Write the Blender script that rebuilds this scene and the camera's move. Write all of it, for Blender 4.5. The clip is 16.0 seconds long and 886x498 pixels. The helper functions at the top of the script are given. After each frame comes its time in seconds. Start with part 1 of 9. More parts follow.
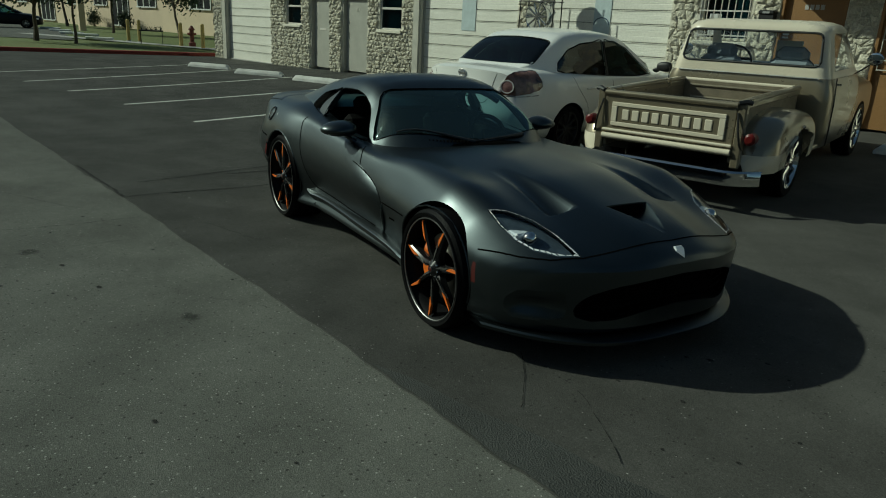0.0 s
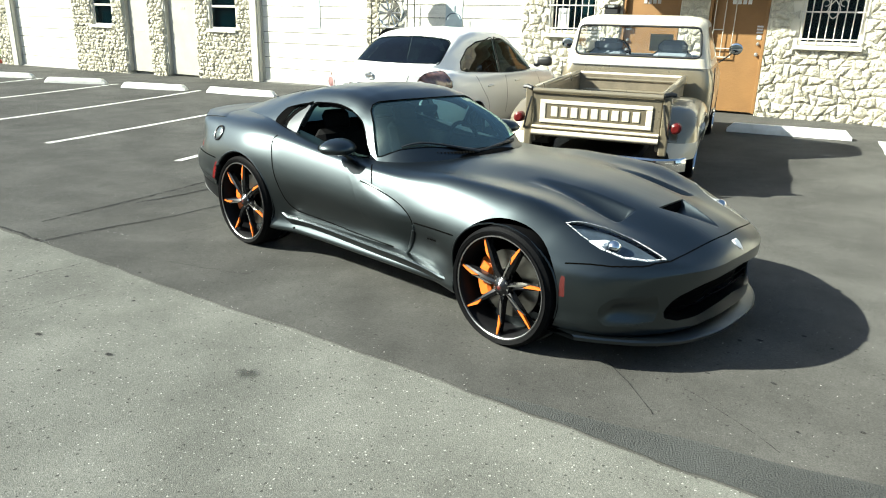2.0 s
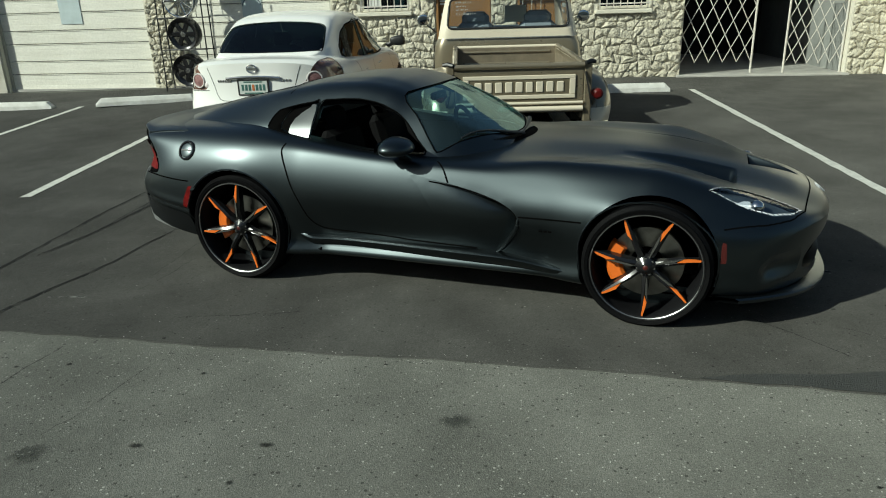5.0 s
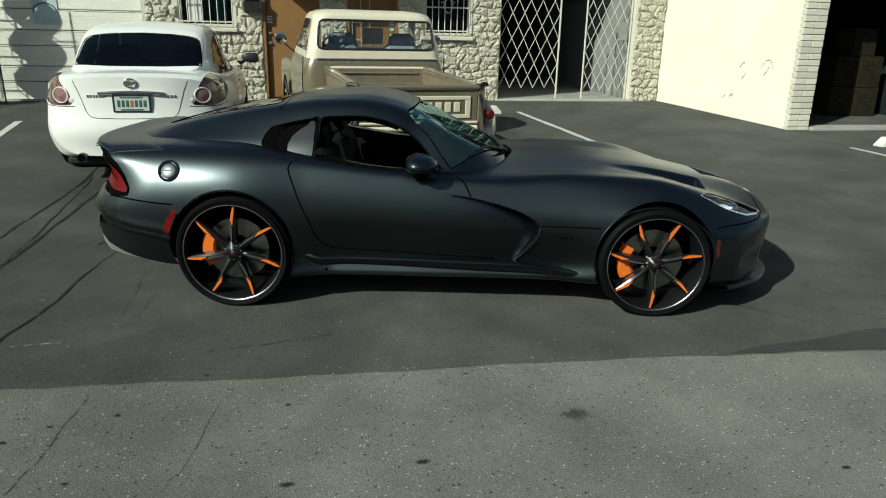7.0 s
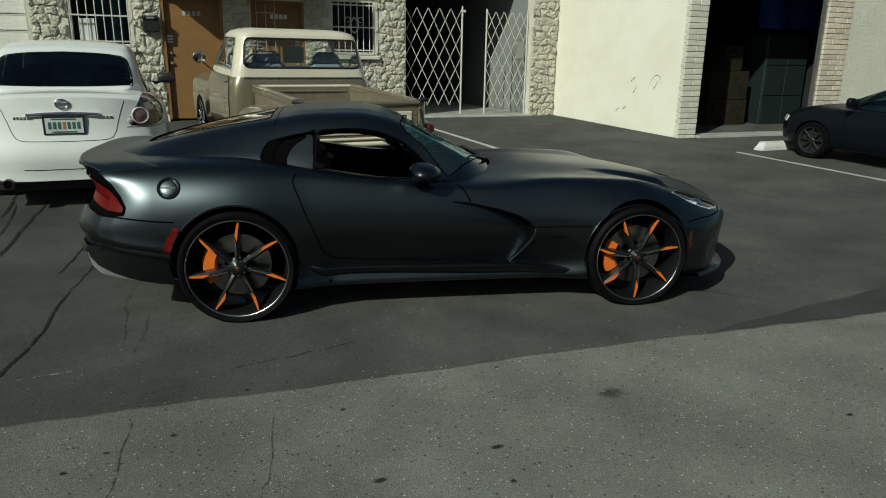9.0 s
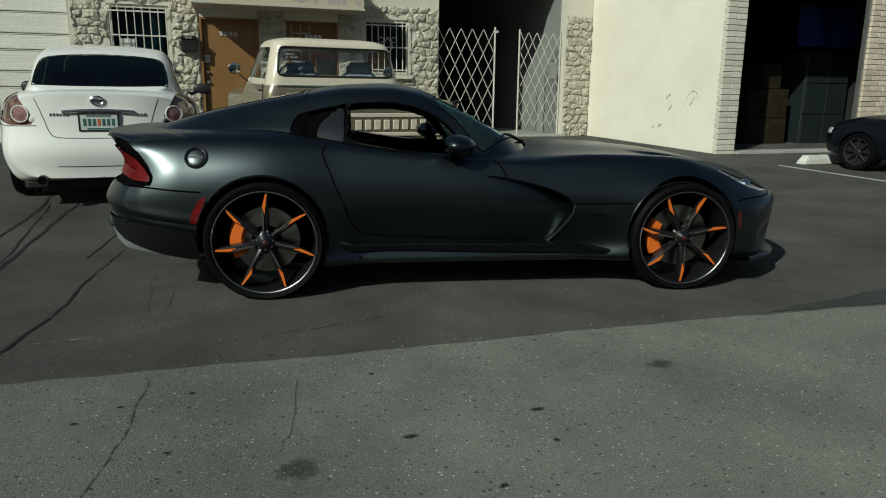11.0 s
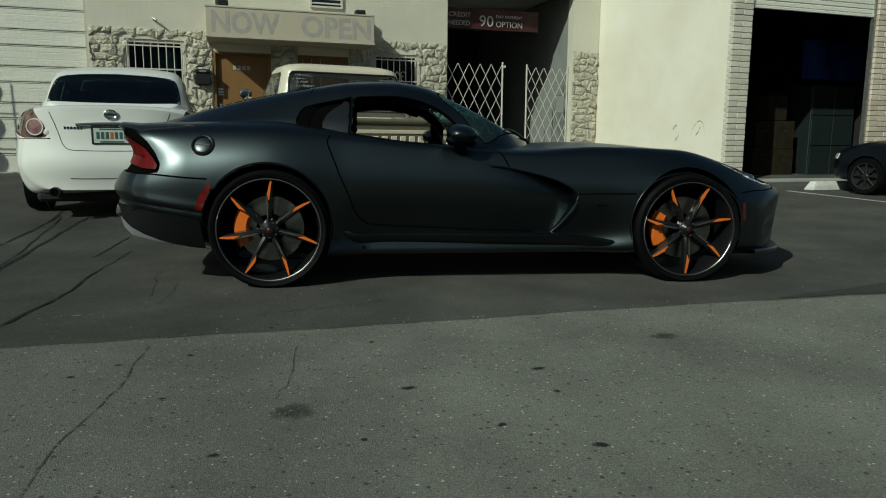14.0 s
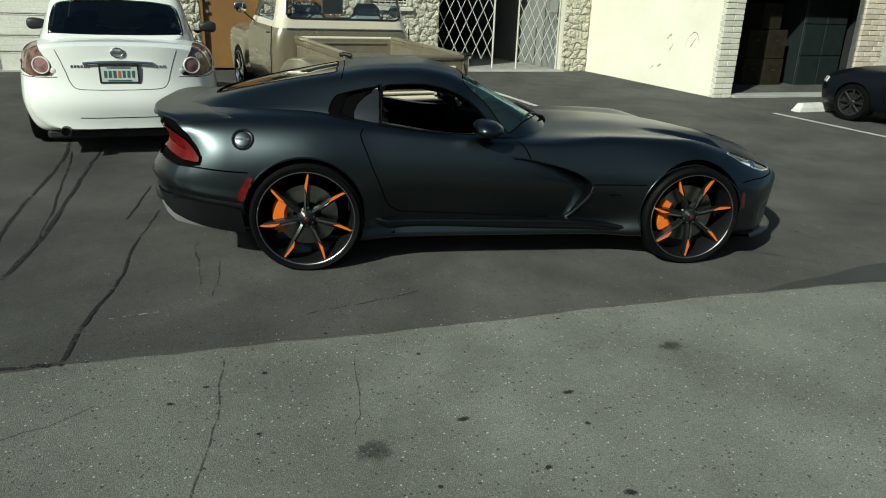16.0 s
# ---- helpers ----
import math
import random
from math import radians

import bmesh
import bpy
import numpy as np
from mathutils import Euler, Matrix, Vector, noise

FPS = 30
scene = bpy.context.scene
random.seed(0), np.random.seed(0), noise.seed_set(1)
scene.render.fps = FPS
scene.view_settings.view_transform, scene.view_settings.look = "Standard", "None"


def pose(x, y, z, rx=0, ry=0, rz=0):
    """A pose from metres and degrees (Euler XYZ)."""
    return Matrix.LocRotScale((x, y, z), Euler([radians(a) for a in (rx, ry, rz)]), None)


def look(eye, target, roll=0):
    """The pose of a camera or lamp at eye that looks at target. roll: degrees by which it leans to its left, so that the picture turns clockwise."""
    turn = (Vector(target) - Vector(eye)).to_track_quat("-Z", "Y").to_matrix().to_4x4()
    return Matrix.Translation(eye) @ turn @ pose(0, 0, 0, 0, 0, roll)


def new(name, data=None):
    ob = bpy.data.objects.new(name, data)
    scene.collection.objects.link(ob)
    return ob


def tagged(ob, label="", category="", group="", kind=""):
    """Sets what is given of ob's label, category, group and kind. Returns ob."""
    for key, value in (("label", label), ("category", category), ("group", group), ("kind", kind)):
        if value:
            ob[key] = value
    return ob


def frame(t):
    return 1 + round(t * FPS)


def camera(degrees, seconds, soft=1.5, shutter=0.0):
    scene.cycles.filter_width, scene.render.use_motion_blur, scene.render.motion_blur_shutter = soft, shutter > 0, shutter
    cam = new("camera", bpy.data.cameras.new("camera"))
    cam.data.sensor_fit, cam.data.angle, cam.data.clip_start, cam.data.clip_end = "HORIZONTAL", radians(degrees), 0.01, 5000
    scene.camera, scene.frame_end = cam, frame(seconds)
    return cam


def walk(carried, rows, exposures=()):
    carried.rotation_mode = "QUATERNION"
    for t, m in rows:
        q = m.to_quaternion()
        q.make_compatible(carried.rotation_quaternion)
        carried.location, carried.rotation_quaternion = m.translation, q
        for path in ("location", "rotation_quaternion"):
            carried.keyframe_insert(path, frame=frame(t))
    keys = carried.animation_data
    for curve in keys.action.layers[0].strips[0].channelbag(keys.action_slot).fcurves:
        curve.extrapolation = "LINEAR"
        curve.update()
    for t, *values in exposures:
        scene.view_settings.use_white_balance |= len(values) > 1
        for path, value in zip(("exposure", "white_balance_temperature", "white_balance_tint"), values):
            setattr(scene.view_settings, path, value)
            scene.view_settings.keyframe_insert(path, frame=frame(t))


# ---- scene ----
cam = camera(65.3, 16.0, soft=1.05)
PATH = [
    (0, (3.775, -3.782, 1.599), (2.399, -2.465, 0.99), 3.0),
    (0.5, (3.538, -3.968, 1.62), (2.232, -2.58, 1.013), 3.0),
    (1, (3.217, -4.08, 1.635), (2.019, -2.592, 1.044), 2.1),
    (1.5, (2.922, -4.268, 1.624), (1.806, -2.712, 1.048), 3.3),
    (2, (2.632, -4.502, 1.65), (1.669, -2.858, 1.042), 1.7),
    (2.5, (2.279, -4.589, 1.657), (1.483, -2.865, 1.028), 1.0),
    (3, (1.976, -4.65, 1.651), (1.267, -2.892, 1.015), 1.9),
    (3.5, (1.614, -4.805, 1.665), (0.99, -3.015, 1.028), -0.6),
    (3.7, (1.505, -4.82, 1.654), (0.923, -3.018, 1.012), -0.2),
    (5.8, (0.004, -4.806, 1.62), (-0.053, -2.915, 0.971), -1.4),
    (6, (-0.148, -4.818, 1.627), (-0.129, -2.918, 1.003), -0.5),
    (6.5, (-0.542, -4.902, 1.625), (-0.314, -3.01, 1.019), -0.3),
    (7, (-0.873, -4.91, 1.621), (-0.492, -3.039, 1.023), 1.3),
    (7.5, (-1.192, -4.885, 1.639), (-0.735, -3.031, 1.045), 1.2),
    (8, (-1.503, -4.898, 1.613), (-0.881, -3.084, 1.045), 2.3),
    (8.5, (-1.644, -4.912, 1.612), (-0.959, -3.127, 1.027), 1.1),
    (8.7, (-1.64, -4.902, 1.597), (-0.932, -3.119, 1.033), 1.3),
    (10.8, (-1.624, -4.765, 1.253), (-0.921, -2.955, 0.774), -0.3),
    (11, (-1.614, -4.789, 1.172), (-0.976, -2.944, 0.737), 0.6),
    (11.5, (-1.611, -4.82, 0.963), (-0.959, -2.958, 0.636), 0.9),
    (12, (-1.62, -4.869, 0.863), (-1.014, -2.983, 0.588), 0.8),
    (12.5, (-1.601, -4.878, 0.844), (-0.984, -2.998, 0.552), 0.5),
    (13, (-1.59, -4.869, 0.835), (-0.973, -2.992, 0.527), 0.7),
    (13.5, (-1.587, -4.863, 0.833), (-0.975, -2.983, 0.53), 0.3),
    (14, (-1.592, -4.867, 0.837), (-0.976, -2.988, 0.536), 0.4),
    (14.5, (-1.592, -4.867, 0.837), (-0.979, -2.988, 0.529), 0.7),
    (15, (-1.639, -4.869, 1.012), (-1.075, -3.021, 0.495), 2.2),
    (15.5, (-1.706, -4.919, 1.437), (-1.133, -3.117, 0.786), 3.2),
    (16, (-1.951, -4.905, 1.598), (-1.287, -3.139, 0.935), 2.0),
]
walk(cam, [(t, look(eye, target, roll)) for t, eye, target, roll in PATH], [
    (0, -0.64, 6200, -16), (0.5, 0.15, 6250, -8), (1, 0.78, 6250, -4), (1.5, 1.4, 6350, 0), (2, 1.78, 6350, 0), (2.5, 1.55, 6350, 0), (3, 0.88, 6250, -2), (3.5, 0.65, 6200, -2), (6, -0.28, 6200, -8),
    (6.5, -0.38, 6200, -6), (7, 0.12, 6200, -6), (7.5, 0.25, 6200, -6), (8, 0.10, 6200, -6), (8.5, -0.33, 6150, -6), (11, -0.5, 6150, -4), (11.5, -0.45, 6200, -4), (12, -0.62, 6150, -8), (14, -0.68, 6150, -10), (14.5, -0.70, 6150, -10), (15, -0.66, 6200, -10), (15.5, -0.05, 6150, -9), (16, 0.04, 6150, -7)])

# ---- light ----
SUN_EL, SUN_AZ = 33.8, 234.0          # degrees; azimuth clockwise from +y
world = bpy.data.worlds.new("sky_world")
scene.world = world
world.use_nodes = True
wn = world.node_tree
sky = wn.nodes.new("ShaderNodeTexSky")
sky.sky_type = "NISHITA"
sky.sun_disc = False
sky.sun_elevation, sky.sun_rotation = radians(SUN_EL), radians(SUN_AZ)
sky.air_density, sky.dust_density, sky.ozone_density = 1.0, 1.5, 1.0
wn.links.new(sky.outputs[0], wn.nodes["Background"].inputs[0])
wn.nodes["Background"].inputs[1].default_value = 0.06
sun_data = bpy.data.lights.new("sun", "SUN")
sun_data.energy, sun_data.angle, sun_data.color = 4.6, radians(0.8), (1.0, 0.96, 0.86)
sun = new("sun", sun_data)
SUN_FROM = Vector((math.sin(radians(SUN_AZ)) * math.cos(radians(SUN_EL)), math.cos(radians(SUN_AZ)) * math.cos(radians(SUN_EL)), math.sin(radians(SUN_EL))))
sun.matrix_world = look(SUN_FROM * 60, (0, 0, 0))


# ---- materials ----
def material(name, base, rough=0.6, metal=0.0, vary=0.12, scale=3.0, bump=0.0, bump_scale=40.0, tint=None, fine=0.0, fine_scale=200.0,
             coat=0.0, island=0.0, stretch=(1, 1, 1), spec=0.5, rough_vary=0.1, spots=None, bump_dist=0.02):
    """A principled material: broad stains towards tint, fine grain, relief, and a shift from piece to piece."""
    m = bpy.data.materials.new(name)
    m.use_nodes = True
    nt = m.node_tree
    N, L = nt.nodes, nt.links
    b = N["Principled BSDF"]
    b.inputs["Metallic"].default_value = metal
    b.inputs["Specular IOR Level"].default_value = spec
    if coat:
        b.inputs["Coat Weight"].default_value, b.inputs["Coat Roughness"].default_value = coat, 0.06
    geo = N.new("ShaderNodeTexCoord")
    mp = N.new("ShaderNodeMapping")
    mp.inputs["Scale"].default_value = stretch
    L.new(geo.outputs["Object"], mp.inputs[0])
    n1 = N.new("ShaderNodeTexNoise")
    n1.inputs["Scale"].default_value, n1.inputs["Detail"].default_value, n1.inputs["Roughness"].default_value = scale, 6, 0.6
    L.new(mp.outputs[0], n1.inputs[0])
    ramp = N.new("ShaderNodeMapRange")
    ramp.inputs[1].default_value, ramp.inputs[2].default_value = 0.3, 0.72
    L.new(n1.outputs[0], ramp.inputs[0])
    mix = N.new("ShaderNodeMix")
    mix.data_type = "RGBA"
    c2 = tint if tint else tuple(c * (1 - vary * 2) for c in base)
    mix.inputs[6].default_value, mix.inputs[7].default_value = (*base, 1), (*c2, 1)
    amount = N.new("ShaderNodeMath")
    amount.operation = "MULTIPLY"
    amount.inputs[1].default_value = 1.0 if not tint else min(1, vary * 5)
    L.new(ramp.outputs[0], amount.inputs[0])
    L.new(amount.outputs[0], mix.inputs[0])
    col = mix.outputs[2]
    n2 = N.new("ShaderNodeTexNoise")
    n2.inputs["Scale"].default_value, n2.inputs["Detail"].default_value = fine_scale, 3
    L.new(geo.outputs["Object"], n2.inputs[0])
    if fine:
        mr = N.new("ShaderNodeMapRange")
        mr.inputs[1].default_value, mr.inputs[2].default_value, mr.inputs[3].default_value, mr.inputs[4].default_value = 0.3, 0.7, 1 - fine, 1 + fine
        L.new(n2.outputs[0], mr.inputs[0])
        mul = N.new("ShaderNodeVectorMath")
        mul.operation = "SCALE"
        L.new(col, mul.inputs[0])
        L.new(mr.outputs[0], mul.inputs[3])
        col = mul.outputs[0]
    if spots:
        # light or dark flecks: (colour, scale, threshold)
        vo = N.new("ShaderNodeTexVoronoi")
        vo.inputs["Scale"].default_value = spots[1]
        L.new(geo.outputs["Object"], vo.inputs[0])
        lt = N.new("ShaderNodeMath")
        lt.operation = "LESS_THAN"
        lt.inputs[1].default_value = spots[2]
        L.new(vo.outputs["Distance"], lt.inputs[0])
        mx = N.new("ShaderNodeMix")
        mx.data_type = "RGBA"
        mx.inputs[7].default_value = (*spots[0], 1)
        sc = N.new("ShaderNodeMath")
        sc.operation = "MULTIPLY"
        L.new(lt.outputs[0], sc.inputs[0])
        L.new(ramp.outputs[0], sc.inputs[1])
        L.new(sc.outputs[0], mx.inputs[0])
        L.new(col, mx.inputs[6])
        col = mx.outputs[2]
    if island:
        oi = N.new("ShaderNodeObjectInfo")
        gi = N.new("ShaderNodeNewGeometry")
        ad = N.new("ShaderNodeMath")
        ad.operation = "ADD"
        L.new(oi.outputs["Random"], ad.inputs[0])
        L.new(gi.outputs["Random Per Island"], ad.inputs[1])
        fr = N.new("ShaderNodeMath")
        fr.operation = "FRACT"
        L.new(ad.outputs[0], fr.inputs[0])
        mr = N.new("ShaderNodeMapRange")
        mr.inputs[3].default_value, mr.inputs[4].default_value = 1 - island, 1 + island
        L.new(fr.outputs[0], mr.inputs[0])
        mul = N.new("ShaderNodeVectorMath")
        mul.operation = "SCALE"
        L.new(col, mul.inputs[0])
        L.new(mr.outputs[0], mul.inputs[3])
        col = mul.outputs[0]
    L.new(col, b.inputs["Base Color"])
    rr = N.new("ShaderNodeMapRange")
    rr.inputs[3].default_value, rr.inputs[4].default_value = max(0.02, rough - rough_vary * rough), min(1, rough + rough_vary * rough)
    L.new(n1.outputs[0], rr.inputs[0])
    L.new(rr.outputs[0], b.inputs["Roughness"])
    if bump:
        n3 = N.new("ShaderNodeTexNoise")
        n3.inputs["Scale"].default_value, n3.inputs["Detail"].default_value = bump_scale, 5
        L.new(mp.outputs[0], n3.inputs[0])
        bp = N.new("ShaderNodeBump")
        bp.inputs["Strength"].default_value, bp.inputs["Distance"].default_value = min(1, bump), bump_dist
        L.new(n3.outputs[0], bp.inputs["Height"])
        L.new(bp.outputs[0], b.inputs["Normal"])
    return m


def glass(name, tint, rough=0.02, clear=0.6, ior=1.5, sky_haze=0.0, sheen=(1, 1, 1)):
    """A thin pane: partly see-through film with a mirror-like surface, and a painted sky reflection where asked."""
    m = bpy.data.materials.new(name)
    m.use_nodes = True
    nt = m.node_tree
    N, L = nt.nodes, nt.links
    N.remove(N["Principled BSDF"])
    tr, gl, mix, fr = N.new("ShaderNodeBsdfTransparent"), N.new("ShaderNodeBsdfGlossy"), N.new("ShaderNodeMixShader"), N.new("ShaderNodeMath")
    tr.inputs[0].default_value = (*[t * clear for t in tint], 1)
    gl.inputs["Roughness"].default_value = rough
    gl.inputs[0].default_value = (*sheen, 1)
    # the pane's gloss rises towards its edge-on view alike from both sides
    lw, rise = N.new("ShaderNodeLayerWeight"), N.new("ShaderNodeMath")
    rise.operation, fr.operation = "POWER", "MULTIPLY_ADD"
    rise.inputs[1].default_value = 5.0
    r0 = ((ior - 1) / (ior + 1)) ** 2
    fr.inputs[1].default_value, fr.inputs[2].default_value = 1 - r0, r0
    L.new(lw.outputs["Facing"], rise.inputs[0])
    L.new(rise.outputs[0], fr.inputs[0])
    L.new(fr.outputs[0], mix.inputs[0])
    # teal diffuse film that stands for sky reflected in the pane
    film, di = N.new("ShaderNodeMixShader"), N.new("ShaderNodeBsdfDiffuse")
    di.inputs[0].default_value = (0.24, 0.36, 0.37, 1)
    film.inputs[0].default_value = sky_haze
    L.new(tr.outputs[0], film.inputs[1])
    L.new(di.outputs[0], film.inputs[2])
    L.new(film.outputs[0] if sky_haze else tr.outputs[0], mix.inputs[1])
    L.new(gl.outputs[0], mix.inputs[2])
    L.new(mix.outputs[0], N["Material Output"].inputs[0])
    return m


def asphalt(name, base, fleck, fleck_share, dark_share, cell, rough=0.9, broad=0.16, faded=(-4.0, 3.0, 0.96, 1.02)):
    """Rolled asphalt: pale stones of two sizes and dark pits in a binder with broad worn areas; faded scales the tone
    along x.
    """
    m = material(name, base, rough, vary=broad, scale=0.8, fine=0.28, fine_scale=150, bump=0.4, bump_scale=240, spec=0.15)
    N, L = m.node_tree.nodes, m.node_tree.links
    b = N["Principled BSDF"]
    link = b.inputs["Base Color"].links[0]
    col = link.from_socket
    co = [n for n in N if n.bl_idname == "ShaderNodeTexCoord"][0].outputs["Object"]
    for scale, size, share, tone in ((cell, 0.19, fleck_share, fleck), (cell * 1.9, 0.28, fleck_share * 0.8, tuple(0.62 * c for c in fleck)), (cell * 0.8, 0.22, dark_share, tuple(0.38 * c for c in base))):
        vo = N.new("ShaderNodeTexVoronoi")
        vo.inputs["Scale"].default_value = scale
        L.new(co, vo.inputs[0])
        sp = N.new("ShaderNodeSeparateColor")
        L.new(vo.outputs["Color"], sp.inputs[0])
        pick = N.new("ShaderNodeMath")
        pick.operation = "LESS_THAN"
        pick.inputs[1].default_value = share
        L.new(sp.outputs[0], pick.inputs[0])
        wide = N.new("ShaderNodeMath")
        wide.operation = "MULTIPLY"
        wide.inputs[1].default_value = size * 1.6
        L.new(sp.outputs[1], wide.inputs[0])
        near = N.new("ShaderNodeMath")
        near.operation = "LESS_THAN"
        L.new(vo.outputs["Distance"], near.inputs[0])
        L.new(wide.outputs[0], near.inputs[1])
        both = N.new("ShaderNodeMath")
        both.operation = "MULTIPLY"
        L.new(pick.outputs[0], both.inputs[0])
        L.new(near.outputs[0], both.inputs[1])
        mx = N.new("ShaderNodeMix")
        mx.data_type = "RGBA"
        mx.inputs[7].default_value = (*tone, 1)
        L.new(both.outputs[0], mx.inputs[0])
        L.new(col, mx.inputs[6])
        col = mx.outputs[2]
    # old stains and dusty patches
    blot = N.new("ShaderNodeTexNoise")
    blot.inputs["Scale"].default_value, blot.inputs["Detail"].default_value, blot.inputs["Roughness"].default_value = 1.5, 9, 0.68
    L.new(co, blot.inputs[0])
    tone = N.new("ShaderNodeMapRange")
    tone.inputs[1].default_value, tone.inputs[2].default_value = 0.36, 0.66
    tone.inputs[3].default_value, tone.inputs[4].default_value = 1 + broad * 0.7, 1 - broad * 1.1
    L.new(blot.outputs[0], tone.inputs[0])
    dim = N.new("ShaderNodeVectorMath")
    dim.operation = "SCALE"
    L.new(col, dim.inputs[0])
    L.new(tone.outputs[0], dim.inputs[3])
    col = dim.outputs[0]
    # the tone is scaled smoothly along x, from one end to the other
    xyz = N.new("ShaderNodeSeparateXYZ")
    L.new(co, xyz.inputs[0])
    along = N.new("ShaderNodeMapRange")
    along.interpolation_type = "SMOOTHSTEP"
    for i in range(4):
        along.inputs[i + 1].default_value = faded[i]
    L.new(xyz.outputs[0], along.inputs[0])
    mul = N.new("ShaderNodeVectorMath")
    mul.operation = "SCALE"
    L.new(col, mul.inputs[0])
    L.new(along.outputs[0], mul.inputs[3])
    L.new(mul.outputs[0], b.inputs["Base Color"])
    b.inputs["Diffuse Roughness"].default_value = 0.4
    return m


M = {}
M["road"] = asphalt("old_asphalt", (0.174, 0.174, 0.154), (0.38, 0.38, 0.34), 0.24, 0.26, 60)
M["lot"] = asphalt("dark_asphalt", (0.0915, 0.0895, 0.082), (0.22, 0.22, 0.20), 0.05, 0.16, 60, 0.85, 0.20, (-4.0, 2.5, 0.93, 1.0))
M["patch"] = material("fresh_asphalt", (0.058, 0.060, 0.056), 0.85, vary=0.15, scale=2, bump=0.8, bump_scale=120, fine=0.2)

def worn(name, base, radial, cover, scale):
    """A mark that the surface below shows through: round and soft-edged, or broken along its length."""
    m = material(name, base, 0.85, vary=0.2, scale=30, fine=0.35, fine_scale=150, spec=0.25)
    N, L = m.node_tree.nodes, m.node_tree.links
    co = N.new("ShaderNodeTexCoord")
    noise = N.new("ShaderNodeTexNoise")
    noise.inputs["Scale"].default_value, noise.inputs["Detail"].default_value, noise.inputs["Roughness"].default_value = scale, 5, 0.7
    L.new(co.outputs["Object"], noise.inputs[0])
    mr = N.new("ShaderNodeMapRange")
    mr.inputs[4].default_value = 0.0
    mr.inputs[3].default_value = cover
    if radial:
        off = N.new("ShaderNodeVectorMath")
        off.operation = "SUBTRACT"
        off.inputs[1].default_value = (0.5, 0.5, 0.0)
        L.new(co.outputs["Generated"], off.inputs[0])
        flat = N.new("ShaderNodeVectorMath")
        flat.operation = "MULTIPLY"
        flat.inputs[1].default_value = (1, 1, 0)
        L.new(off.outputs[0], flat.inputs[0])
        far = N.new("ShaderNodeVectorMath")
        far.operation = "LENGTH"
        L.new(flat.outputs[0], far.inputs[0])
        add = N.new("ShaderNodeMath")
        add.operation = "MULTIPLY_ADD"
        add.inputs[1].default_value = 0.55
        L.new(noise.outputs[0], add.inputs[0])
        L.new(far.outputs["Value"], add.inputs[2])
        mr.inputs[1].default_value, mr.inputs[2].default_value = 0.42, 0.68
        L.new(add.outputs[0], mr.inputs[0])
    else:
        mr.inputs[1].default_value, mr.inputs[2].default_value = 0.48, 0.62
        L.new(noise.outputs[0], mr.inputs[0])
    L.new(mr.outputs[0], N["Principled BSDF"].inputs["Alpha"])
    return m


M["stain"] = worn("oil_stain", (0.03, 0.03, 0.027), True, 0.9, 28)
M["faint"] = worn("faint_stain", (0.06, 0.062, 0.056), True, 0.5, 22)
M["scrape"] = worn("pale_scrape", (0.30, 0.30, 0.28), False, 0.7, 30)
M["crack"] = worn("crack_tar", (0.02, 0.02, 0.019), False, 1.0, 14)
M["roadcrack"] = worn("road_crack", (0.065, 0.066, 0.06), False, 0.75, 22)
M["line"] = material("line_paint", (0.62, 0.62, 0.57), 0.75, vary=0.12, scale=14, tint=(0.30, 0.30, 0.28), fine=0.15, fine_scale=60)
M["stop"] = material("stop_concrete", (0.80, 0.80, 0.76), 0.8, vary=0.12, scale=5, tint=(0.42, 0.40, 0.36), bump=0.4, bump_scale=50)
M["concrete"] = material("concrete", (0.42, 0.41, 0.38), 0.85, vary=0.12, scale=3, bump=0.4, bump_scale=60, fine=0.1)
M["stone"] = material("cast_stone", (0.60, 0.565, 0.46), 0.9, vary=0.14, scale=9, tint=(0.44, 0.40, 0.305), bump=0.8, bump_scale=15, bump_dist=0.12, island=0.10, fine=0.16, fine_scale=60)
M["stucco"] = material("cream_stucco", (0.69, 0.655, 0.55), 0.9, vary=0.06, scale=1.4, tint=(0.50, 0.47, 0.38), bump=0.5, bump_scale=150, fine=0.06)
M["whitewall"] = material("white_stucco", (0.88, 0.835, 0.72), 0.85, vary=0.09, scale=1.1, tint=(0.66, 0.60, 0.46), bump=0.35, bump_scale=110, fine=0.05)
M["brick"] = material("painted_brick", (0.70, 0.67, 0.57), 0.85, vary=0.10, scale=9, tint=(0.45, 0.41, 0.33), bump=0.5, bump_scale=60, island=0.12)
M["redbrick"] = material("worn_brick", (0.66, 0.60, 0.49), 0.9, vary=0.14, scale=9, tint=(0.50, 0.36, 0.27), bump=0.5, bump_scale=60, island=0.15)
M["brickjoint"] = material("brick_mortar", (0.30, 0.27, 0.22), 0.95, vary=0.15, scale=10)
M["garage"] = material("garage_paint", (0.77, 0.75, 0.67), 0.6, vary=0.12, scale=2.6, tint=(0.60, 0.58, 0.50), stretch=(0.5, 1, 3), fine=0.08, fine_scale=30, bump=0.25, bump_scale=20, island=0.04)
M["greydoor"] = material("grey_door_paint", (0.40, 0.39, 0.34), 0.55, vary=0.1, scale=2.5, bump=0.15, bump_scale=20)
M["jamb"] = material("jamb_paint", (0.50, 0.48, 0.41), 0.6, vary=0.12, scale=3, bump=0.2)
M["orangedoor"] = material("tan_door_paint", (0.245, 0.125, 0.038), 0.6, vary=0.12, scale=2.2, tint=(0.165, 0.082, 0.024), bump=0.2, bump_scale=25)
# near-black that stands for missing light indoors, not a wall paint
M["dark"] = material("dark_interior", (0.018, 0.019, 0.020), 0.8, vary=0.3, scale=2)
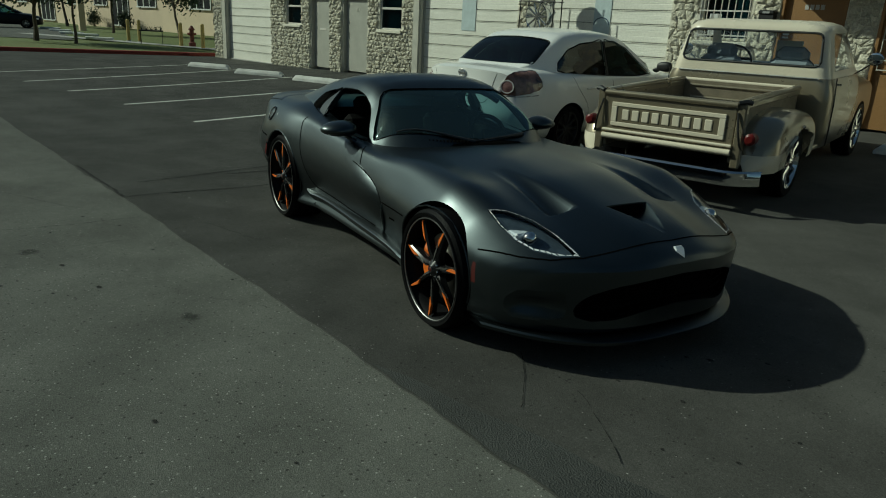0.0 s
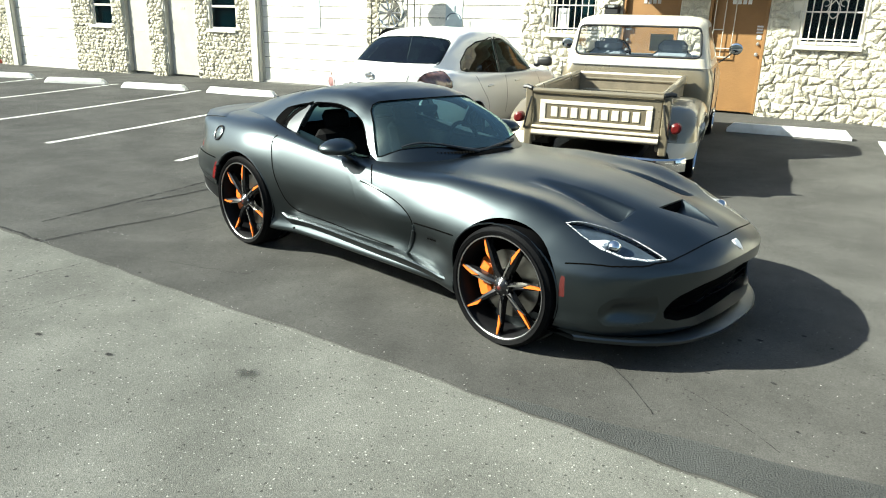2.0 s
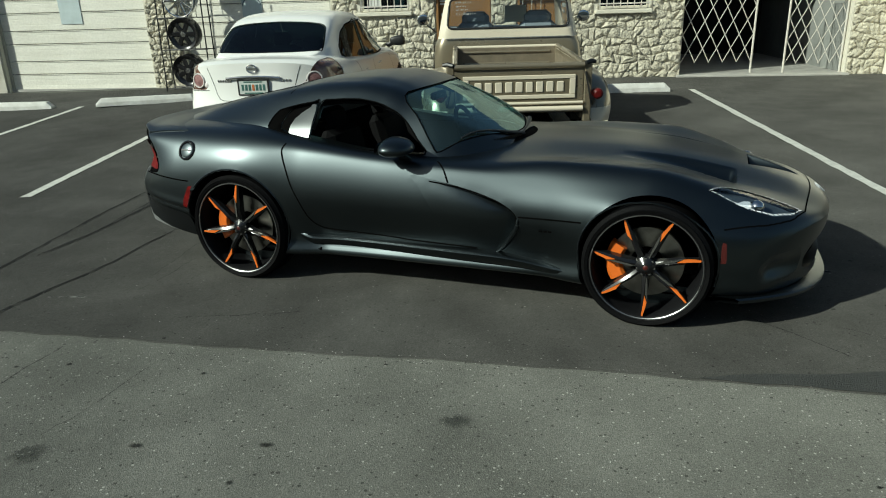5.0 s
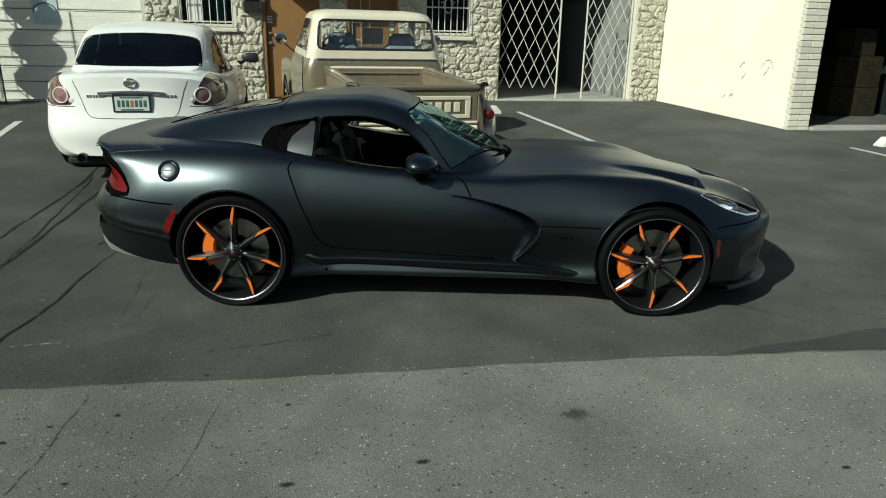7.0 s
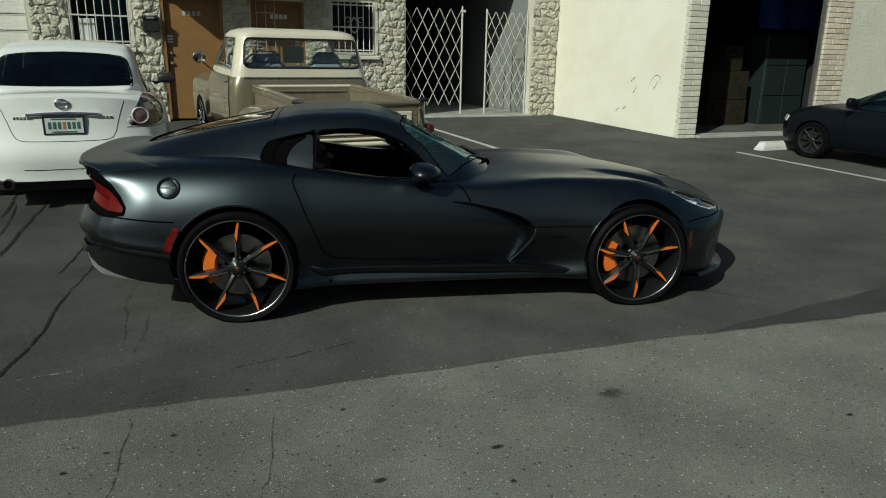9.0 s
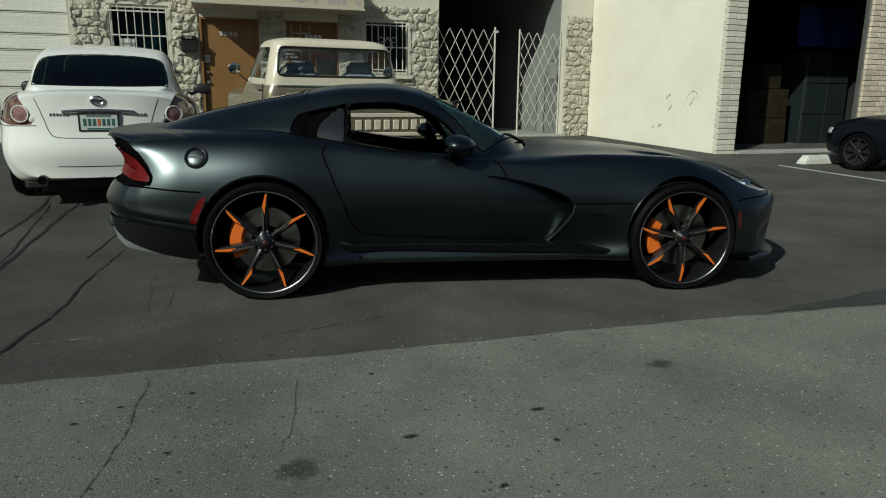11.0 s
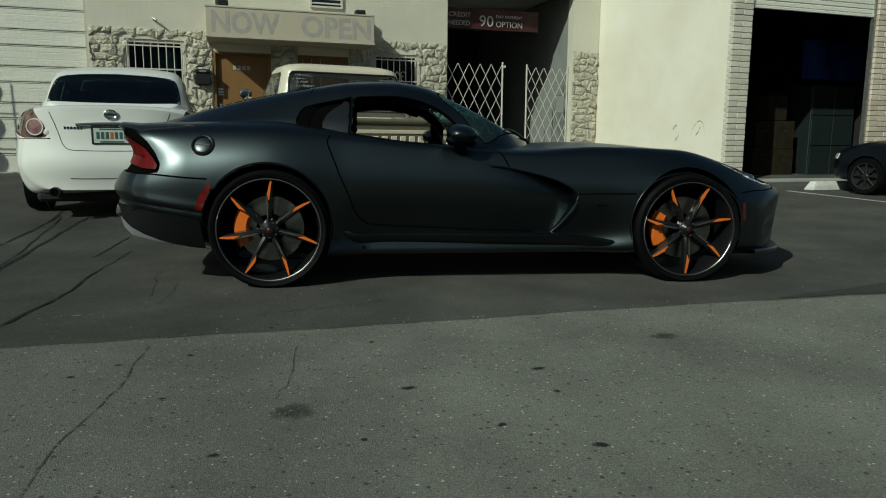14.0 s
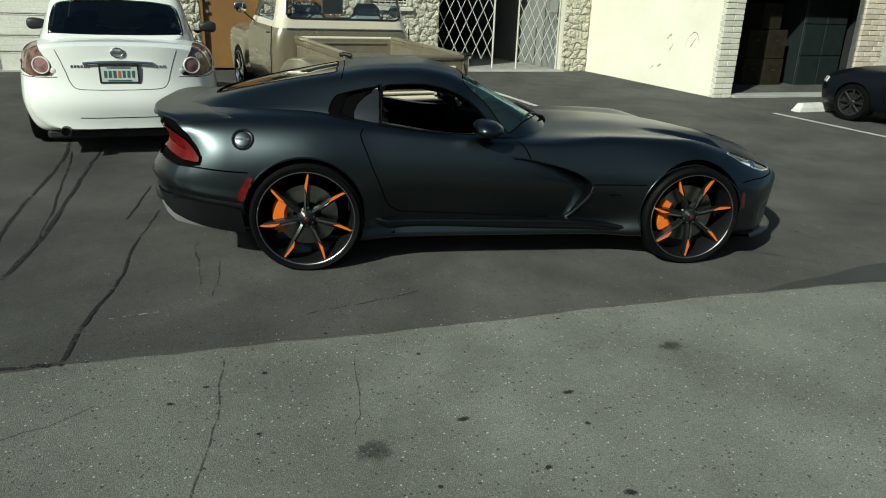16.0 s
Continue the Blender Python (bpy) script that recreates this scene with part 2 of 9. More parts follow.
M["inner"] = material("entry_paint", (0.27, 0.28, 0.265), 0.8, vary=0.12, scale=1.5, bump=0.2)
M["white_metal"] = material("white_metal", (0.62, 0.61, 0.57), 0.5, vary=0.12, scale=20, tint=(0.45, 0.38, 0.30))
M["steel"] = material("galvanised_steel", (0.50, 0.50, 0.48), 0.4, 0.8, vary=0.2, scale=15)
M["black_metal"] = material("black_metal", (0.02, 0.02, 0.02), 0.45, 0.2, vary=0.2, scale=10)
M["pane"] = glass("window_pane", (0.40, 0.62, 0.66), clear=0.7)
# teal of the panes' reflection, painted on added sheets behind the glass
M["pane_teal"] = material("dark_teal_blind", (0.05, 0.115, 0.13), 0.8, vary=0.3, scale=4)
M["sign"] = material("awning_sheet", (0.54, 0.47, 0.36), 0.6, vary=0.08, scale=2.5, tint=(0.40, 0.37, 0.29), bump=0.1)
M["signletter"] = material("faded_letters", (0.43, 0.39, 0.36), 0.6, vary=0.1, scale=8)
# banner red and lettering are dimmed to stand for the entry's shade
M["banner"] = material("shade_dimmed_red", (0.055, 0.008, 0.010), 0.6, vary=0.2, scale=3)
M["bannertext"] = material("banner_lettering", (0.45, 0.43, 0.41), 0.6)
M["paper"] = material("paper", (0.75, 0.75, 0.72), 0.7)
M["blue"] = material("faded_blue", (0.50, 0.58, 0.59), 0.6, vary=0.1, scale=6)
M["darkblue"] = material("dark_blue", (0.03, 0.06, 0.11), 0.6)
M["red_kerb"] = material("red_kerb_paint", (0.25, 0.035, 0.022), 0.75, vary=0.15, scale=5, bump=0.3)
M["grass"] = material("lawn", (0.085, 0.125, 0.022), 0.9, vary=0.2, scale=0.6, tint=(0.13, 0.135, 0.04), bump=0.5, bump_scale=60, fine=0.4, fine_scale=60)
M["leaf"] = material("leaves", (0.032, 0.062, 0.02), 0.7, vary=0.25, scale=5, island=0.3)
M["bark"] = material("bark", (0.12, 0.09, 0.065), 0.9, vary=0.2, scale=12, bump=0.6, stretch=(1, 1, 0.2))
M["yellow"] = material("yellow_post_paint", (0.46, 0.35, 0.12), 0.6, vary=0.12, scale=6)
M["farwall"] = material("far_wall_paint", (0.68, 0.55, 0.40), 0.9, vary=0.05, scale=0.8, bump=0.2)
M["farwindow"] = material("far_window", (0.012, 0.015, 0.018), 0.6, spec=0.1)


# ---- mesh helpers ----
def part(name, bm, mat, parent=None, label="", smooth=False, m=None):
    """Links a bmesh as one mesh object, under a thing or a part if one is given."""
    me = bpy.data.meshes.new(name)
    bm.to_mesh(me)
    bm.free()
    me.materials.append(M[mat] if isinstance(mat, str) else mat)
    if smooth:
        me.shade_smooth()
        me.set_sharp_from_angle(angle=radians(smooth if smooth is not True else 40))
    ob = new(name, me)
    ob.parent = parent
    if m is not None:
        ob.matrix_basis = m
    if label:
        ob["label"] = label
    return ob


def thing(name, label, category, m=Matrix(), group="", kind=""):
    ob = new(name)
    ob.empty_display_size = 0.2
    ob.matrix_basis = m
    return tagged(ob, label, category, group, kind)


def box(bm, x0, x1, y0, y1, z0, z1, bevel=0.0, m=None):
    vs = bmesh.ops.create_cube(bm, size=1.0, matrix=Matrix.LocRotScale(((x0 + x1) / 2, (y0 + y1) / 2, (z0 + z1) / 2), None, (abs(x1 - x0), abs(y1 - y0), abs(z1 - z0))))["verts"]
    if bevel:
        es = list({e for v in vs for e in v.link_edges})
        r = bmesh.ops.bevel(bm, geom=es, offset=bevel, segments=1, affect="EDGES", profile=0.5)
        vs = r["verts"] if not vs[0].is_valid else vs
        vs = list({v for f in r["faces"] for v in f.verts} | {v for v in vs if v.is_valid})
    if m is not None:
        bmesh.ops.transform(bm, matrix=m, verts=vs)
    return vs


def boxpart(name, mat, parent, x0, x1, y0, y1, z0, z1, bevel=0.0, label=""):
    bm = bmesh.new()
    box(bm, x0, x1, y0, y1, z0, z1, bevel)
    return part(name, bm, mat, parent, label)


def tube(bm, pts, r, n=8, closed=False, flat=1.0):
    """A round bar along points; r a number or one a point."""
    pts = [Vector(p) for p in pts]
    rs = r if isinstance(r, (list, tuple)) else [r] * len(pts)
    rings = []
    k = len(pts)
    for i, p in enumerate(pts):
        a = pts[(i - 1) % k] if closed or i else p
        b = pts[(i + 1) % k] if closed or i < k - 1 else p
        d = (b - a).normalized()
        up = Vector((0, 0, 1)) if abs(d.z) < 0.95 else Vector((1, 0, 0))
        s = d.cross(up).normalized()
        u = s.cross(d)
        rings.append([bm.verts.new(p + (s * math.cos(2 * math.pi * j / n) + u * math.sin(2 * math.pi * j / n) * flat) * rs[i]) for j in range(n)])
    for i in range(k if closed else k - 1):
        A, B = rings[i], rings[(i + 1) % k]
        for j in range(n):
            bm.faces.new((A[j], A[(j + 1) % n], B[(j + 1) % n], B[j]))
    if not closed:
        bm.faces.new(rings[0][::-1])
        bm.faces.new(rings[-1])


def lathe(bm, profile, n=32, axis="y", m=None):
    """Turns (radius, height) points round an axis."""
    rings = []
    for r, h in profile:
        ring = []
        for j in range(n):
            a = 2 * math.pi * j / n
            c, s = r * math.cos(a), r * math.sin(a)
            co = Vector((c, h, s)) if axis == "y" else Vector((c, s, h)) if axis == "z" else Vector((h, c, s))
            ring.append(bm.verts.new(m @ co if m else co))
        rings.append(ring)
    for A, B in zip(rings, rings[1:]):
        for j in range(n):
            bm.faces.new((A[j], A[(j + 1) % n], B[(j + 1) % n], B[j]))
    bmesh.ops.recalc_face_normals(bm, faces=bm.faces)


def sheet(bm, f, us, vs):
    """A grid surface from f(u, v)."""
    g = [[bm.verts.new(f(u, v)) for v in vs] for u in us]
    for i in range(len(us) - 1):
        for j in range(len(vs) - 1):
            bm.faces.new((g[i][j], g[i + 1][j], g[i + 1][j + 1], g[i][j + 1]))


def lettering(name, words, size, mat, parent, m, depth=0.004, label="", width=None, align="LEFT", bold=0.0):
    """Words in the built-in font, as a mesh."""
    cu = bpy.data.curves.new(name, "FONT")
    cu.body, cu.size, cu.extrude, cu.align_x = words, size, depth, align
    cu.resolution_u = 3
    cu.offset = bold
    tmp = bpy.data.objects.new(name, cu)
    me = bpy.data.meshes.new_from_object(tmp)
    bpy.data.objects.remove(tmp)
    me.name = name
    if width:
        xs = [v.co.x for v in me.vertices]
        k = width / (max(xs) - min(xs))
        for v in me.vertices:
            v.co.x *= k
    me.materials.clear()
    me.materials.append(M[mat])
    ob = new(name, me)
    ob.parent, ob.matrix_basis = parent, m
    if label:
        ob["label"] = label
    return ob


def curve_at(knots):
    """A smooth curve through (x, value) knots."""
    xs, ys = [k[0] for k in knots], [k[1] for k in knots]
    n = len(xs)
    d = [(ys[i + 1] - ys[i]) / (xs[i + 1] - xs[i]) for i in range(n - 1)]
    t = [d[0]] + [0 if d[i - 1] * d[i] <= 0 else 2 * d[i - 1] * d[i] / (d[i - 1] + d[i]) for i in range(1, n - 1)] + [d[-1]]

    def f(x):
        if x <= xs[0]:
            return ys[0]
        if x >= xs[-1]:
            return ys[-1]
        i = max(j for j in range(n - 1) if xs[j] <= x)
        h = xs[i + 1] - xs[i]
        s = (x - xs[i]) / h
        return ((1 + 2 * s) * (1 - s) ** 2 * ys[i] + s * (1 - s) ** 2 * h * t[i] + s * s * (3 - 2 * s) * ys[i + 1] + s * s * (s - 1) * h * t[i + 1])
    return f


# ---- ground ----
RISE = curve_at([(-26, 0.0), (-18, 0.06), (-11, 0.17), (0, 0.31), (9, 0.31), (16, 0.3)])
WALL_Y = 9.13


def ground_z(x, y):
    e = 1.0 + 1.2 * min(max((-4 - x) / 6, 0), 1)
    return RISE(x) * min(max(y / WALL_Y, 0), 1) ** e


def seam_y(x):
    return -1.82 - (0.06 if x > 0 else 0.04) * x + 0.012 * math.sin(2.1 * x) + 0.006 * math.sin(7.3 * x + 1) + 0.006 * math.sin(19 * x) + 0.003 * math.sin(43 * x)


bm = bmesh.new()
gx = [-500, -200, -90, -50, -35] + [i * 1.0 for i in range(-28, 21)] + [30, 60, 200, 500]
gy = [-500, -150, -50, -20, -10, -5, -2, 0] + [i * 0.7 for i in range(1, 14)] + [9.6, 12, 20, 40, 100, 500]
sheet(bm, lambda x, y: (x, y, ground_z(x, y) - 0.002), gx, gy)
tagged(part("ground", bm, "road", smooth=True), "light grey worn asphalt roadway with pale aggregate", "ground", kind="structure")

bm = bmesh.new()
lx = [-26 + 0.1 * i for i in range(421)]
rows_v = [-1, 0, 0.15, 0.3, 0.45, 0.6, 0.7, 0.8, 0.86, 0.92, 1]
def lot_at(x, v):
    y = seam_y(x) + (WALL_Y + 0.25 - seam_y(x)) * max(v, 0)
    return (x, y - (0.004 if v < 0 else 0), ground_z(x, y) + (-0.006 if v < 0 else 0.004))


sheet(bm, lot_at, lx, rows_v)
part_lot = part("car_park", bm, "lot", smooth=True)
tagged(part_lot, "dark asphalt car park surface with cracks and stains", "pavement", kind="structure")


def strip(name, mat, pts, widths, lift, label, category, ragged=0.0):
    """A thin painted or worn strip that follows the ground along points."""
    bm = bmesh.new()
    P = [Vector((p[0], p[1], 0)) for p in pts]
    fine_pts = []
    for a, b in zip(P, P[1:]):
        k = max(1, int((b - a).length / 0.12))
        fine_pts += [a.lerp(b, i / k) for i in range(k)]
    fine_pts.append(P[-1])
    prev = None
    for i, p in enumerate(fine_pts):
        d = (fine_pts[min(i + 1, len(fine_pts) - 1)] - fine_pts[max(i - 1, 0)]).normalized()
        s = Vector((-d.y, d.x, 0))
        w = widths if not isinstance(widths, (tuple, list)) else widths[0] + (widths[1] - widths[0]) * i / (len(fine_pts) - 1)
        w = w / 2 * (1 + ragged * random.uniform(-1, 1))
        p = p + s * ragged * 0.04 * random.uniform(-1, 1)
        pair = [bm.verts.new((q.x, q.y, ground_z(q.x, q.y) + (lift if q.y > seam_y(q.x) else 0.0006))) for q in (p - s * w, p + s * w)]
        if prev:
            bm.faces.new((prev[0], pair[0], pair[1], prev[1]))
        prev = pair
    bmesh.ops.recalc_face_normals(bm, faces=bm.faces)
    return tagged(part(name, bm, mat), label, category, kind="structure")


BAY_LINES = [((-4.33, 0.98), (-5.13, 6.76)), ((-6.75, 0.8), (-7.79, 6.86)), ((-9.27, 0.64), (-10.73, 6.83)), ((-11.75, 0.4), (-13.64, 6.72)), ((-13.98, 0.13), (-16.67, 6.57)),
             ((-16.5, -0.1), (-19.0, 6.05)), ((3.5, 1.2), (2.98, 7.43)), ((7.3, 1.2), (6.98, 3.85))]
for a, b in BAY_LINES:
    strip("bay_line", "line", [a, b], 0.10, 0.010, "worn white painted parking bay line", "line marking", 0.12)

# ---- building: main front ----
def opening_wall(name, mat, x0, x1, z0, z1, y0, y1, holes, label):
    """A wall with thickness and true openings (x0, x1, z0, z1), built from the solid pieces between them."""
    xs = sorted({x0, x1, *[h[0] for h in holes], *[h[1] for h in holes]})
    zs = sorted({z0, z1, *[h[2] for h in holes], *[h[3] for h in holes]})
    solid = lambda x, z: x0 < x < x1 and z0 < z < z1 and not any(h[0] < x < h[1] and h[2] < z < h[3] for h in holes)
    bm = bmesh.new()
    vert = {}

    def v(x, y, z):
        k = (round(x, 4), round(y, 4), round(z, 4))
        if k not in vert:
            vert[k] = bm.verts.new(k)
        return vert[k]
    for i in range(len(xs) - 1):
        for j in range(len(zs) - 1):
            a, b, c, d = xs[i], xs[i + 1], zs[j], zs[j + 1]
            mx, mz = (a + b) / 2, (c + d) / 2
            if not solid(mx, mz):
                continue
            bm.faces.new((v(a, y0, c), v(b, y0, c), v(b, y0, d), v(a, y0, d)))
            bm.faces.new((v(b, y1, c), v(a, y1, c), v(a, y1, d), v(b, y1, d)))
            for (px, pz), quad in (((a - 1e-3, mz), ((a, y1, c), (a, y0, c), (a, y0, d), (a, y1, d))), ((b + 1e-3, mz), ((b, y0, c), (b, y1, c), (b, y1, d), (b, y0, d))),
                                   ((mx, c - 1e-3), ((a, y1, c), (b, y1, c), (b, y0, c), (a, y0, c))), ((mx, d + 1e-3), ((a, y0, d), (b, y0, d), (b, y1, d), (a, y1, d)))):
                if not solid(px, pz):
                    bm.faces.new([v(*q) for q in quad])
    return tagged(part(name, bm, mat), label, "wall", kind="structure")


TOP = 4.5
STONE_TOP = 2.88
GARAGES = [(-22.45, -19.05), (-11.1, -7.62), (-6.85, -3.66)]          # x0, x1 of the three roller doors
WINDOWS = [(-18.05, -17.1, 1.46, 2.62), (-12.9, -11.9, 1.46, 2.62), (-3.06, -2.06, 1.62, 2.68), (1.50, 2.45, 1.55, 2.62)]
GREY_DOORS = [(-16.55, -15.42, 0.16, 2.36), (-14.76, -13.45, 0.16, 2.36)]
TAN_DOORS = [(-1.56, -0.50, 0.34, 2.52), (0.01, 1.0, 0.34, 2.52)]
ENTRY = (3.07, 5.98, 0.3, 4.0)
GARAGE_TOP = 3.75
holes = [(a, b, -0.2, GARAGE_TOP) for a, b in GARAGES] + WINDOWS + [(a, b, -0.2, d) for a, b, c, d in GREY_DOORS + TAN_DOORS] + [(ENTRY[0], ENTRY[1], -0.2, ENTRY[3])]
opening_wall("wall_front", "stucco", -23.5, 6.62, -0.2, TOP, WALL_Y + 0.03, WALL_Y + 0.28, holes, "cream stucco front wall of a low workshop building")
# closing walls, floor slab and flat roof
boxpart("wall_end", "stucco", None, -23.5, -23.25, WALL_Y + 0.28, 19, -0.2, TOP)
tagged(bpy.data.objects["wall_end"], "cream stucco end wall of the workshop", "wall", kind="structure")
boxpart("wall_rear", "stucco", None, -23.25, 13, 18.75, 19, -0.2, TOP)
tagged(bpy.data.objects["wall_rear"], "plain cream rear wall of the workshop", "wall", kind="structure")
boxpart("roof", "concrete", None, -23.25, 13, WALL_Y + 0.28, 18.75, TOP - 0.3, TOP - 0.1)
tagged(bpy.data.objects["roof"], "flat grey roof of the workshop", "roof", kind="structure")
# added partition, near-black so the rooms behind windows and doors look unlit
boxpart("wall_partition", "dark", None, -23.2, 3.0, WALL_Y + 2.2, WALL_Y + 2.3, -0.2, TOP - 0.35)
tagged(bpy.data.objects["wall_partition"], "added partition in the workshop, near-black for unlit rooms", "wall", kind="structure")
tagged(boxpart("floor", "concrete", None, -23.2, 12.9, WALL_Y + 0.29, 18.7, -0.2, 0.335), "grey concrete floor slab", "floor", kind="structure")
# projecting white wall (slightly askew), return and bay head
BAY_Y = 5.42
bm = bmesh.new()
plan = [(7.06, BAY_Y + 0.03), (7.3, BAY_Y + 0.03), (7.3, WALL_Y + 3), (6.63, WALL_Y + 3), (6.63, WALL_Y + 0.02)]
lo, hi = [bm.verts.new((x, y, -0.2)) for x, y in plan], [bm.verts.new((x, y, TOP)) for x, y in plan]
bm.faces.new(lo[::-1])
bm.faces.new(hi)
for j in range(len(plan)):
    bm.faces.new((lo[j - 1], lo[j], hi[j], hi[j - 1]))
bmesh.ops.recalc_face_normals(bm, faces=bm.faces)
tagged(part("wall_side", bm, "whitewall"), "sunlit white stucco side wall with scuffs", "wall", kind="structure")
tagged(boxpart("wall_bay_head", "stucco", None, 7.47, 10.33, BAY_Y + 0.02, BAY_Y + 0.25, 3.75, TOP), "stucco wall above the workshop bay", "wall", kind="structure")
tagged(boxpart("wall_far", "stucco", None, 10.97, 16.0, BAY_Y + 0.02, BAY_Y + 0.25, -0.2, TOP), "stucco wall past the workshop bay", "wall", kind="structure")
# bay walls and ceiling carry the bay's shade in their colour
tagged(boxpart("wall_bay_back", "dark", None, 7.3, 12.0, 11.0, 11.2, -0.2, TOP - 0.35), "bay back wall, near-black for the unlit bay", "wall", kind="structure")
tagged(boxpart("wall_bay_side", "dark", None, 11.9, 12.0, BAY_Y + 0.26, 11.0, -0.2, TOP - 0.35), "bay side wall, near-black for the unlit bay", "wall", kind="structure")
tagged(boxpart("ceiling", "dark", None, 7.3, 12.9, BAY_Y + 0.26, 11.0, TOP - 0.35, TOP - 0.31), "bay ceiling, near-black for the unlit bay", "ceiling", kind="structure")
tagged(boxpart("floor_bay", "concrete", None, 7.3, 11.9, BAY_Y - 0.02, 11.0, -0.2, 0.17), "worn concrete floor of the workshop bay", "floor", kind="structure")
# left and back passage walls have their shade put into the colour
tagged(boxpart("wall_entry_left", "dark", None, 2.95, 3.05, WALL_Y + 0.29, 15, -0.2, TOP - 0.35), "entry passage side wall, near-black for its shade", "wall", kind="structure")
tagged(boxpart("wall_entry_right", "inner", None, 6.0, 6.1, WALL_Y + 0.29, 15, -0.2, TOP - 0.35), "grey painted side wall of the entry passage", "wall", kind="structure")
tagged(boxpart("wall_entry_back", "dark", None, 2.95, 6.1, 15, 15.1, -0.2, TOP - 0.35), "entry passage back wall, near-black for its shade", "wall", kind="structure")
tagged(boxpart("entry_step", "concrete", None, 3.0, 6.02, WALL_Y - 0.12, WALL_Y + 0.285, 0.1, 0.34, 0.01), "pale concrete threshold of the entry", "step", kind="structure")
# plain unseen wall added across the road, behind the viewer, to darken reflections
tagged(boxpart("wall_across", "greydoor", None, -70, 40, -17.3, -17.0, -0.2, 6.5), "unseen added wall that darkens reflections", "wall", kind="structure")

# ---- vehicle shells ----
def catmull(P, n):
    """Points on a smooth curve through P, n to a span."""
    out = []
    k = len(P)
    for i in range(k - 1):
        a, b, c, d = P[max(i - 1, 0)], P[i], P[i + 1], P[min(i + 2, k - 1)]
        for j in range(n):
            t = j / n
            out.append(tuple(0.5 * (2 * b[q] + (c[q] - a[q]) * t + (2 * a[q] - 5 * b[q] + 4 * c[q] - d[q]) * t * t + (3 * b[q] - a[q] - 3 * c[q] + d[q]) * t ** 3) for q in range(len(b))))
    out.append(tuple(P[-1]))
    return out


def shell(stations, section, n, warp=lambda x, y, z: x, cap=True):
    """A closed, mirrored skin: section(x) gives (y, z) points from the underside round the side to the middle of the top."""
    bm = bmesh.new()
    rings = []
    for x in stations:
        half = catmull(section(x), n)
        ring = [bm.verts.new((warp(x, y, z), -y, z)) for y, z in half]
        ring += [bm.verts.new((warp(x, y, z), y, z)) for y, z in half[-2::-1]]
        rings.append(ring)
    for A, B in zip(rings, rings[1:]):
        for j in range(len(A) - 1):
            bm.faces.new((A[j], A[j + 1], B[j + 1], B[j]))
    if cap:
        for x in (stations[0], stations[-1]):
            half = catmull(section(x), n)
            grid = [[bm.verts.new((warp(x, y * k / 12, z), y * k / 12, z)) for k in range(-12, 13)] for y, z in half]
            for A, B in zip(grid, grid[1:]):
                for j in range(24):
                    bm.faces.new((A[j], A[j + 1], B[j + 1], B[j]))
        bmesh.ops.remove_doubles(bm, verts=bm.verts, dist=0.0004)
    bmesh.ops.recalc_face_normals(bm, faces=bm.faces)
    return bm


def inside(p, poly):
    c = False
    j = len(poly) - 1
    for i in range(len(poly)):
        (xi, yi), (xj, yj) = poly[i], poly[j]
        if (yi > p[1]) != (yj > p[1]) and p[0] < (xj - xi) * (p[1] - yi) / (yj - yi) + xi:
            c = not c
        j = i
    return c


def nearest(p, poly):
    best, bd = p, 1e9
    for i in range(len(poly)):
        a, b = poly[i - 1], poly[i]
        dx, dy = b[0] - a[0], b[1] - a[1]
        L = dx * dx + dy * dy or 1e-9
        t = min(1, max(0, ((p[0] - a[0]) * dx + (p[1] - a[1]) * dy) / L))
        q = (a[0] + dx * t, a[1] + dy * t)
        d = (q[0] - p[0]) ** 2 + (q[1] - p[1]) ** 2
        if d < bd:
            best, bd = q, d
    return best


def cut(bm, poly, axis, where=lambda v: True, keep=True):
    """Cuts the outline poly, seen along axis, out of a skin; the edge is fitted to the outline. Returns the piece as a bmesh of its own."""
    ax = {"x": (1, 2, 0), "y": (0, 2, 1), "z": (0, 1, 2)}[axis]
    bm.normal_update()
    x0, x1 = min(p[0] for p in poly) - 0.05, max(p[0] for p in poly) + 0.05
    y0, y1 = min(p[1] for p in poly) - 0.05, max(p[1] for p in poly) + 0.05
    inn = []
    for f in bm.faces:
        c = f.calc_center_median()
        if x0 < c[ax[0]] < x1 and y0 < c[ax[1]] < y1 and where(c) and abs(f.normal[ax[2]]) > 0.03 and inside((c[ax[0]], c[ax[1]]), poly):
            inn.append(f)
    inset = set(inn)
    rim = {v for f in inn for v in f.verts if any(g not in inset for g in v.link_faces)}
    for v in rim:
        q = nearest((v.co[ax[0]], v.co[ax[1]]), poly)
        d0, d1 = q[0] - v.co[ax[0]], q[1] - v.co[ax[1]]
        n = v.normal
        nn = n[ax[2]] if abs(n[ax[2]]) > 0.15 else math.copysign(0.15, n[ax[2]] or 1)
        d2 = -(n[ax[0]] * d0 + n[ax[1]] * d1) / nn
        d2 = max(-0.03, min(0.03, d2))
        v.co[ax[0]], v.co[ax[1]], v.co[ax[2]] = q[0], q[1], v.co[ax[2]] + d2
    piece = None
    if keep:
        piece = bmesh.new()
        vm = {}
        for f in inn:
            for v in f.verts:
                if v not in vm:
                    vm[v] = piece.verts.new(v.co)
            piece.faces.new([vm[v] for v in f.verts])
    bmesh.ops.delete(bm, geom=inn, context="FACES")
    return piece


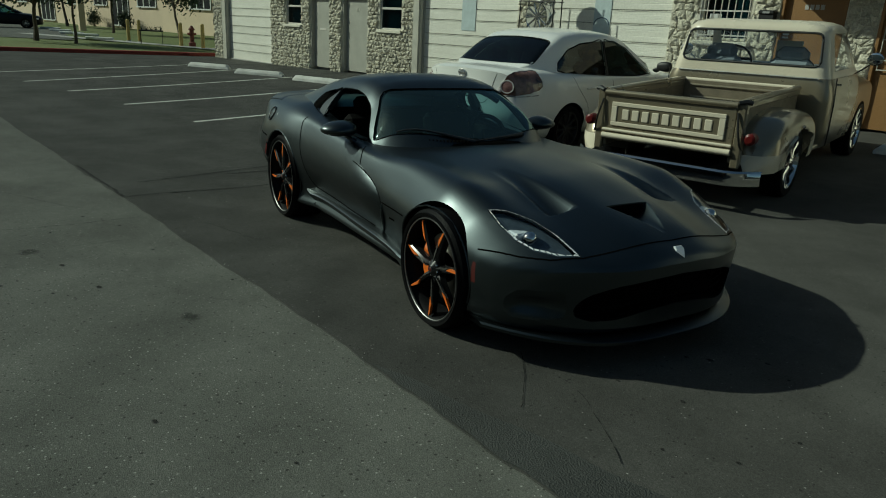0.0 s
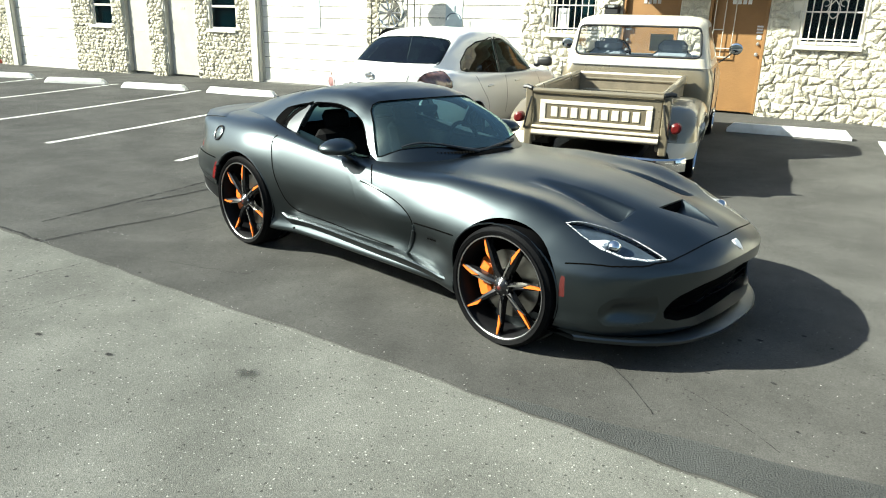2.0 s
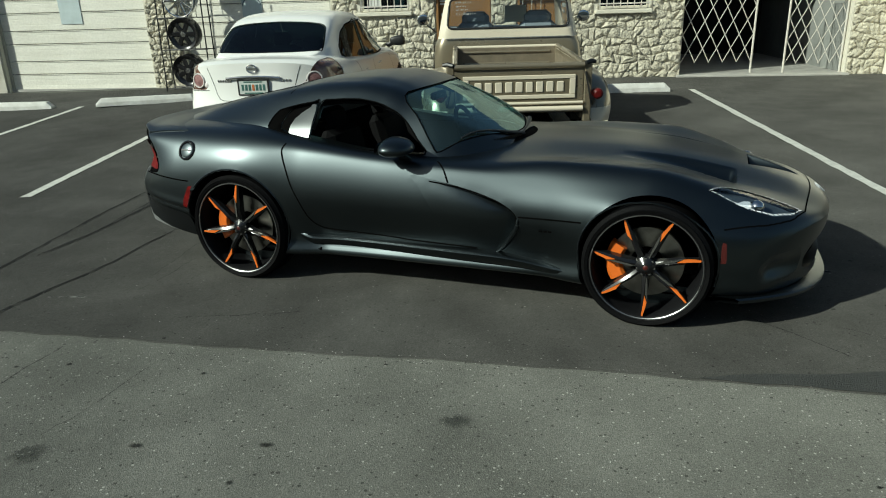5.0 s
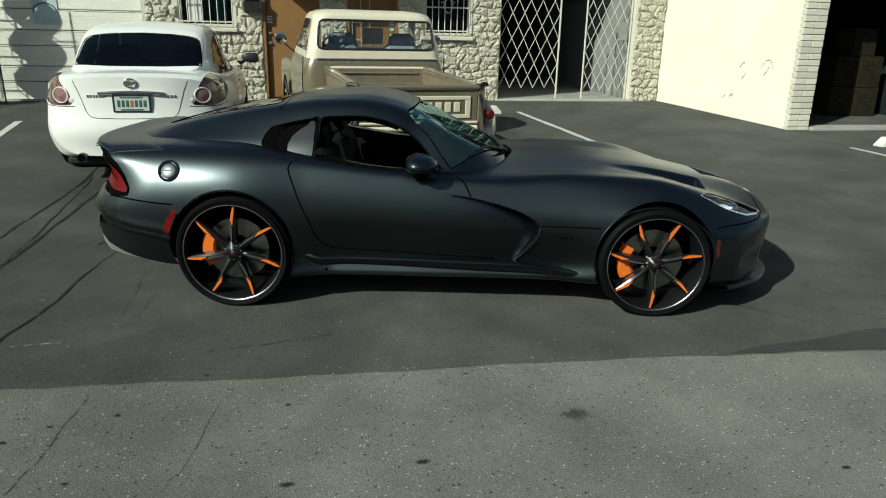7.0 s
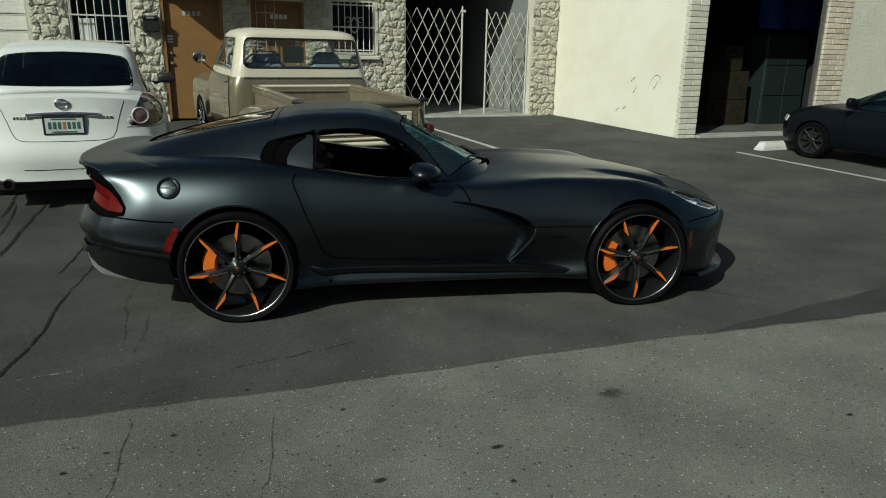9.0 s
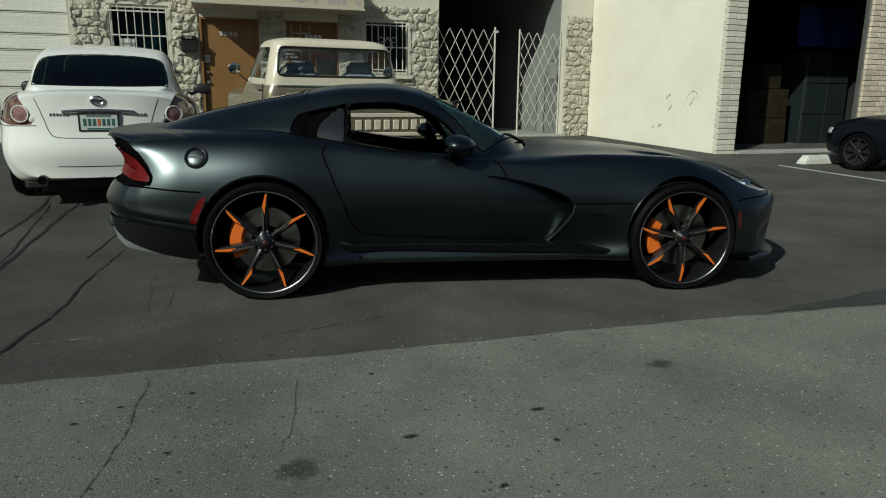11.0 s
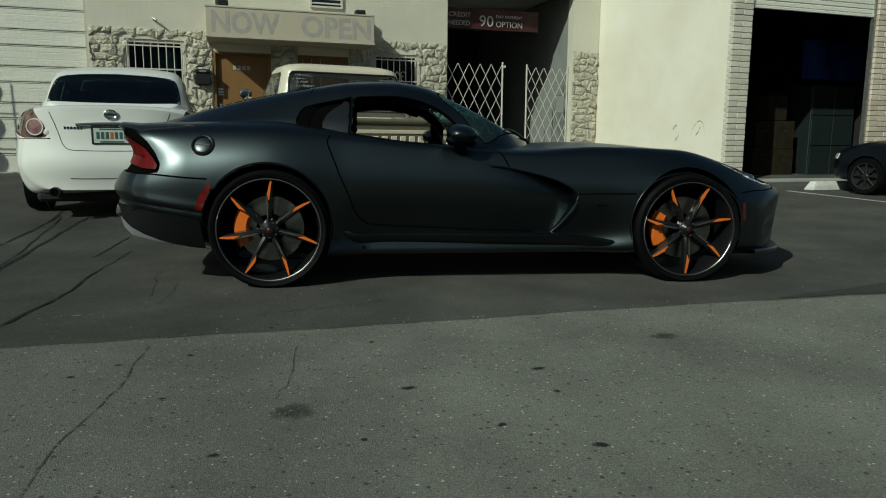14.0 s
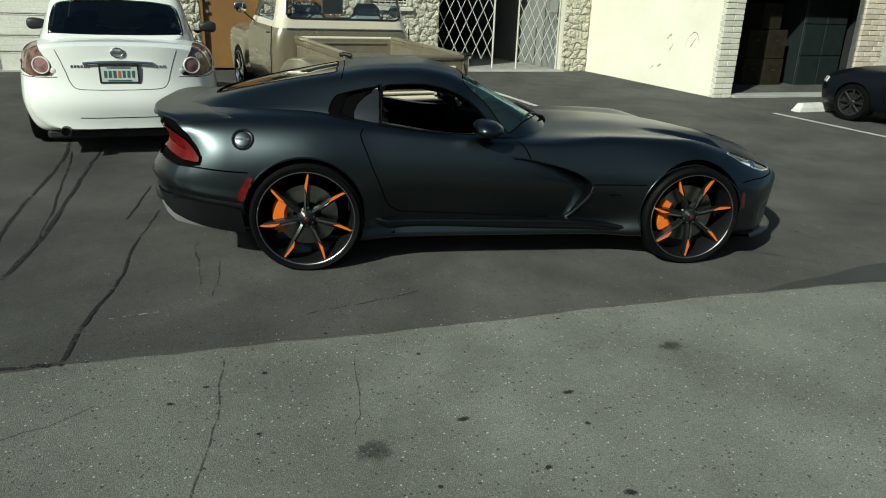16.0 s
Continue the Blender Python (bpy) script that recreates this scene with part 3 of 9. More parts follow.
def flange(bm, rims, move):
    """Turns the open edges round a hole inward: rims picks the edge vertices, move gives the way in."""
    es = [e for e in bm.edges if e.is_boundary and all(rims(v.co) for v in e.verts)]
    r = bmesh.ops.extrude_edge_only(bm, edges=es)
    for v in [g for g in r["geom"] if isinstance(g, bmesh.types.BMVert)]:
        v.co = v.co + Vector(move(v.co))
    bm.normal_update()


def solid(bm, t):
    """Gives a skin thickness, inwards."""
    bmesh.ops.recalc_face_normals(bm, faces=bm.faces)
    bmesh.ops.solidify(bm, geom=list(bm.faces), thickness=t)


def arc_poly(cx, cz, r, n=48):
    return [(cx + r * math.cos(2 * math.pi * i / n), cz + r * math.sin(2 * math.pi * i / n)) for i in range(n)]


def spaced(a, b, step):
    k = max(1, round((b - a) / step))
    return [a + (b - a) * i / k for i in range(k)]


M["satin"] = material("satin_graphite_paint", (0.0415, 0.053, 0.0585), 0.38, 1.0, vary=0.03, scale=2, fine=0.05, fine_scale=900, rough_vary=0.06, coat=0.6)
M["satin"].node_tree.nodes["Principled BSDF"].inputs["Coat Roughness"].default_value = 0.28
M["gloss_black"] = material("gloss_black", (0.010, 0.010, 0.011), 0.22, 0.0, vary=0.1, scale=5, coat=0.15)
M["wheel_black"] = material("black_wheel_paint", (0.008, 0.008, 0.009), 0.5, vary=0.1, scale=6, spec=0.12)
M["trim_black"] = material("black_trim", (0.018, 0.018, 0.019), 0.5, vary=0.15, scale=8)
M["rubber"] = material("tyre_rubber", (0.006, 0.006, 0.0065), 0.5, vary=0.15, scale=10, bump=0.15, bump_scale=80, spec=0.05)
M["orange"] = material("orange_paint", (0.78, 0.17, 0.022), 0.35, 0.1, vary=0.06, scale=10, coat=0.3)
M["machined"] = material("machined_alloy", (0.55, 0.54, 0.52), 0.25, 1.0, vary=0.1, scale=20)
M["disc"] = material("brake_disc", (0.33, 0.32, 0.29), 0.3, 1.0, vary=0.15, scale=20)
M["leather"] = material("black_leather", (0.004, 0.004, 0.0045), 0.8, vary=0.1, scale=15, bump=0.2, bump_scale=120, spec=0.12)
M["tail_deep"] = material("deep_red_lens", (0.16, 0.006, 0.008), 0.5, vary=0.4, scale=20, spec=0.03)
M["valance"] = material("silver_lower_trim", (0.20, 0.205, 0.205), 0.5, 0.0, vary=0.12, scale=14)
M["rim_line"] = material("dull_machined_edge", (0.42, 0.42, 0.42), 0.36, 1.0, vary=0.2, scale=12)
M["tail_red"] = material("red_lens", (0.15, 0.006, 0.006), 0.4, vary=0.3, scale=20, spec=0.12)
# black that holds the shade under the rear bumper's ridge
M["undercut_black"] = material("matt_black_bumper", (0.007, 0.008, 0.009), 0.6, vary=0.1, scale=8, spec=0.2)
# near-black of seams and trim; also paints the shade in recesses
M["gap"] = material("panel_gap", (0.003, 0.003, 0.003), 0.9, vary=0.1, spec=0.02)
M["lamp_dark"] = material("lamp_housing", (0.09, 0.115, 0.14), 0.35, 0.0, vary=0.3, scale=18)
M["lamp_lens"] = glass("lamp_lens", (0.92, 0.95, 0.98), clear=0.97, ior=1.45)
M["chrome"] = material("chrome", (0.75, 0.75, 0.74), 0.08, 1.0, vary=0.05, scale=10)
M["led"] = material("lamp_reflector", (0.80, 0.82, 0.84), 0.3, 0.0, vary=0.05)
M["marker"] = material("dim_marker", (0.085, 0.013, 0.011), 0.4)
M["car_glass"] = glass("car_glass", (0.36, 0.66, 0.68), clear=0.6, ior=1.75)
# teal film and teal sheen paint the sky's reflection onto the windscreen
M["screen_glass"] = glass("dusty_windscreen", (0.36, 0.66, 0.68), clear=0.6, ior=1.75, sky_haze=0.045, sheen=(0.68, 0.93, 0.96))
M["clear_glass"] = glass("clear_glass", (0.95, 0.97, 0.97), clear=0.95)
M["quarter_glass"] = material("quarter_pane", (0.085, 0.09, 0.092), 0.34, 1.0, vary=0.05, scale=4)
M["tint_glass"] = glass("tinted_glass", (0.10, 0.15, 0.15), clear=0.5, ior=1.6)

# ---- the sports car (its own frame: x ahead, y to its left, wheels at x = +-1.255) ----
WB = 1.255
Zb = curve_at([(-2.22, 0.40), (-2.1, 0.33), (-1.7, 0.22), (-WB, 0.19), (-0.85, 0.165), (0.75, 0.165), (WB, 0.19), (1.65, 0.18), (1.95, 0.17), (2.1, 0.175), (2.15, 0.19), (2.175, 0.22)])
Yb = curve_at([(-2.22, 0.74), (-2.1, 0.80), (-1.7, 0.87), (-WB, 0.90), (-0.85, 0.915), (-0.3, 0.90), (0.3, 0.90), (0.75, 0.91), (WB, 0.92), (1.65, 0.91), (1.95, 0.87), (2.1, 0.82), (2.15, 0.77), (2.175, 0.70)])
Y2 = curve_at([(-2.22, 0.86), (-2.1, 0.90), (-1.7, 0.93), (-WB, 0.95), (-0.8, 0.885), (-0.3, 0.862), (0.3, 0.862), (0.75, 0.90), (WB, 0.945), (1.65, 0.935), (1.95, 0.90), (2.1, 0.86), (2.15, 0.82), (2.175, 0.74)])
Z2 = curve_at([(-2.22, 0.47), (-1.7, 0.36), (-WB, 0.36), (-0.85, 0.31), (0.6, 0.30), (WB, 0.36), (1.65, 0.33), (1.95, 0.31), (2.175, 0.31)])
Y3 = curve_at([(-2.22, 0.87), (-2.1, 0.915), (-1.7, 0.955), (-WB, 0.97), (-0.8, 0.925), (-0.3, 0.905), (0.3, 0.90), (0.75, 0.925), (WB, 0.955), (1.65, 0.935), (1.95, 0.905), (2.1, 0.865), (2.15, 0.83), (2.175, 0.75)])
Z3 = curve_at([(-2.22, 0.60), (-1.7, 0.60), (-WB, 0.64), (-0.8, 0.60), (0, 0.55), (0.75, 0.53), (WB, 0.58), (1.65, 0.52), (1.95, 0.47), (2.175, 0.43)])
Y4 = curve_at([(-2.22, 0.82), (-2.1, 0.86), (-1.7, 0.90), (-WB, 0.92), (-0.8, 0.875), (-0.3, 0.855), (0.3, 0.845), (0.75, 0.865), (WB, 0.89), (1.65, 0.88), (1.95, 0.85), (2.1, 0.81), (2.15, 0.77), (2.175, 0.70)])
Z4 = curve_at([(-2.22, 0.80), (-1.7, 0.80), (-WB, 0.82), (-0.8, 0.80), (-0.3, 0.765), (0.3, 0.735), (0.75, 0.70), (WB, 0.70), (1.65, 0.62), (1.95, 0.555), (2.1, 0.525), (2.175, 0.50)])
Y5 = curve_at([(-2.22, 0.74), (-2.0, 0.78), (-1.7, 0.79), (-WB, 0.81), (-0.8, 0.80), (-0.3, 0.785), (0.3, 0.77), (0.75, 0.76), (WB, 0.755), (1.65, 0.74), (1.95, 0.70), (2.1, 0.65), (2.15, 0.60), (2.175, 0.55)])
Z5 = curve_at([(-2.22, 0.905), (-2.0, 0.915), (-1.7, 0.925), (-WB, 0.93), (-0.8, 0.885), (-0.3, 0.83), (0.3, 0.797), (0.75, 0.820), (WB, 0.808), (1.65, 0.728), (1.95, 0.632), (2.1, 0.575), (2.15, 0.55), (2.175, 0.525)])
Y6 = curve_at([(-2.22, 0.45), (-1.7, 0.55), (-WB, 0.60), (-0.8, 0.62), (0.3, 0.56), (0.75, 0.53), (WB, 0.50), (1.65, 0.47), (1.95, 0.43), (2.1, 0.40), (2.175, 0.33)])
Z6 = curve_at([(-2.22, 0.935), (-1.95, 0.948), (-1.6, 0.965), (-WB, 0.97), (-0.8, 0.90), (-0.3, 0.83), (0.3, 0.82), (0.75, 0.815), (WB, 0.787), (1.65, 0.708), (1.95, 0.632), (2.1, 0.58), (2.15, 0.555), (2.175, 0.53)])
Z7 = curve_at([(-2.22, 0.94), (-1.95, 0.952), (-1.6, 0.975), (-WB, 0.985), (-0.8, 0.90), (-0.3, 0.83), (0.2, 0.835), (0.5, 0.85), (0.75, 0.856), (WB, 0.825), (1.65, 0.757), (1.95, 0.683), (2.1, 0.612), (2.15, 0.575), (2.175, 0.54)])


def car_section(x):
    yb, zb = Yb(x), Zb(x)
    return [(0.0, zb + 0.02), (yb - 0.25, zb), (yb, zb + 0.025), (Y2(x) + 0.35 * max(0, yb - Y2(x)), Z2(x)), (Y3(x), Z3(x)), (Y4(x), Z4(x)), (Y5(x), Z5(x)), (Y6(x), Z6(x)), (0.42 * Y6(x), Z7(x) - 0.12 * abs(Z7(x) - Z6(x))), (0.0, Z7(x))]


def car_warp(x, y, z=0.5):
    k = abs(y) / 0.93
    if x > 0.95:
        return x - 0.50 * ((x - 0.95) / 1.22) ** 1.6 * k ** 2.8
    if x < -1.7:
        return x + (0.29 * k ** 4 + 0.075 * math.exp(-((z - 0.77) / 0.10) ** 2) - 0.03 * math.exp(-((z - 0.58) / 0.07) ** 2)) * ((-1.7 - x) / 0.52) ** 1.3
    return x


stations = spaced(-2.22, -2.0, 0.02) + spaced(-2.0, 1.9, 0.02) + spaced(1.9, 2.1, 0.012) + spaced(2.1, 2.16, 0.008) + [2.16, 2.166, 2.171, 2.175]
body_bm = shell(stations, car_section, 7, car_warp)

# cabin skin
Gy = curve_at([(-2.05, 0.40), (-1.8, 0.56), (-1.4, 0.67), (-1.08, 0.735), (-0.76, 0.755), (-0.3, 0.755), (0.0, 0.74), (0.1, 0.705), (0.2, 0.64), (0.3, 0.52), (0.38, 0.36), (0.44, 0.1)])
Gz = curve_at([(-2.05, 0.93), (-1.8, 0.94), (-1.4, 0.935), (-1.08, 0.905), (-0.76, 0.87), (-0.3, 0.81), (0.0, 0.78), (0.2, 0.79), (0.44, 0.82)])
Gr = curve_at([(-2.05, 0.95), (-1.9, 0.99), (-1.7, 1.05), (-1.4, 1.125), (-1.05, 1.195), (-0.8, 1.235), (-0.54, 1.246), (-0.35, 1.222), (-0.18, 1.155), (0.1, 1.01), (0.3, 0.905), (0.44, 0.83)])
Ge = curve_at([(-2.05, 0.25), (-1.8, 0.36), (-1.4, 0.44), (-1.05, 0.50), (-0.54, 0.52), (-0.25, 0.52), (0.0, 0.56), (0.1, 0.54), (0.2, 0.47), (0.3, 0.36), (0.38, 0.24), (0.44, 0.06)])


def cabin_section(x):
    yb, zb, zr, ye = Gy(x), Gz(x), Gr(x), Ge(x)
    h = max(0.004, zr - zb)
    return [(yb + 0.005, zb - 0.05), (yb, zb), (yb - 0.17 * (yb - ye) * 1.6, zb + 0.33 * h), (ye + 0.02, zb + 0.82 * h), (ye * 0.72, zb + 0.95 * h), (ye * 0.36, zb + 0.99 * h), (0.0, zr)]


cabin_bm = shell(spaced(-2.05, 0.44, 0.014) + [0.44], cabin_section, 8, cap=False)


def smooth_loop(poly, n=4):
    """A closed outline rounded through its points."""
    P = list(poly)
    k = len(P)
    out = []
    for i in range(k):
        a, b, c, d = P[i - 1], P[i], P[(i + 1) % k], P[(i + 2) % k]
        for j in range(n):
            t = j / n
            out.append(tuple(0.5 * (2 * b[q] + (c[q] - a[q]) * t + (2 * a[q] - 5 * b[q] + 4 * c[q] - d[q]) * t * t + (3 * b[q] - a[q] - 3 * c[q] + d[q]) * t ** 3) for q in (0, 1)))
    return out

from mathutils.bvhtree import BVHTree

CAR = thing("sports_car", "satin graphite two-door sports coupe with black and orange wheels", "car", pose(0.107, -0.171, 0.0, 0, 0, -12.05))


def hood_shape(co):
    """Depth of the hood's scoop and of its two vents."""
    x, y = co.x, abs(co.y)
    d = 0.0
    if 1.0 < x < 1.67:
        u = (x - 1.0) / 0.67
        w = 0.05 + 0.05 * u
        d = 0.062 * u ** 1.3 * min(1, (1.67 - x) / 0.035) * max(0, 1 - ((y - 0.385) / w) ** 2) ** 1.1 if abs(y - 0.385) < w else 0
    if 1.735 < x < 2.02:
        u = (2.02 - x) / 0.285
        w = 0.012 + 0.14 * u
        if y < w:
            d = max(d, 0.075 * u * (1 - (y / w) ** 3))
    return d


fine = [e for e in body_bm.edges if all(1.05 < v.co.x < 1.74 and abs(abs(v.co.y) - 0.385) < 0.15 and v.co.z > 0.55 for v in e.verts)]
bmesh.ops.subdivide_edges(body_bm, edges=fine, cuts=2, use_grid_fill=True, smooth=0.0)
fine = [e for e in body_bm.edges if all(1.70 < v.co.x < 2.06 and abs(v.co.y) < 0.20 and v.co.z > 0.55 for v in e.verts)]
bmesh.ops.subdivide_edges(body_bm, edges=fine, cuts=6, use_grid_fill=True, smooth=0.0)
for v in body_bm.verts:
    if v.co.z > 0.55 and v.co.x > 0.9:
        v.co.z -= hood_shape(v.co)
def ease(u):
    u = min(1.0, max(0.0, u))
    return u * u * (3 - 2 * u)


# the rear bumper's ridge and the undercut below it
RIDGE = lambda x: 0.215 - 0.15 * x
for dz in (-0.06, -0.045, -0.036, -0.027, -0.018, -0.009, 0.0, 0.008, 0.016, 0.026, 0.04, 0.06):
    faces = [f for f in body_bm.faces if f.calc_center_median().x < -1.47 and 0.3 < f.calc_center_median().z < 0.75]
    bmesh.ops.bisect_plane(body_bm, geom=list({v for f in faces for v in f.verts}) + list({e for f in faces for e in f.edges}) + faces, plane_co=(0, 0, 0.215 + dz), plane_no=(0.15, 0, 1))
for v in body_bm.verts:
    if v.co.x < -1.5 and 0.15 < v.co.z < 0.75:
        d = v.co.z - RIDGE(v.co.x)
        k = ease((-1.52 - v.co.x) / 0.12)
        push = k * (0.008 * math.exp(-((d - 0.012) / 0.03) ** 2) - 0.020 * ease(-d / 0.05))
        far = ease((-1.95 - v.co.x) / 0.2)
        v.co.y += math.copysign(push * (1 - 0.5 * far), v.co.y)
        v.co.x -= push * far
        v.co.y -= math.copysign(0.12 * k * min(1, max(0, -d / 0.22)) * (1 - far), v.co.y)
        v.co.x -= 0.05 * far * ease(-d / 0.12)
# the nose falls back below its crease
for v in body_bm.verts:
    if v.co.x > 1.75 and v.co.z < 0.52:
        v.co.x -= 0.03 * ease((v.co.x - 1.75) / 0.25) * ease((0.52 - v.co.z) / 0.28)
# the doors and sills tuck in towards the ground
for v in body_bm.verts:
    if abs(v.co.x) < 0.97 and 0.15 < v.co.z < 0.62 and abs(v.co.y) > 0.5:
        v.co.y -= math.copysign(0.07 * ease((0.97 - abs(v.co.x)) / 0.3) * ease((0.62 - v.co.z) / 0.4), v.co.y)
skin = BVHTree.FromBMesh(body_bm)
cabin_skin = BVHTree.FromBMesh(cabin_bm)


def seam(name, pts, width, parent, mat="gap", tree=None, lift=0.0015, mirror=True, label="", thick=0.0):
    """A narrow strip laid on a skin along points, on both sides of the car."""
    tree = tree or skin
    for s in ((1, -1) if mirror else (1,)):
        P = [Vector((x, y * s, z)) for x, y, z in catmull(pts, 8)]
        bm = bmesh.new()
        prev = None
        for i, p in enumerate(P):
            q, n, _, _ = tree.find_nearest(p)
            if abs(n.y) > 0.3 and n.y * p.y < 0:
                n = -n
            d = (P[min(i + 1, len(P) - 1)] - P[max(i - 1, 0)]).normalized()
            side = d.cross(n).normalized() * width / 2
            row = [bm.verts.new(q + n * lift - side), bm.verts.new(q + n * (lift + thick)), bm.verts.new(q + n * lift + side)]
            if prev:
                for j in (0, 1):
                    bm.faces.new((prev[j], prev[j + 1], row[j + 1], row[j]))
            prev = row
        part(name, bm, mat, parent, label, smooth=True)


ARCHES = ((-WB - 0.005, 0.355, 0.365), (WB, 0.347, 0.359))          # x, height and radius of the wheel openings
RIGHT, LEFT = (lambda c: c.y < -0.3), (lambda c: c.y > 0.3)

for side in (RIGHT, LEFT):
    for cx, cz, r in ARCHES:
        cut(body_bm, arc_poly(cx, cz, r), "y", lambda c, s=side: s(c) and abs(c.y) > 0.55 and c.z < 0.86, keep=False)
# cockpit well
cut(body_bm, [(-1.0, -0.66), (-0.2, -0.68), (0.05, -0.64), (0.28, -0.4), (0.32, 0.0), (0.28, 0.4), (0.05, 0.64), (-0.2, 0.68), (-1.0, 0.66)], "z", lambda c: c.z > 0.6, keep=False)
for cx, cz, r in ARCHES:
    flange(body_bm, lambda c, a=cx, h=cz, b=r: abs(math.hypot(c.x - a, c.z - h) - b) < 0.012 and abs(c.y) > 0.5, lambda c, a=cx, h=cz: (-(c.x - a) * 0.02, -math.copysign(0.06, c.y), -(c.z - h) * 0.02))
HEADLIGHT = [(1.52, 0.772), (1.583, 0.69), (1.688, 0.60), (1.833, 0.552), (2.0, 0.535), (1.945, 0.632), (1.849, 0.712), (1.754, 0.75), (1.627, 0.772)]
TAILLIGHT = [(-2.3, 0.868), (-2.08, 0.864), (-2.03, 0.846), (-1.96, 0.806), (-1.905, 0.755), (-1.868, 0.705), (-1.88, 0.684), (-1.96, 0.690), (-2.06, 0.710), (-2.3, 0.735)]
TAILCORE = [(-2.3, 0.845), (-2.09, 0.842), (-2.03, 0.822), (-1.97, 0.785), (-1.935, 0.748), (-1.97, 0.742), (-2.05, 0.765), (-2.3, 0.785)]
TAILPANEL = [(-2.3, 0.925), (-2.04, 0.922), (-1.985, 0.885), (-1.926, 0.84), (-1.875, 0.775), (-1.842, 0.709), (-1.855, 0.668), (-1.96, 0.655), (-2.06, 0.66), (-2.3, 0.67)]
GILL_EDGE = [(-0.1, 0.745), (0.039, 0.716), (0.18, 0.693), (0.313, 0.664), (0.42, 0.63), (0.483, 0.60), (0.53, 0.57), (0.557, 0.533), (0.55, 0.48), (0.525, 0.43), (0.46, 0.342), (0.40, 0.289)]
GILL_BACK = [(0.29, 0.293), (0.19, 0.34), (0.11, 0.45), (0.04, 0.58), (-0.03, 0.68)]
GILL = GILL_EDGE + GILL_BACK
gill_front = curve_at(sorted((z, x) for x, z in GILL_EDGE))
gill_back = curve_at(sorted((z, x) for x, z in GILL_BACK + [(-0.1, 0.745)]))
MOUTH = [(0.0, 0.485), (0.2, 0.475), (0.4, 0.45), (0.53, 0.40), (0.575, 0.33), (0.56, 0.285), (0.5, 0.262), (0.38, 0.265), (0.2, 0.30), (0.0, 0.315)]
MOUTH = MOUTH + [(-y, z) for y, z in MOUTH[-2:0:-1]]
INTAKE = [(0.83, 0.29), (0.825, 0.355), (0.785, 0.405), (0.62, 0.415), (0.597, 0.34), (0.605, 0.272), (0.70, 0.245), (0.80, 0.252)]
lamps = []
for s, side in ((-1, RIGHT), (1, LEFT)):
    lamps.append(("intake", cut(body_bm, [(s * y, z) for y, z in INTAKE], "x", lambda c: c.x > 1.55)))
    lamps.append(("headlight", cut(body_bm, [(x, s * y) for x, y in HEADLIGHT], "z", lambda c: c.z > 0.45)))
    lamps.append(("tail_light", cut(body_bm, TAILPANEL, "y", side)))
    lamps.append(("rear_marker", cut(body_bm, [(-1.652, 0.455), (-1.645, 0.51), (-1.592, 0.600), (-1.555, 0.605), (-1.594, 0.52), (-1.618, 0.455)], "y", side)))
    lamps.append(("front_marker", cut(body_bm, [(1.612, 0.38), (1.612, 0.49), (1.634, 0.485), (1.642, 0.38)], "y", side)))
    lamps.append(("gill", cut(body_bm, GILL, "y", side)))
lamps.append(("mouth", cut(body_bm, MOUTH, "x", lambda c: c.x > 1.7)))


def near_poly(c, poly, a, b, tol=0.004):
    q = nearest((c[a], c[b]), poly)
    return math.hypot(q[0] - c[a], q[1] - c[b]) < tol


flange(body_bm, lambda c: abs(c.y) > 0.7 and -0.2 < c.x < 0.6 and near_poly(c, GILL, 0, 2) and c.x > (gill_front(c.z) + gill_back(c.z)) / 2, lambda c: (-0.015, -math.copysign(0.03 + 0.16 * ease((c.x + 0.1) / 0.4), c.y), 0.0))
flange(body_bm, lambda c: c.x > 1.7 and abs(c.y) < 0.6 and near_poly(c, MOUTH, 1, 2), lambda c: (-0.10, 0, -0.01))
flange(body_bm, lambda c: c.x > 1.45 and c.z > 0.45 and near_poly((c.x, abs(c.y)), HEADLIGHT, 0, 1), lambda c: (-0.004, 0, -0.012))
flange(body_bm, lambda c: c.x < -1.8 and abs(c.y) > 0.5 and near_poly(c, TAILPANEL, 0, 2), lambda c: (0.01, -math.copysign(0.012, c.y), 0))
part("body", body_bm, "satin", CAR, smooth=35)
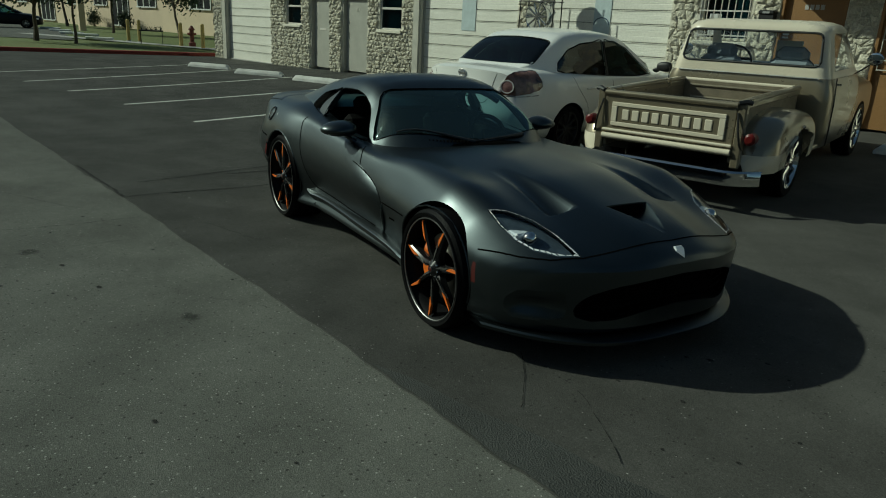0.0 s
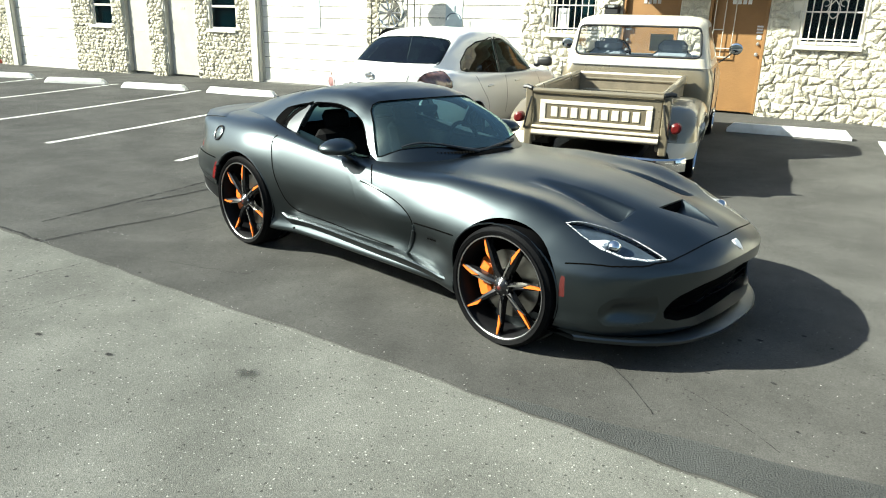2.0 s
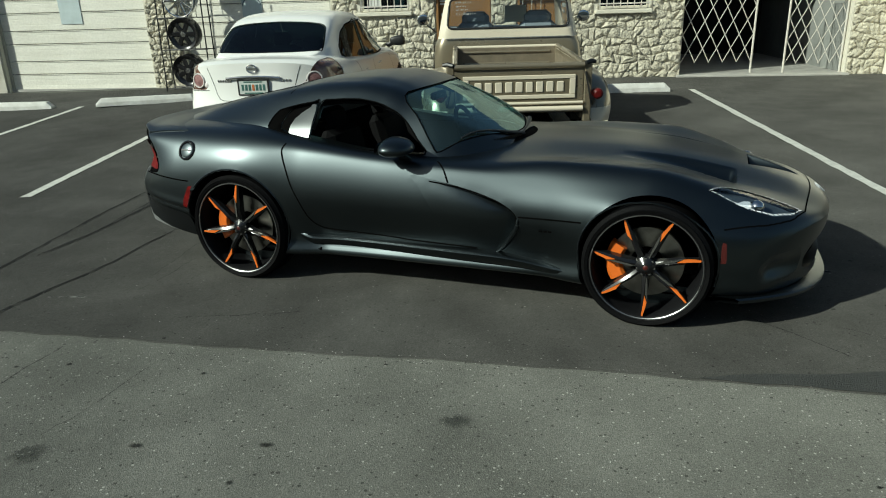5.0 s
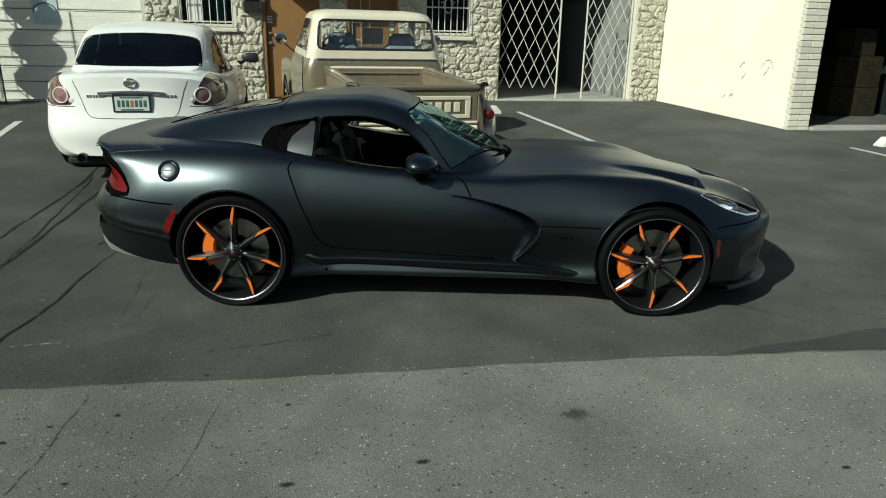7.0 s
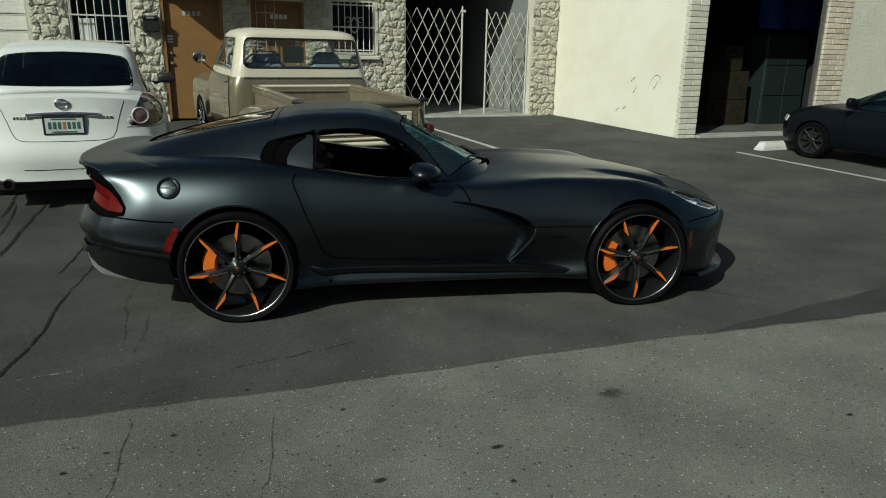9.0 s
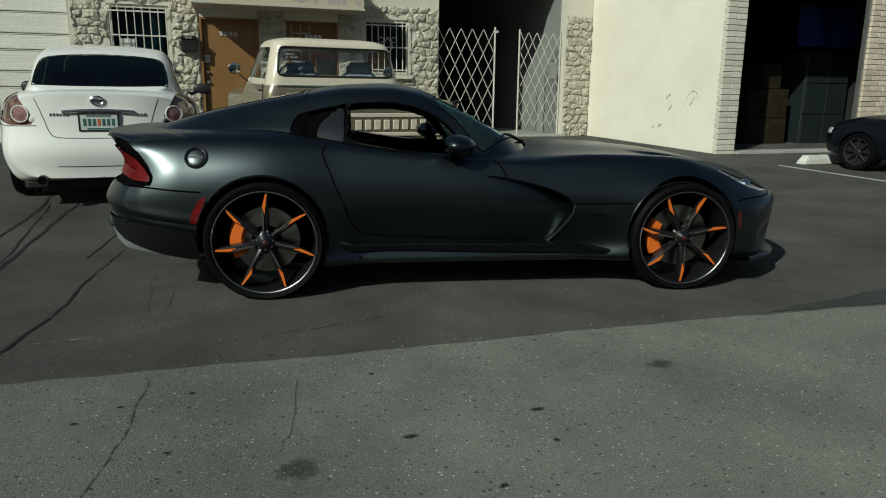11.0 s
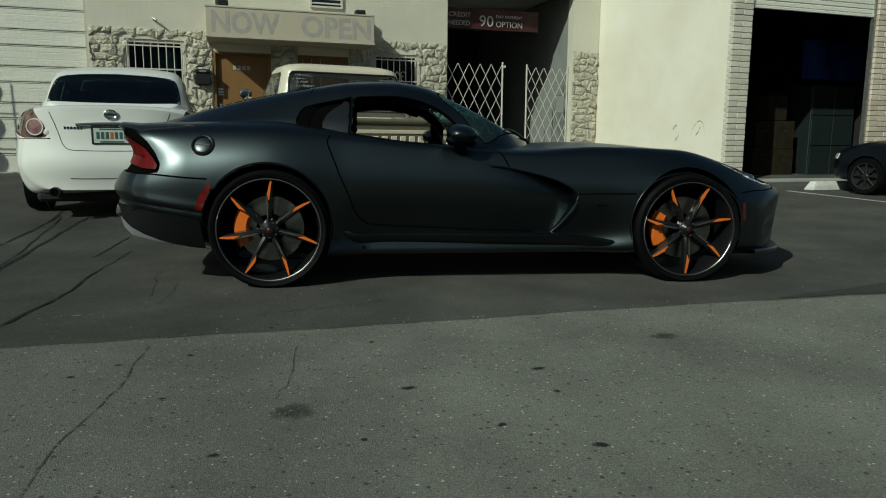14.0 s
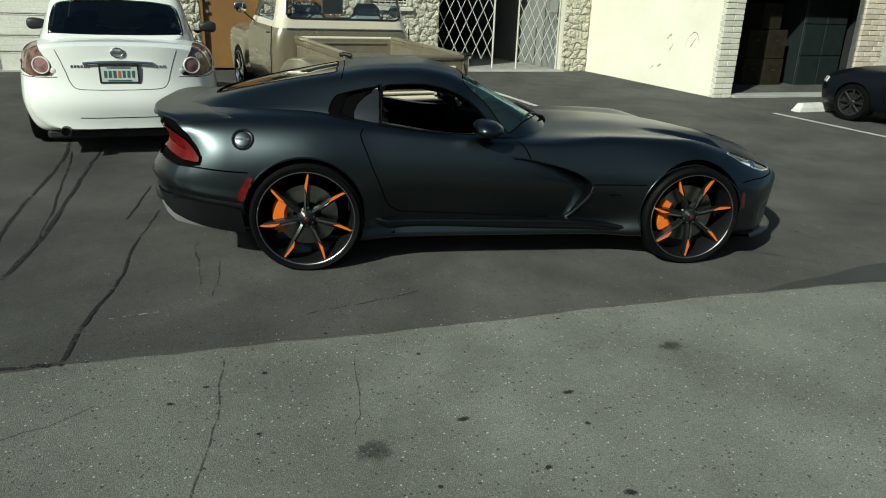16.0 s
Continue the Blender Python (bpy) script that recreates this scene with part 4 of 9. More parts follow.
for nm, pb in lamps:
    if nm == "headlight":
        hb = pb.copy()
        for v in hb.verts:
            v.co += Vector((-0.02, -math.copysign(0.01, v.co.y), -0.03))
        hl = part("headlight", hb, "lamp_dark", CAR, "headlight with a dark housing and white edge segments", smooth=True)
        for v in pb.verts:
            v.co += Vector((-0.003, 0, -0.004))
        part("lens", pb, "lamp_lens", hl, "clear lamp lens", smooth=True)
        s = 1 if sum(v.co.y for v in hl.data.vertices) > 0 else -1
        # white segments along the edge
        loop = [Vector((x, y, 0)) for x, y in HEADLIGHT]
        segs = []
        for i in (0, 1, 2, 3, 4, 5, 6, 7, 8):
            a, b = loop[i], loop[(i + 1) % len(loop)]
            k = max(1, round((b - a).length / 0.032))
            segs += [(a.lerp(b, j / k), a.lerp(b, (j + 0.78) / k)) for j in range(k)]
        cen = sum(loop, Vector()) / len(loop)
        for a, b in segs:
            bm = bmesh.new()
            tri = []
            for p in (a, b):
                p2 = cen + (p - cen) * 0.965
                p3 = cen + (p - cen) * (0.885 if p.y < 0.56 or p.x > 1.7 and p.y > 0.6 else 0.935)
                for q in (p2, p3):
                    hit = skin.ray_cast(Vector((q.x, q.y * s, 1.0)), Vector((0, 0, -1)))[0]
                    if hit:
                        tri.append(bm.verts.new(hit + Vector((0.001, 0, 0.002))))
            if len(tri) == 4:
                bm.faces.new((tri[0], tri[1], tri[3], tri[2]))
                part("light_segment", bm, "led", hl)
            else:
                bm.free()
        bm = bmesh.new()
        bmesh.ops.create_uvsphere(bm, u_segments=20, v_segments=12, radius=0.038)
        part("projector", bm, "chrome", hl, "bright projector bulb housing", smooth=True, m=Matrix.Translation((1.765, s * 0.672, 0.622)))
        bm = bmesh.new()
        box(bm, -0.07, 0.02, -0.045, 0.045, -0.02, 0.02, 0.008)
        part("reflector", bm, "led", hl, m=Matrix.Translation((1.72, s * 0.69, 0.625)))
    elif nm == "tail_light":
        lens = cut(pb, TAILLIGHT, "y")
        core = cut(lens, TAILCORE, "y")
        for b, d in ((pb, 0.016), (lens, 0.006), (core, 0.009)):
            for v in b.verts:
                v.co += Vector((d, -math.copysign(d, v.co.y), 0))
        # the recess's shade is put into the panel's near-black colour
        tl = part("tail_panel", pb, "gap", CAR, "recessed tail panel, black for its shade", smooth=True)
        part("tail_light", lens, "tail_red", tl, "red tail light lens", smooth=True)
        part("lamp_core", core, "tail_deep", tl, "dark red middle of the tail light", smooth=True)
    elif nm in ("rear_marker", "front_marker"):
        part("side_marker", pb, "tail_red" if nm == "rear_marker" else "marker", CAR, "red side marker", smooth=True)
    elif nm == "gill":
        for v in pb.verts:
            a, b = gill_back(v.co.z), gill_front(v.co.z)
            u = min(1, max(0, (v.co.x - a) / max(0.02, b - a)))
            v.co.y -= math.copysign(0.105 * u ** 3.2 * min(1, (b - a) / 0.46) ** 2.4, v.co.y)
        panel = BVHTree.FromBMesh(pb)
        s = 1 if sum(v.co.y for v in pb.verts) > 0 else -1
        part("side_vent", pb, "satin", CAR, "scooped vent behind the front wheel", smooth=True)
        seam("door_seam", [(0.312, s * 0.87, 0.30), (0.312, s * 0.88, 0.45), (0.302, s * 0.88, 0.57), (0.295, s * 0.88, 0.655)], 0.010, CAR, tree=panel, mirror=False, lift=0.004)
        seam("vent_edge", [(x, s * 0.9, z + 0.003) for x, z in GILL_EDGE[1:9]], 0.007, CAR, mirror=False)
        # the front wing's rolled edge
        bm = bmesh.new()
        pts = [skin.ray_cast(Vector((x + 0.004, s * 2, z)), Vector((0, -s, 0)))[0] for x, z in catmull(GILL_EDGE[7:], 4)]
        n = len(pts)
        tube(bm, [p + Vector((0.004, s * 0.002, 0)) for p in pts], [0.002 + 0.014 * math.sin(math.pi * k / (n - 1)) ** 0.7 for k in range(n)], 10)
        part("vent_lip", bm, "satin", CAR, smooth=True)
    elif nm == "intake":
        for v in pb.verts:
            q = nearest((abs(v.co.y), v.co.z), INTAKE)
            v.co.x -= 0.045 * ease(math.hypot(q[0] - abs(v.co.y), q[1] - v.co.z) / 0.085)
        part("corner_intake", pb, "satin", CAR, "shallow recess beside the mouth", smooth=True)
    else:
        for v in pb.verts:
            v.co.x -= 0.09
        part("grille", pb, "gap", CAR, "black mesh grille", smooth=True)


# bars across the mouth
for zc in (0.325, 0.365, 0.405, 0.445):
    bm = bmesh.new()
    ys = [-0.50 + 0.05 * i for i in range(21)]
    tube(bm, [(car_warp(2.175, y) - 0.06, y, zc + 0.02 * (abs(y) < 0.3)) for y in ys if abs(y) < 0.58 - abs(zc - 0.36) * 1.2], 0.005, 6)
    part("grille_bar", bm, "gap", CAR)
# windows in the cabin skin
SIDE_GLASS = [(-0.045, 0.828), (-0.3, 0.837), (-0.467, 0.849), (-0.634, 0.868), (-0.782, 0.889), (-0.774, 1.0), (-0.764, 1.102), (-0.66, 1.119), (-0.557, 1.122), (-0.488, 1.119), (-0.385, 1.10), (-0.315, 1.075), (-0.245, 1.041), (-0.174, 0.985), (-0.103, 0.908)]
QUARTER = [(-0.802, 0.894), (-0.871, 0.905), (-0.942, 0.919), (-1.015, 0.934), (-1.083, 0.946), (-1.108, 0.958), (-1.098, 1.001), (-1.07, 1.041), (-1.04, 1.056), (-0.934, 1.082), (-0.831, 1.101), (-0.784, 1.107), (-0.793, 1.0)]
POCKET = [(-0.807, 0.897), (-0.871, 0.909), (-0.942, 0.923), (-1.0, 0.935), (-1.034, 0.945), (-1.032, 0.976), (-1.006, 1.029), (-0.966, 1.058), (-0.864, 1.086), (-0.792, 1.10), (-0.798, 1.0)]
QUARTER_PANE = [(-0.810, 0.90), (-0.871, 0.911), (-0.955, 0.929), (-0.956, 0.963), (-0.934, 1.009), (-0.893, 1.045), (-0.845, 1.075), (-0.797, 1.092), (-0.803, 1.0)]
SCREEN = [(0.36, 0.0), (0.335, 0.2), (0.27, 0.4), (0.18, 0.56), (0.05, 0.695), (-0.01, 0.688), (-0.13, 0.60), (-0.245, 0.505), (-0.215, 0.3), (-0.20, 0.0)]
SCREEN = SCREEN + [(x, -y) for x, y in SCREEN[-2:0:-1]]
BACK = [(-1.05, 0.0), (-1.06, 0.3), (-1.09, 0.41), (-1.4, 0.37), (-1.7, 0.30), (-1.84, 0.22), (-1.87, 0.0)]
BACK = BACK + [(x, -y) for x, y in BACK[-2:0:-1]]
SIDE_GLASS, QUARTER, SCREEN, BACK = smooth_loop(SIDE_GLASS, 3), smooth_loop(QUARTER, 3), smooth_loop(SCREEN, 3), smooth_loop(BACK, 3)
panes = []
for side in (RIGHT, LEFT):
    panes.append(("side_window", cut(cabin_bm, SIDE_GLASS, "y", side), "clear_glass"))
    panes.append(("quarter_window", cut(cabin_bm, QUARTER, "y", side), "quarter_glass"))
panes.append(("windscreen", cut(cabin_bm, SCREEN, "z"), "screen_glass"))
panes.append(("rear_window", cut(cabin_bm, BACK, "z"), "car_glass"))
flange(cabin_bm, lambda c: c.z > Gz(c.x) - 0.03 and c.x > -1.95, lambda c: (0, -c.y * 0.04, -0.015))
part("roof", cabin_bm, "satin", CAR, smooth=35)
for nm, pb, mt in panes:
    if nm == "side_window":      # both door windows are wound down
        pb.free()
        continue
    if nm == "quarter_window":
        # a scoop that runs into a pocket round the small fixed pane, their shade painted black
        pocket = cut(pb, POCKET, "y")
        small = cut(pocket, QUARTER_PANE, "y")
        for v in pb.verts:
            q, r = nearest((v.co.x, v.co.z), QUARTER), nearest((v.co.x, v.co.z), POCKET)
            a, b = math.hypot(q[0] - v.co.x, q[1] - v.co.z), math.hypot(r[0] - v.co.x, r[1] - v.co.z)
            v.co.y -= math.copysign(0.030 * a / (a + b + 1e-6), v.co.y)
        part("quarter_scoop", pb, "gap", CAR, "scoop behind the quarter window, black for its shade", smooth=True)
        for v in pocket.verts:
            v.co.y -= math.copysign(0.034, v.co.y)
        part("quarter_pocket", pocket, "gap", CAR, "pocket round the quarter window, black for its shade", smooth=True)
        pb = small
    for v in pb.verts:
        v.co += Vector((0, -v.co.y * 0.012, -0.005))
    pane = part(nm, pb, mt, CAR, smooth=True)
    pane.visible_shadow = False


def outline(poly, axis, skin_y, r, name, mat, parent, label=""):
    """A thin seal along an outline on a skin; skin_y(a, b) gives the third coordinate."""
    bm = bmesh.new()
    tube(bm, [skin_y(a, b) for a, b in poly], r, 6, closed=True)
    return part(name, bm, mat, parent, label, smooth=True)


# wheels
def wheel_parts(R, rim, width, parent, m, turn):
    """A seven-spoke wheel; its outer face looks along -y."""
    w2 = width / 2
    bm = bmesh.new()
    lathe(bm, [(rim - 0.012, -w2 + 0.012), (rim + 0.004, -w2 + 0.002), (rim + 0.006, -w2 + 0.02), (rim - 0.006, -w2 + 0.035), (rim - 0.018, -w2 + 0.07), (rim - 0.03, 0.02), (rim - 0.02, w2 - 0.03), (rim + 0.004, w2)], 56)
    barrel = part("rim", bm, "wheel_black", parent, "gloss black alloy rim", smooth=True, m=m)
    bm = bmesh.new()
    lathe(bm, [(rim - 0.002, -w2 + 0.02), (rim + 0.008, -w2 + 0.0), (rim + 0.025, -w2 - 0.006), (R - 0.02, -w2 + 0.004), (R - 0.004, -w2 + 0.02), (R, -w2 + 0.05), (R, w2 - 0.05), (R - 0.004, w2 - 0.02), (R - 0.02, w2 - 0.004), (rim + 0.025, w2), (rim, w2 - 0.02)], 64)
    part("tyre", bm, "rubber", barrel, "low-profile black tyre", smooth=30)
    bm = bmesh.new()
    tube(bm, [(math.cos(a) * (rim - 0.004), -w2 + 0.006, math.sin(a) * (rim - 0.004)) for a in [2 * math.pi * i / 56 for i in range(56)]], 0.0036, 5, closed=True)
    part("rim_edge", bm, "rim_line", barrel, "thin machined rim edge", smooth=True)
    for i in range(7):
        a = 2 * math.pi * i / 7 + turn
        rot = Matrix.Rotation(-a, 4, "Y")
        bm = bmesh.new()
        # dark blade, twisted, wider towards the hub
        prof = [(0.035, 0.022, -0.030, 0.0), (0.10, 0.020, -0.052, -0.004), (0.17, 0.017, -0.052, -0.010), (rim - 0.02, 0.010, -0.03, -0.020)]
        rings = []
        for r, hw, d, sh in prof:
            y = -w2 - d * 0 + 0.03 + (0.02 if r < 0.06 else 0) + (0.0 if r > 0.06 else 0.0)
            rings.append([bm.verts.new((r, yy, sh + zz)) for yy, zz in ((y + 0.035, -hw), (y, -hw * 0.7), (y - 0.008, 0.0), (y, hw * 0.7), (y + 0.035, hw))])
        for A, B in zip(rings, rings[1:]):
            for j in range(4):
                bm.faces.new((A[j], A[j + 1], B[j + 1], B[j]))
            bm.faces.new((A[4], A[0], B[0], B[4]))
        bm.faces.new(rings[-1])
        bmesh.ops.recalc_face_normals(bm, faces=bm.faces)
        sp = part("spoke", bm, "gloss_black", barrel, smooth=25, m=rot)
        bm = bmesh.new()
        y = -w2 + 0.018
        r0, r1 = rim * 0.55, rim - 0.012
        pts = [(r0, -0.005), (r0 + 0.04, 0.006), (r1 - 0.03, -0.006), (r1, -0.016), (r1 - 0.004, -0.023), (r0 + 0.04, -0.011)]
        top = [bm.verts.new((a1, y, b1)) for a1, b1 in pts]
        low = [bm.verts.new((a1, y + 0.014, b1)) for a1, b1 in pts]
        bm.faces.new(top)
        bm.faces.new(low[::-1])
        for j in range(len(pts)):
            bm.faces.new((top[j], top[j - 1], low[j - 1], low[j]))
        bmesh.ops.recalc_face_normals(bm, faces=bm.faces)
        part("spoke_accent", bm, "orange", barrel, "orange painted spoke tip", m=rot)
        bm = bmesh.new()
        pts = [(0.05, 0.004), (0.09, 0.011), (r0 + 0.02, 0.009), (r0 + 0.05, 0.013), (r0 - 0.01, -0.001), (0.09, 0.001)]
        top = [bm.verts.new((a1, y + 0.001, b1)) for a1, b1 in pts]
        low = [bm.verts.new((a1, y + 0.012, b1)) for a1, b1 in pts]
        bm.faces.new(top)
        for j in range(len(pts)):
            bm.faces.new((top[j], top[j - 1], low[j - 1], low[j]))
        bmesh.ops.recalc_face_normals(bm, faces=bm.faces)
        if i % 2 == 0 or i == 5:
            part("spoke_edge", bm, "machined", barrel, "machined spoke edge", m=rot)
        else:
            bm.free()
    bm = bmesh.new()
    lathe(bm, [(0.0, -w2 + 0.012), (0.020, -w2 + 0.013), (0.030, -w2 + 0.02), (0.052, -w2 + 0.035), (0.06, -w2 + 0.07)], 24)
    part("hub_cap", bm, "gloss_black", barrel, smooth=30)
    bm = bmesh.new()
    lathe(bm, [(0.0, -w2 + 0.009), (0.009, -w2 + 0.010), (0.013, -w2 + 0.0125)], 16)
    part("cap_badge", bm, "marker", barrel, "small red centre badge", smooth=30)
    for i in range(7):
        a = 2 * math.pi * (i + 0.5) / 7 + turn
        bm = bmesh.new()
        lathe(bm, [(0.0, -w2 + 0.028), (0.007, -w2 + 0.029), (0.009, -w2 + 0.034), (0.009, -w2 + 0.06)], 8, m=Matrix.Translation((0.043 * math.cos(a), 0, 0.043 * math.sin(a))))
        part("wheel_nut", bm, "chrome", barrel)
    return barrel


def brake(parent, m, rim, width, lead):
    bm = bmesh.new()
    w2 = width / 2
    lathe(bm, [(0.08, -w2 + 0.13), (0.085, -w2 + 0.115), (0.19, -w2 + 0.115), (0.19, -w2 + 0.14)], 48)
    d = part("brake_disc", bm, "disc", parent, "steel brake disc", smooth=30, m=m)
    bm = bmesh.new()
    us = [radians(148 + 64 * i / 10) for i in range(11)]
    prof = [(0.125, -w2 + 0.14), (0.125, -w2 + 0.092), (0.14, -w2 + 0.078), (0.195, -w2 + 0.078), (0.212, -w2 + 0.095), (0.212, -w2 + 0.14)]
    rings = [[bm.verts.new((r * math.cos(a), y, r * math.sin(a))) for r, y in prof] for a in us]
    for A, B in zip(rings, rings[1:]):
        for j in range(len(prof) - 1):
            bm.faces.new((A[j], A[j + 1], B[j + 1], B[j]))
    bm.faces.new(rings[0])
    bm.faces.new(rings[-1][::-1])
    bmesh.ops.recalc_face_normals(bm, faces=bm.faces)
    part("brake_caliper", bm, "orange", d, "orange brake caliper", smooth=30)


for x, y, R, rim, wid, turn in ((-WB, -0.80, 0.345, 0.297, 0.31, radians(90)), (WB, -0.815, 0.335, 0.288, 0.27, radians(68))):
    m = Matrix.Translation((x, y, R - 0.003))
    wheel_parts(R, rim, wid, CAR, m, turn)
    brake(CAR, m, rim, wid, 1)
    m2 = Matrix.Translation((x, -y, R - 0.003)) @ Matrix.Rotation(math.pi, 4, "Z")
    wheel_parts(R, rim, wid, CAR, m2, turn)
    brake(CAR, m2, rim, wid, 1)
    # dark arch liners
    for s in (-1, 1):
        bm = bmesh.new()
        lathe(bm, [(0.0, s * 0.42), (0.378, s * 0.42), (0.378, s * 0.80)], 40)
        for v in [v for v in bm.verts if v.co.z < -0.2]:
            v.co.z = -0.2
        part("arch_liner", bm, "gap", CAR, m=Matrix.Translation((x, 0, 0.352 if x < 0 else 0.345)))
bm = bmesh.new()
box(bm, -1.55, 1.8, -0.56, 0.56, 0.16, 0.20, 0.01)
part("underbody", bm, "trim_black", CAR)

# seams, trim and fittings of the sports car
seam("door_seam", [(-0.905, -0.83, 0.874), (-0.92, -0.864, 0.849), (-0.911, -0.884, 0.81), (-0.882, -0.908, 0.739), (-0.849, -0.924, 0.652), (-0.805, -0.92, 0.55), (-0.76, -0.9, 0.43), (-0.70, -0.88, 0.365), (-0.60, -0.87, 0.345), (-0.2, -0.87, 0.318), (0.306, -0.87, 0.30)], 0.009, CAR)
seam("fender_seam", [(0.568, -0.91, 0.543), (0.7, -0.92, 0.545), (0.915, -0.94, 0.548)], 0.009, CAR)
seam("fender_seam", [(0.06, -0.78, 0.80), (0.11, -0.83, 0.775), (0.15, -0.86, 0.70)], 0.009, CAR)
seam("bumper_seam", [(1.612, -0.87, 0.545), (1.70, -0.81, 0.542), (1.82, -0.73, 0.535), (1.92, -0.64, 0.54), (2.0, -0.53, 0.562)], 0.008, CAR)
seam("hood_seam", [(2.0, -0.53, 0.562), (2.03, -0.38, 0.595), (2.055, -0.2, 0.615), (2.07, 0.0, 0.625)], 0.008, CAR)
seam("bumper_seam", [(-1.994, -0.895, 0.674), (-1.917, -0.917, 0.664), (-1.819, -0.937, 0.652), (-1.692, -0.951, 0.640), (-1.585, -0.958, 0.634)], 0.009, CAR)
# a bladed side sill under each door, with a dark duct ahead of the rear wheel
for s in (-1, 1):
    bm = bmesh.new()
    rows = []
    edge = []
    for i in range(45):
        x = -0.87 + 1.75 * i / 44
        near = [skin.ray_cast(Vector((x, s * 2, z)), Vector((0, -s, 0)))[0] for z in (0.32, 0.29, 0.26)]
        edge.append(max([abs(h.y) for h in near if h] or [0.86]))
    for i in range(45):
        x = -0.87 + 1.75 * i / 44
        a, b = ease((x + 0.90) / 0.16), ease((0.88 - x) / 0.46)
        zt = 0.312 - 0.010 * (x + 0.87) / 1.75 + 0.03 * (1 - a) - 0.045 * (1 - b)
        span = edge[max(0, i - 3):i + 4]
        yi = sum(span) / len(span)
        yo = yi + 0.003 + 0.009 * ease((0.90 - x) / 0.1) * a + (0.020 + 0.034 * ease((x + 0.6) / 1.0)) * a * b
        sec = [(yi - 0.06, zt + 0.008), (yi + 0.5 * (yo - yi), zt - 0.001), (yo - 0.010, zt - 0.003), (yo - 0.001, zt - 0.012), (yo - 0.008, zt - 0.034), (yo - 0.034, zt - 0.062), (yo - 0.085, 0.200), (yo - 0.15, 0.172)]
        rows.append([bm.verts.new((x, s * y, z)) for y, z in sec])
    for A, B in zip(rows, rows[1:]):
        for j in range(7):
            bm.faces.new((A[j], A[j + 1], B[j + 1], B[j]))
    bmesh.ops.recalc_face_normals(bm, faces=bm.faces)
    part("side_sill", bm, "satin", CAR, "bladed satin side sill under the door", smooth=50)
    bm = bmesh.new()
    y0, y1 = sorted((s * 0.70, s * 0.858))
    box(bm, -0.87, -0.70, y0, y1, 0.20, 0.238, 0.012)
    part("sill_duct", bm, "gap", CAR, "dark outlet at the sill's rear end")
seam("roof_seam", [(-1.03, -0.52, 1.13), (-1.02, -0.45, 1.17), (-1.01, -0.2, 1.2), (-1.01, 0.0, 1.205)], 0.006, CAR, tree=cabin_skin)
# window surrounds
def on_side(x, z, s=-1):
    hit = cabin_skin.ray_cast(Vector((x, s * 2, z)), Vector((0, -s, 0)))[0]
    return (x, hit.y if hit else s * 0.7, z)


def on_top(x, y):
    hit = cabin_skin.ray_cast(Vector((x, y, 2)), Vector((0, 0, -1)))[0]
    return (x, y, hit.z if hit else 1.0)


def grown(poly, k):
    """An outline, slightly larger."""
    cx, cy = sum(p[0] for p in poly) / len(poly), sum(p[1] for p in poly) / len(poly)
    return [(cx + (x - cx) * k, cy + (y - cy) * k) for x, y in poly]


for poly in (SIDE_GLASS, QUARTER):
    ring = [on_side(x, z) for x, z in grown(poly, 1.01)]
    seam("window_seal", ring + ring[:1], 0.008, CAR, tree=cabin_skin, thick=0.003, label="black window seal")
seam("pillar_trim", [on_side(-0.793, 0.90), on_side(-0.786, 0.97), on_side(-0.780, 1.05), on_side(-0.775, 1.10)], 0.007, CAR, "satin", tree=cabin_skin, thick=0.004)
for s in (-1, 1):
    bm = bmesh.new()
    tube(bm, [(-0.80, s * 0.53, 1.088), (-0.66, s * 0.53, 1.106), (-0.52, s * 0.53, 1.106), (-0.40, s * 0.53, 1.088), (-0.30, s * 0.54, 1.055)], 0.02, 8)
    part("headliner_rail", bm, "leather", CAR, "black headliner over the door", smooth=True)
for poly in (SCREEN, BACK):
    outline(poly, "z", on_top, 0.0042, "window_seal", "gap", CAR, "black window seal")
for cx, cz, r in ARCHES:
    seam("arch_edge", [(cx + (r + 0.006) * math.cos(radians(a)), -0.96, cz + (r + 0.006) * math.sin(radians(a))) for a in range(-15, 196, 15)], 0.010, CAR, "satin", thick=0.004)

# fuel cap
q, n, _, _ = skin.find_nearest(Vector((-1.61, -0.9, 0.822)))
rot = n.to_track_quat("Y", "Z").to_matrix().to_4x4()
bm = bmesh.new()
lathe(bm, [(0.0, 0.006), (0.040, 0.007), (0.047, 0.004), (0.049, -0.004)], 32)
cap = part("fuel_cap", bm, "satin", CAR, "round fuel filler cap", smooth=30, m=Matrix.Translation(q) @ rot)
bm = bmesh.new()
lathe(bm, [(0.050, -0.006), (0.052, 0.008), (0.058, 0.010), (0.064, 0.006), (0.066, -0.006)], 36)
part("cap_ring", bm, "gloss_black", cap, "dark ring", smooth=30)
bm = bmesh.new()
box(bm, -0.040, 0.040, 0.006, 0.0085, -0.004, 0.004)
part("cap_slot", bm, "trim_black", cap)

# splitter, mirrors, wipers, cowl, spoiler, exhaust outlet
bm = bmesh.new()
ys = [-0.90 + 0.05 * i for i in range(37)]
rows = []
for y in ys:
    k = min(1.0, (0.93 - abs(y)) / 0.25)
    xo = car_warp(2.175, y) + 0.025 * k
    zo = 0.150 + 0.02 * (abs(y) / 0.9) ** 4
    rows.append([bm.verts.new(c) for c in ((xo - 0.22, y, zo + 0.035), (xo - 0.015, y, zo + 0.026), (xo, y, zo + 0.017), (xo - 0.004, y, zo), (xo - 0.22, y, zo + 0.005))])
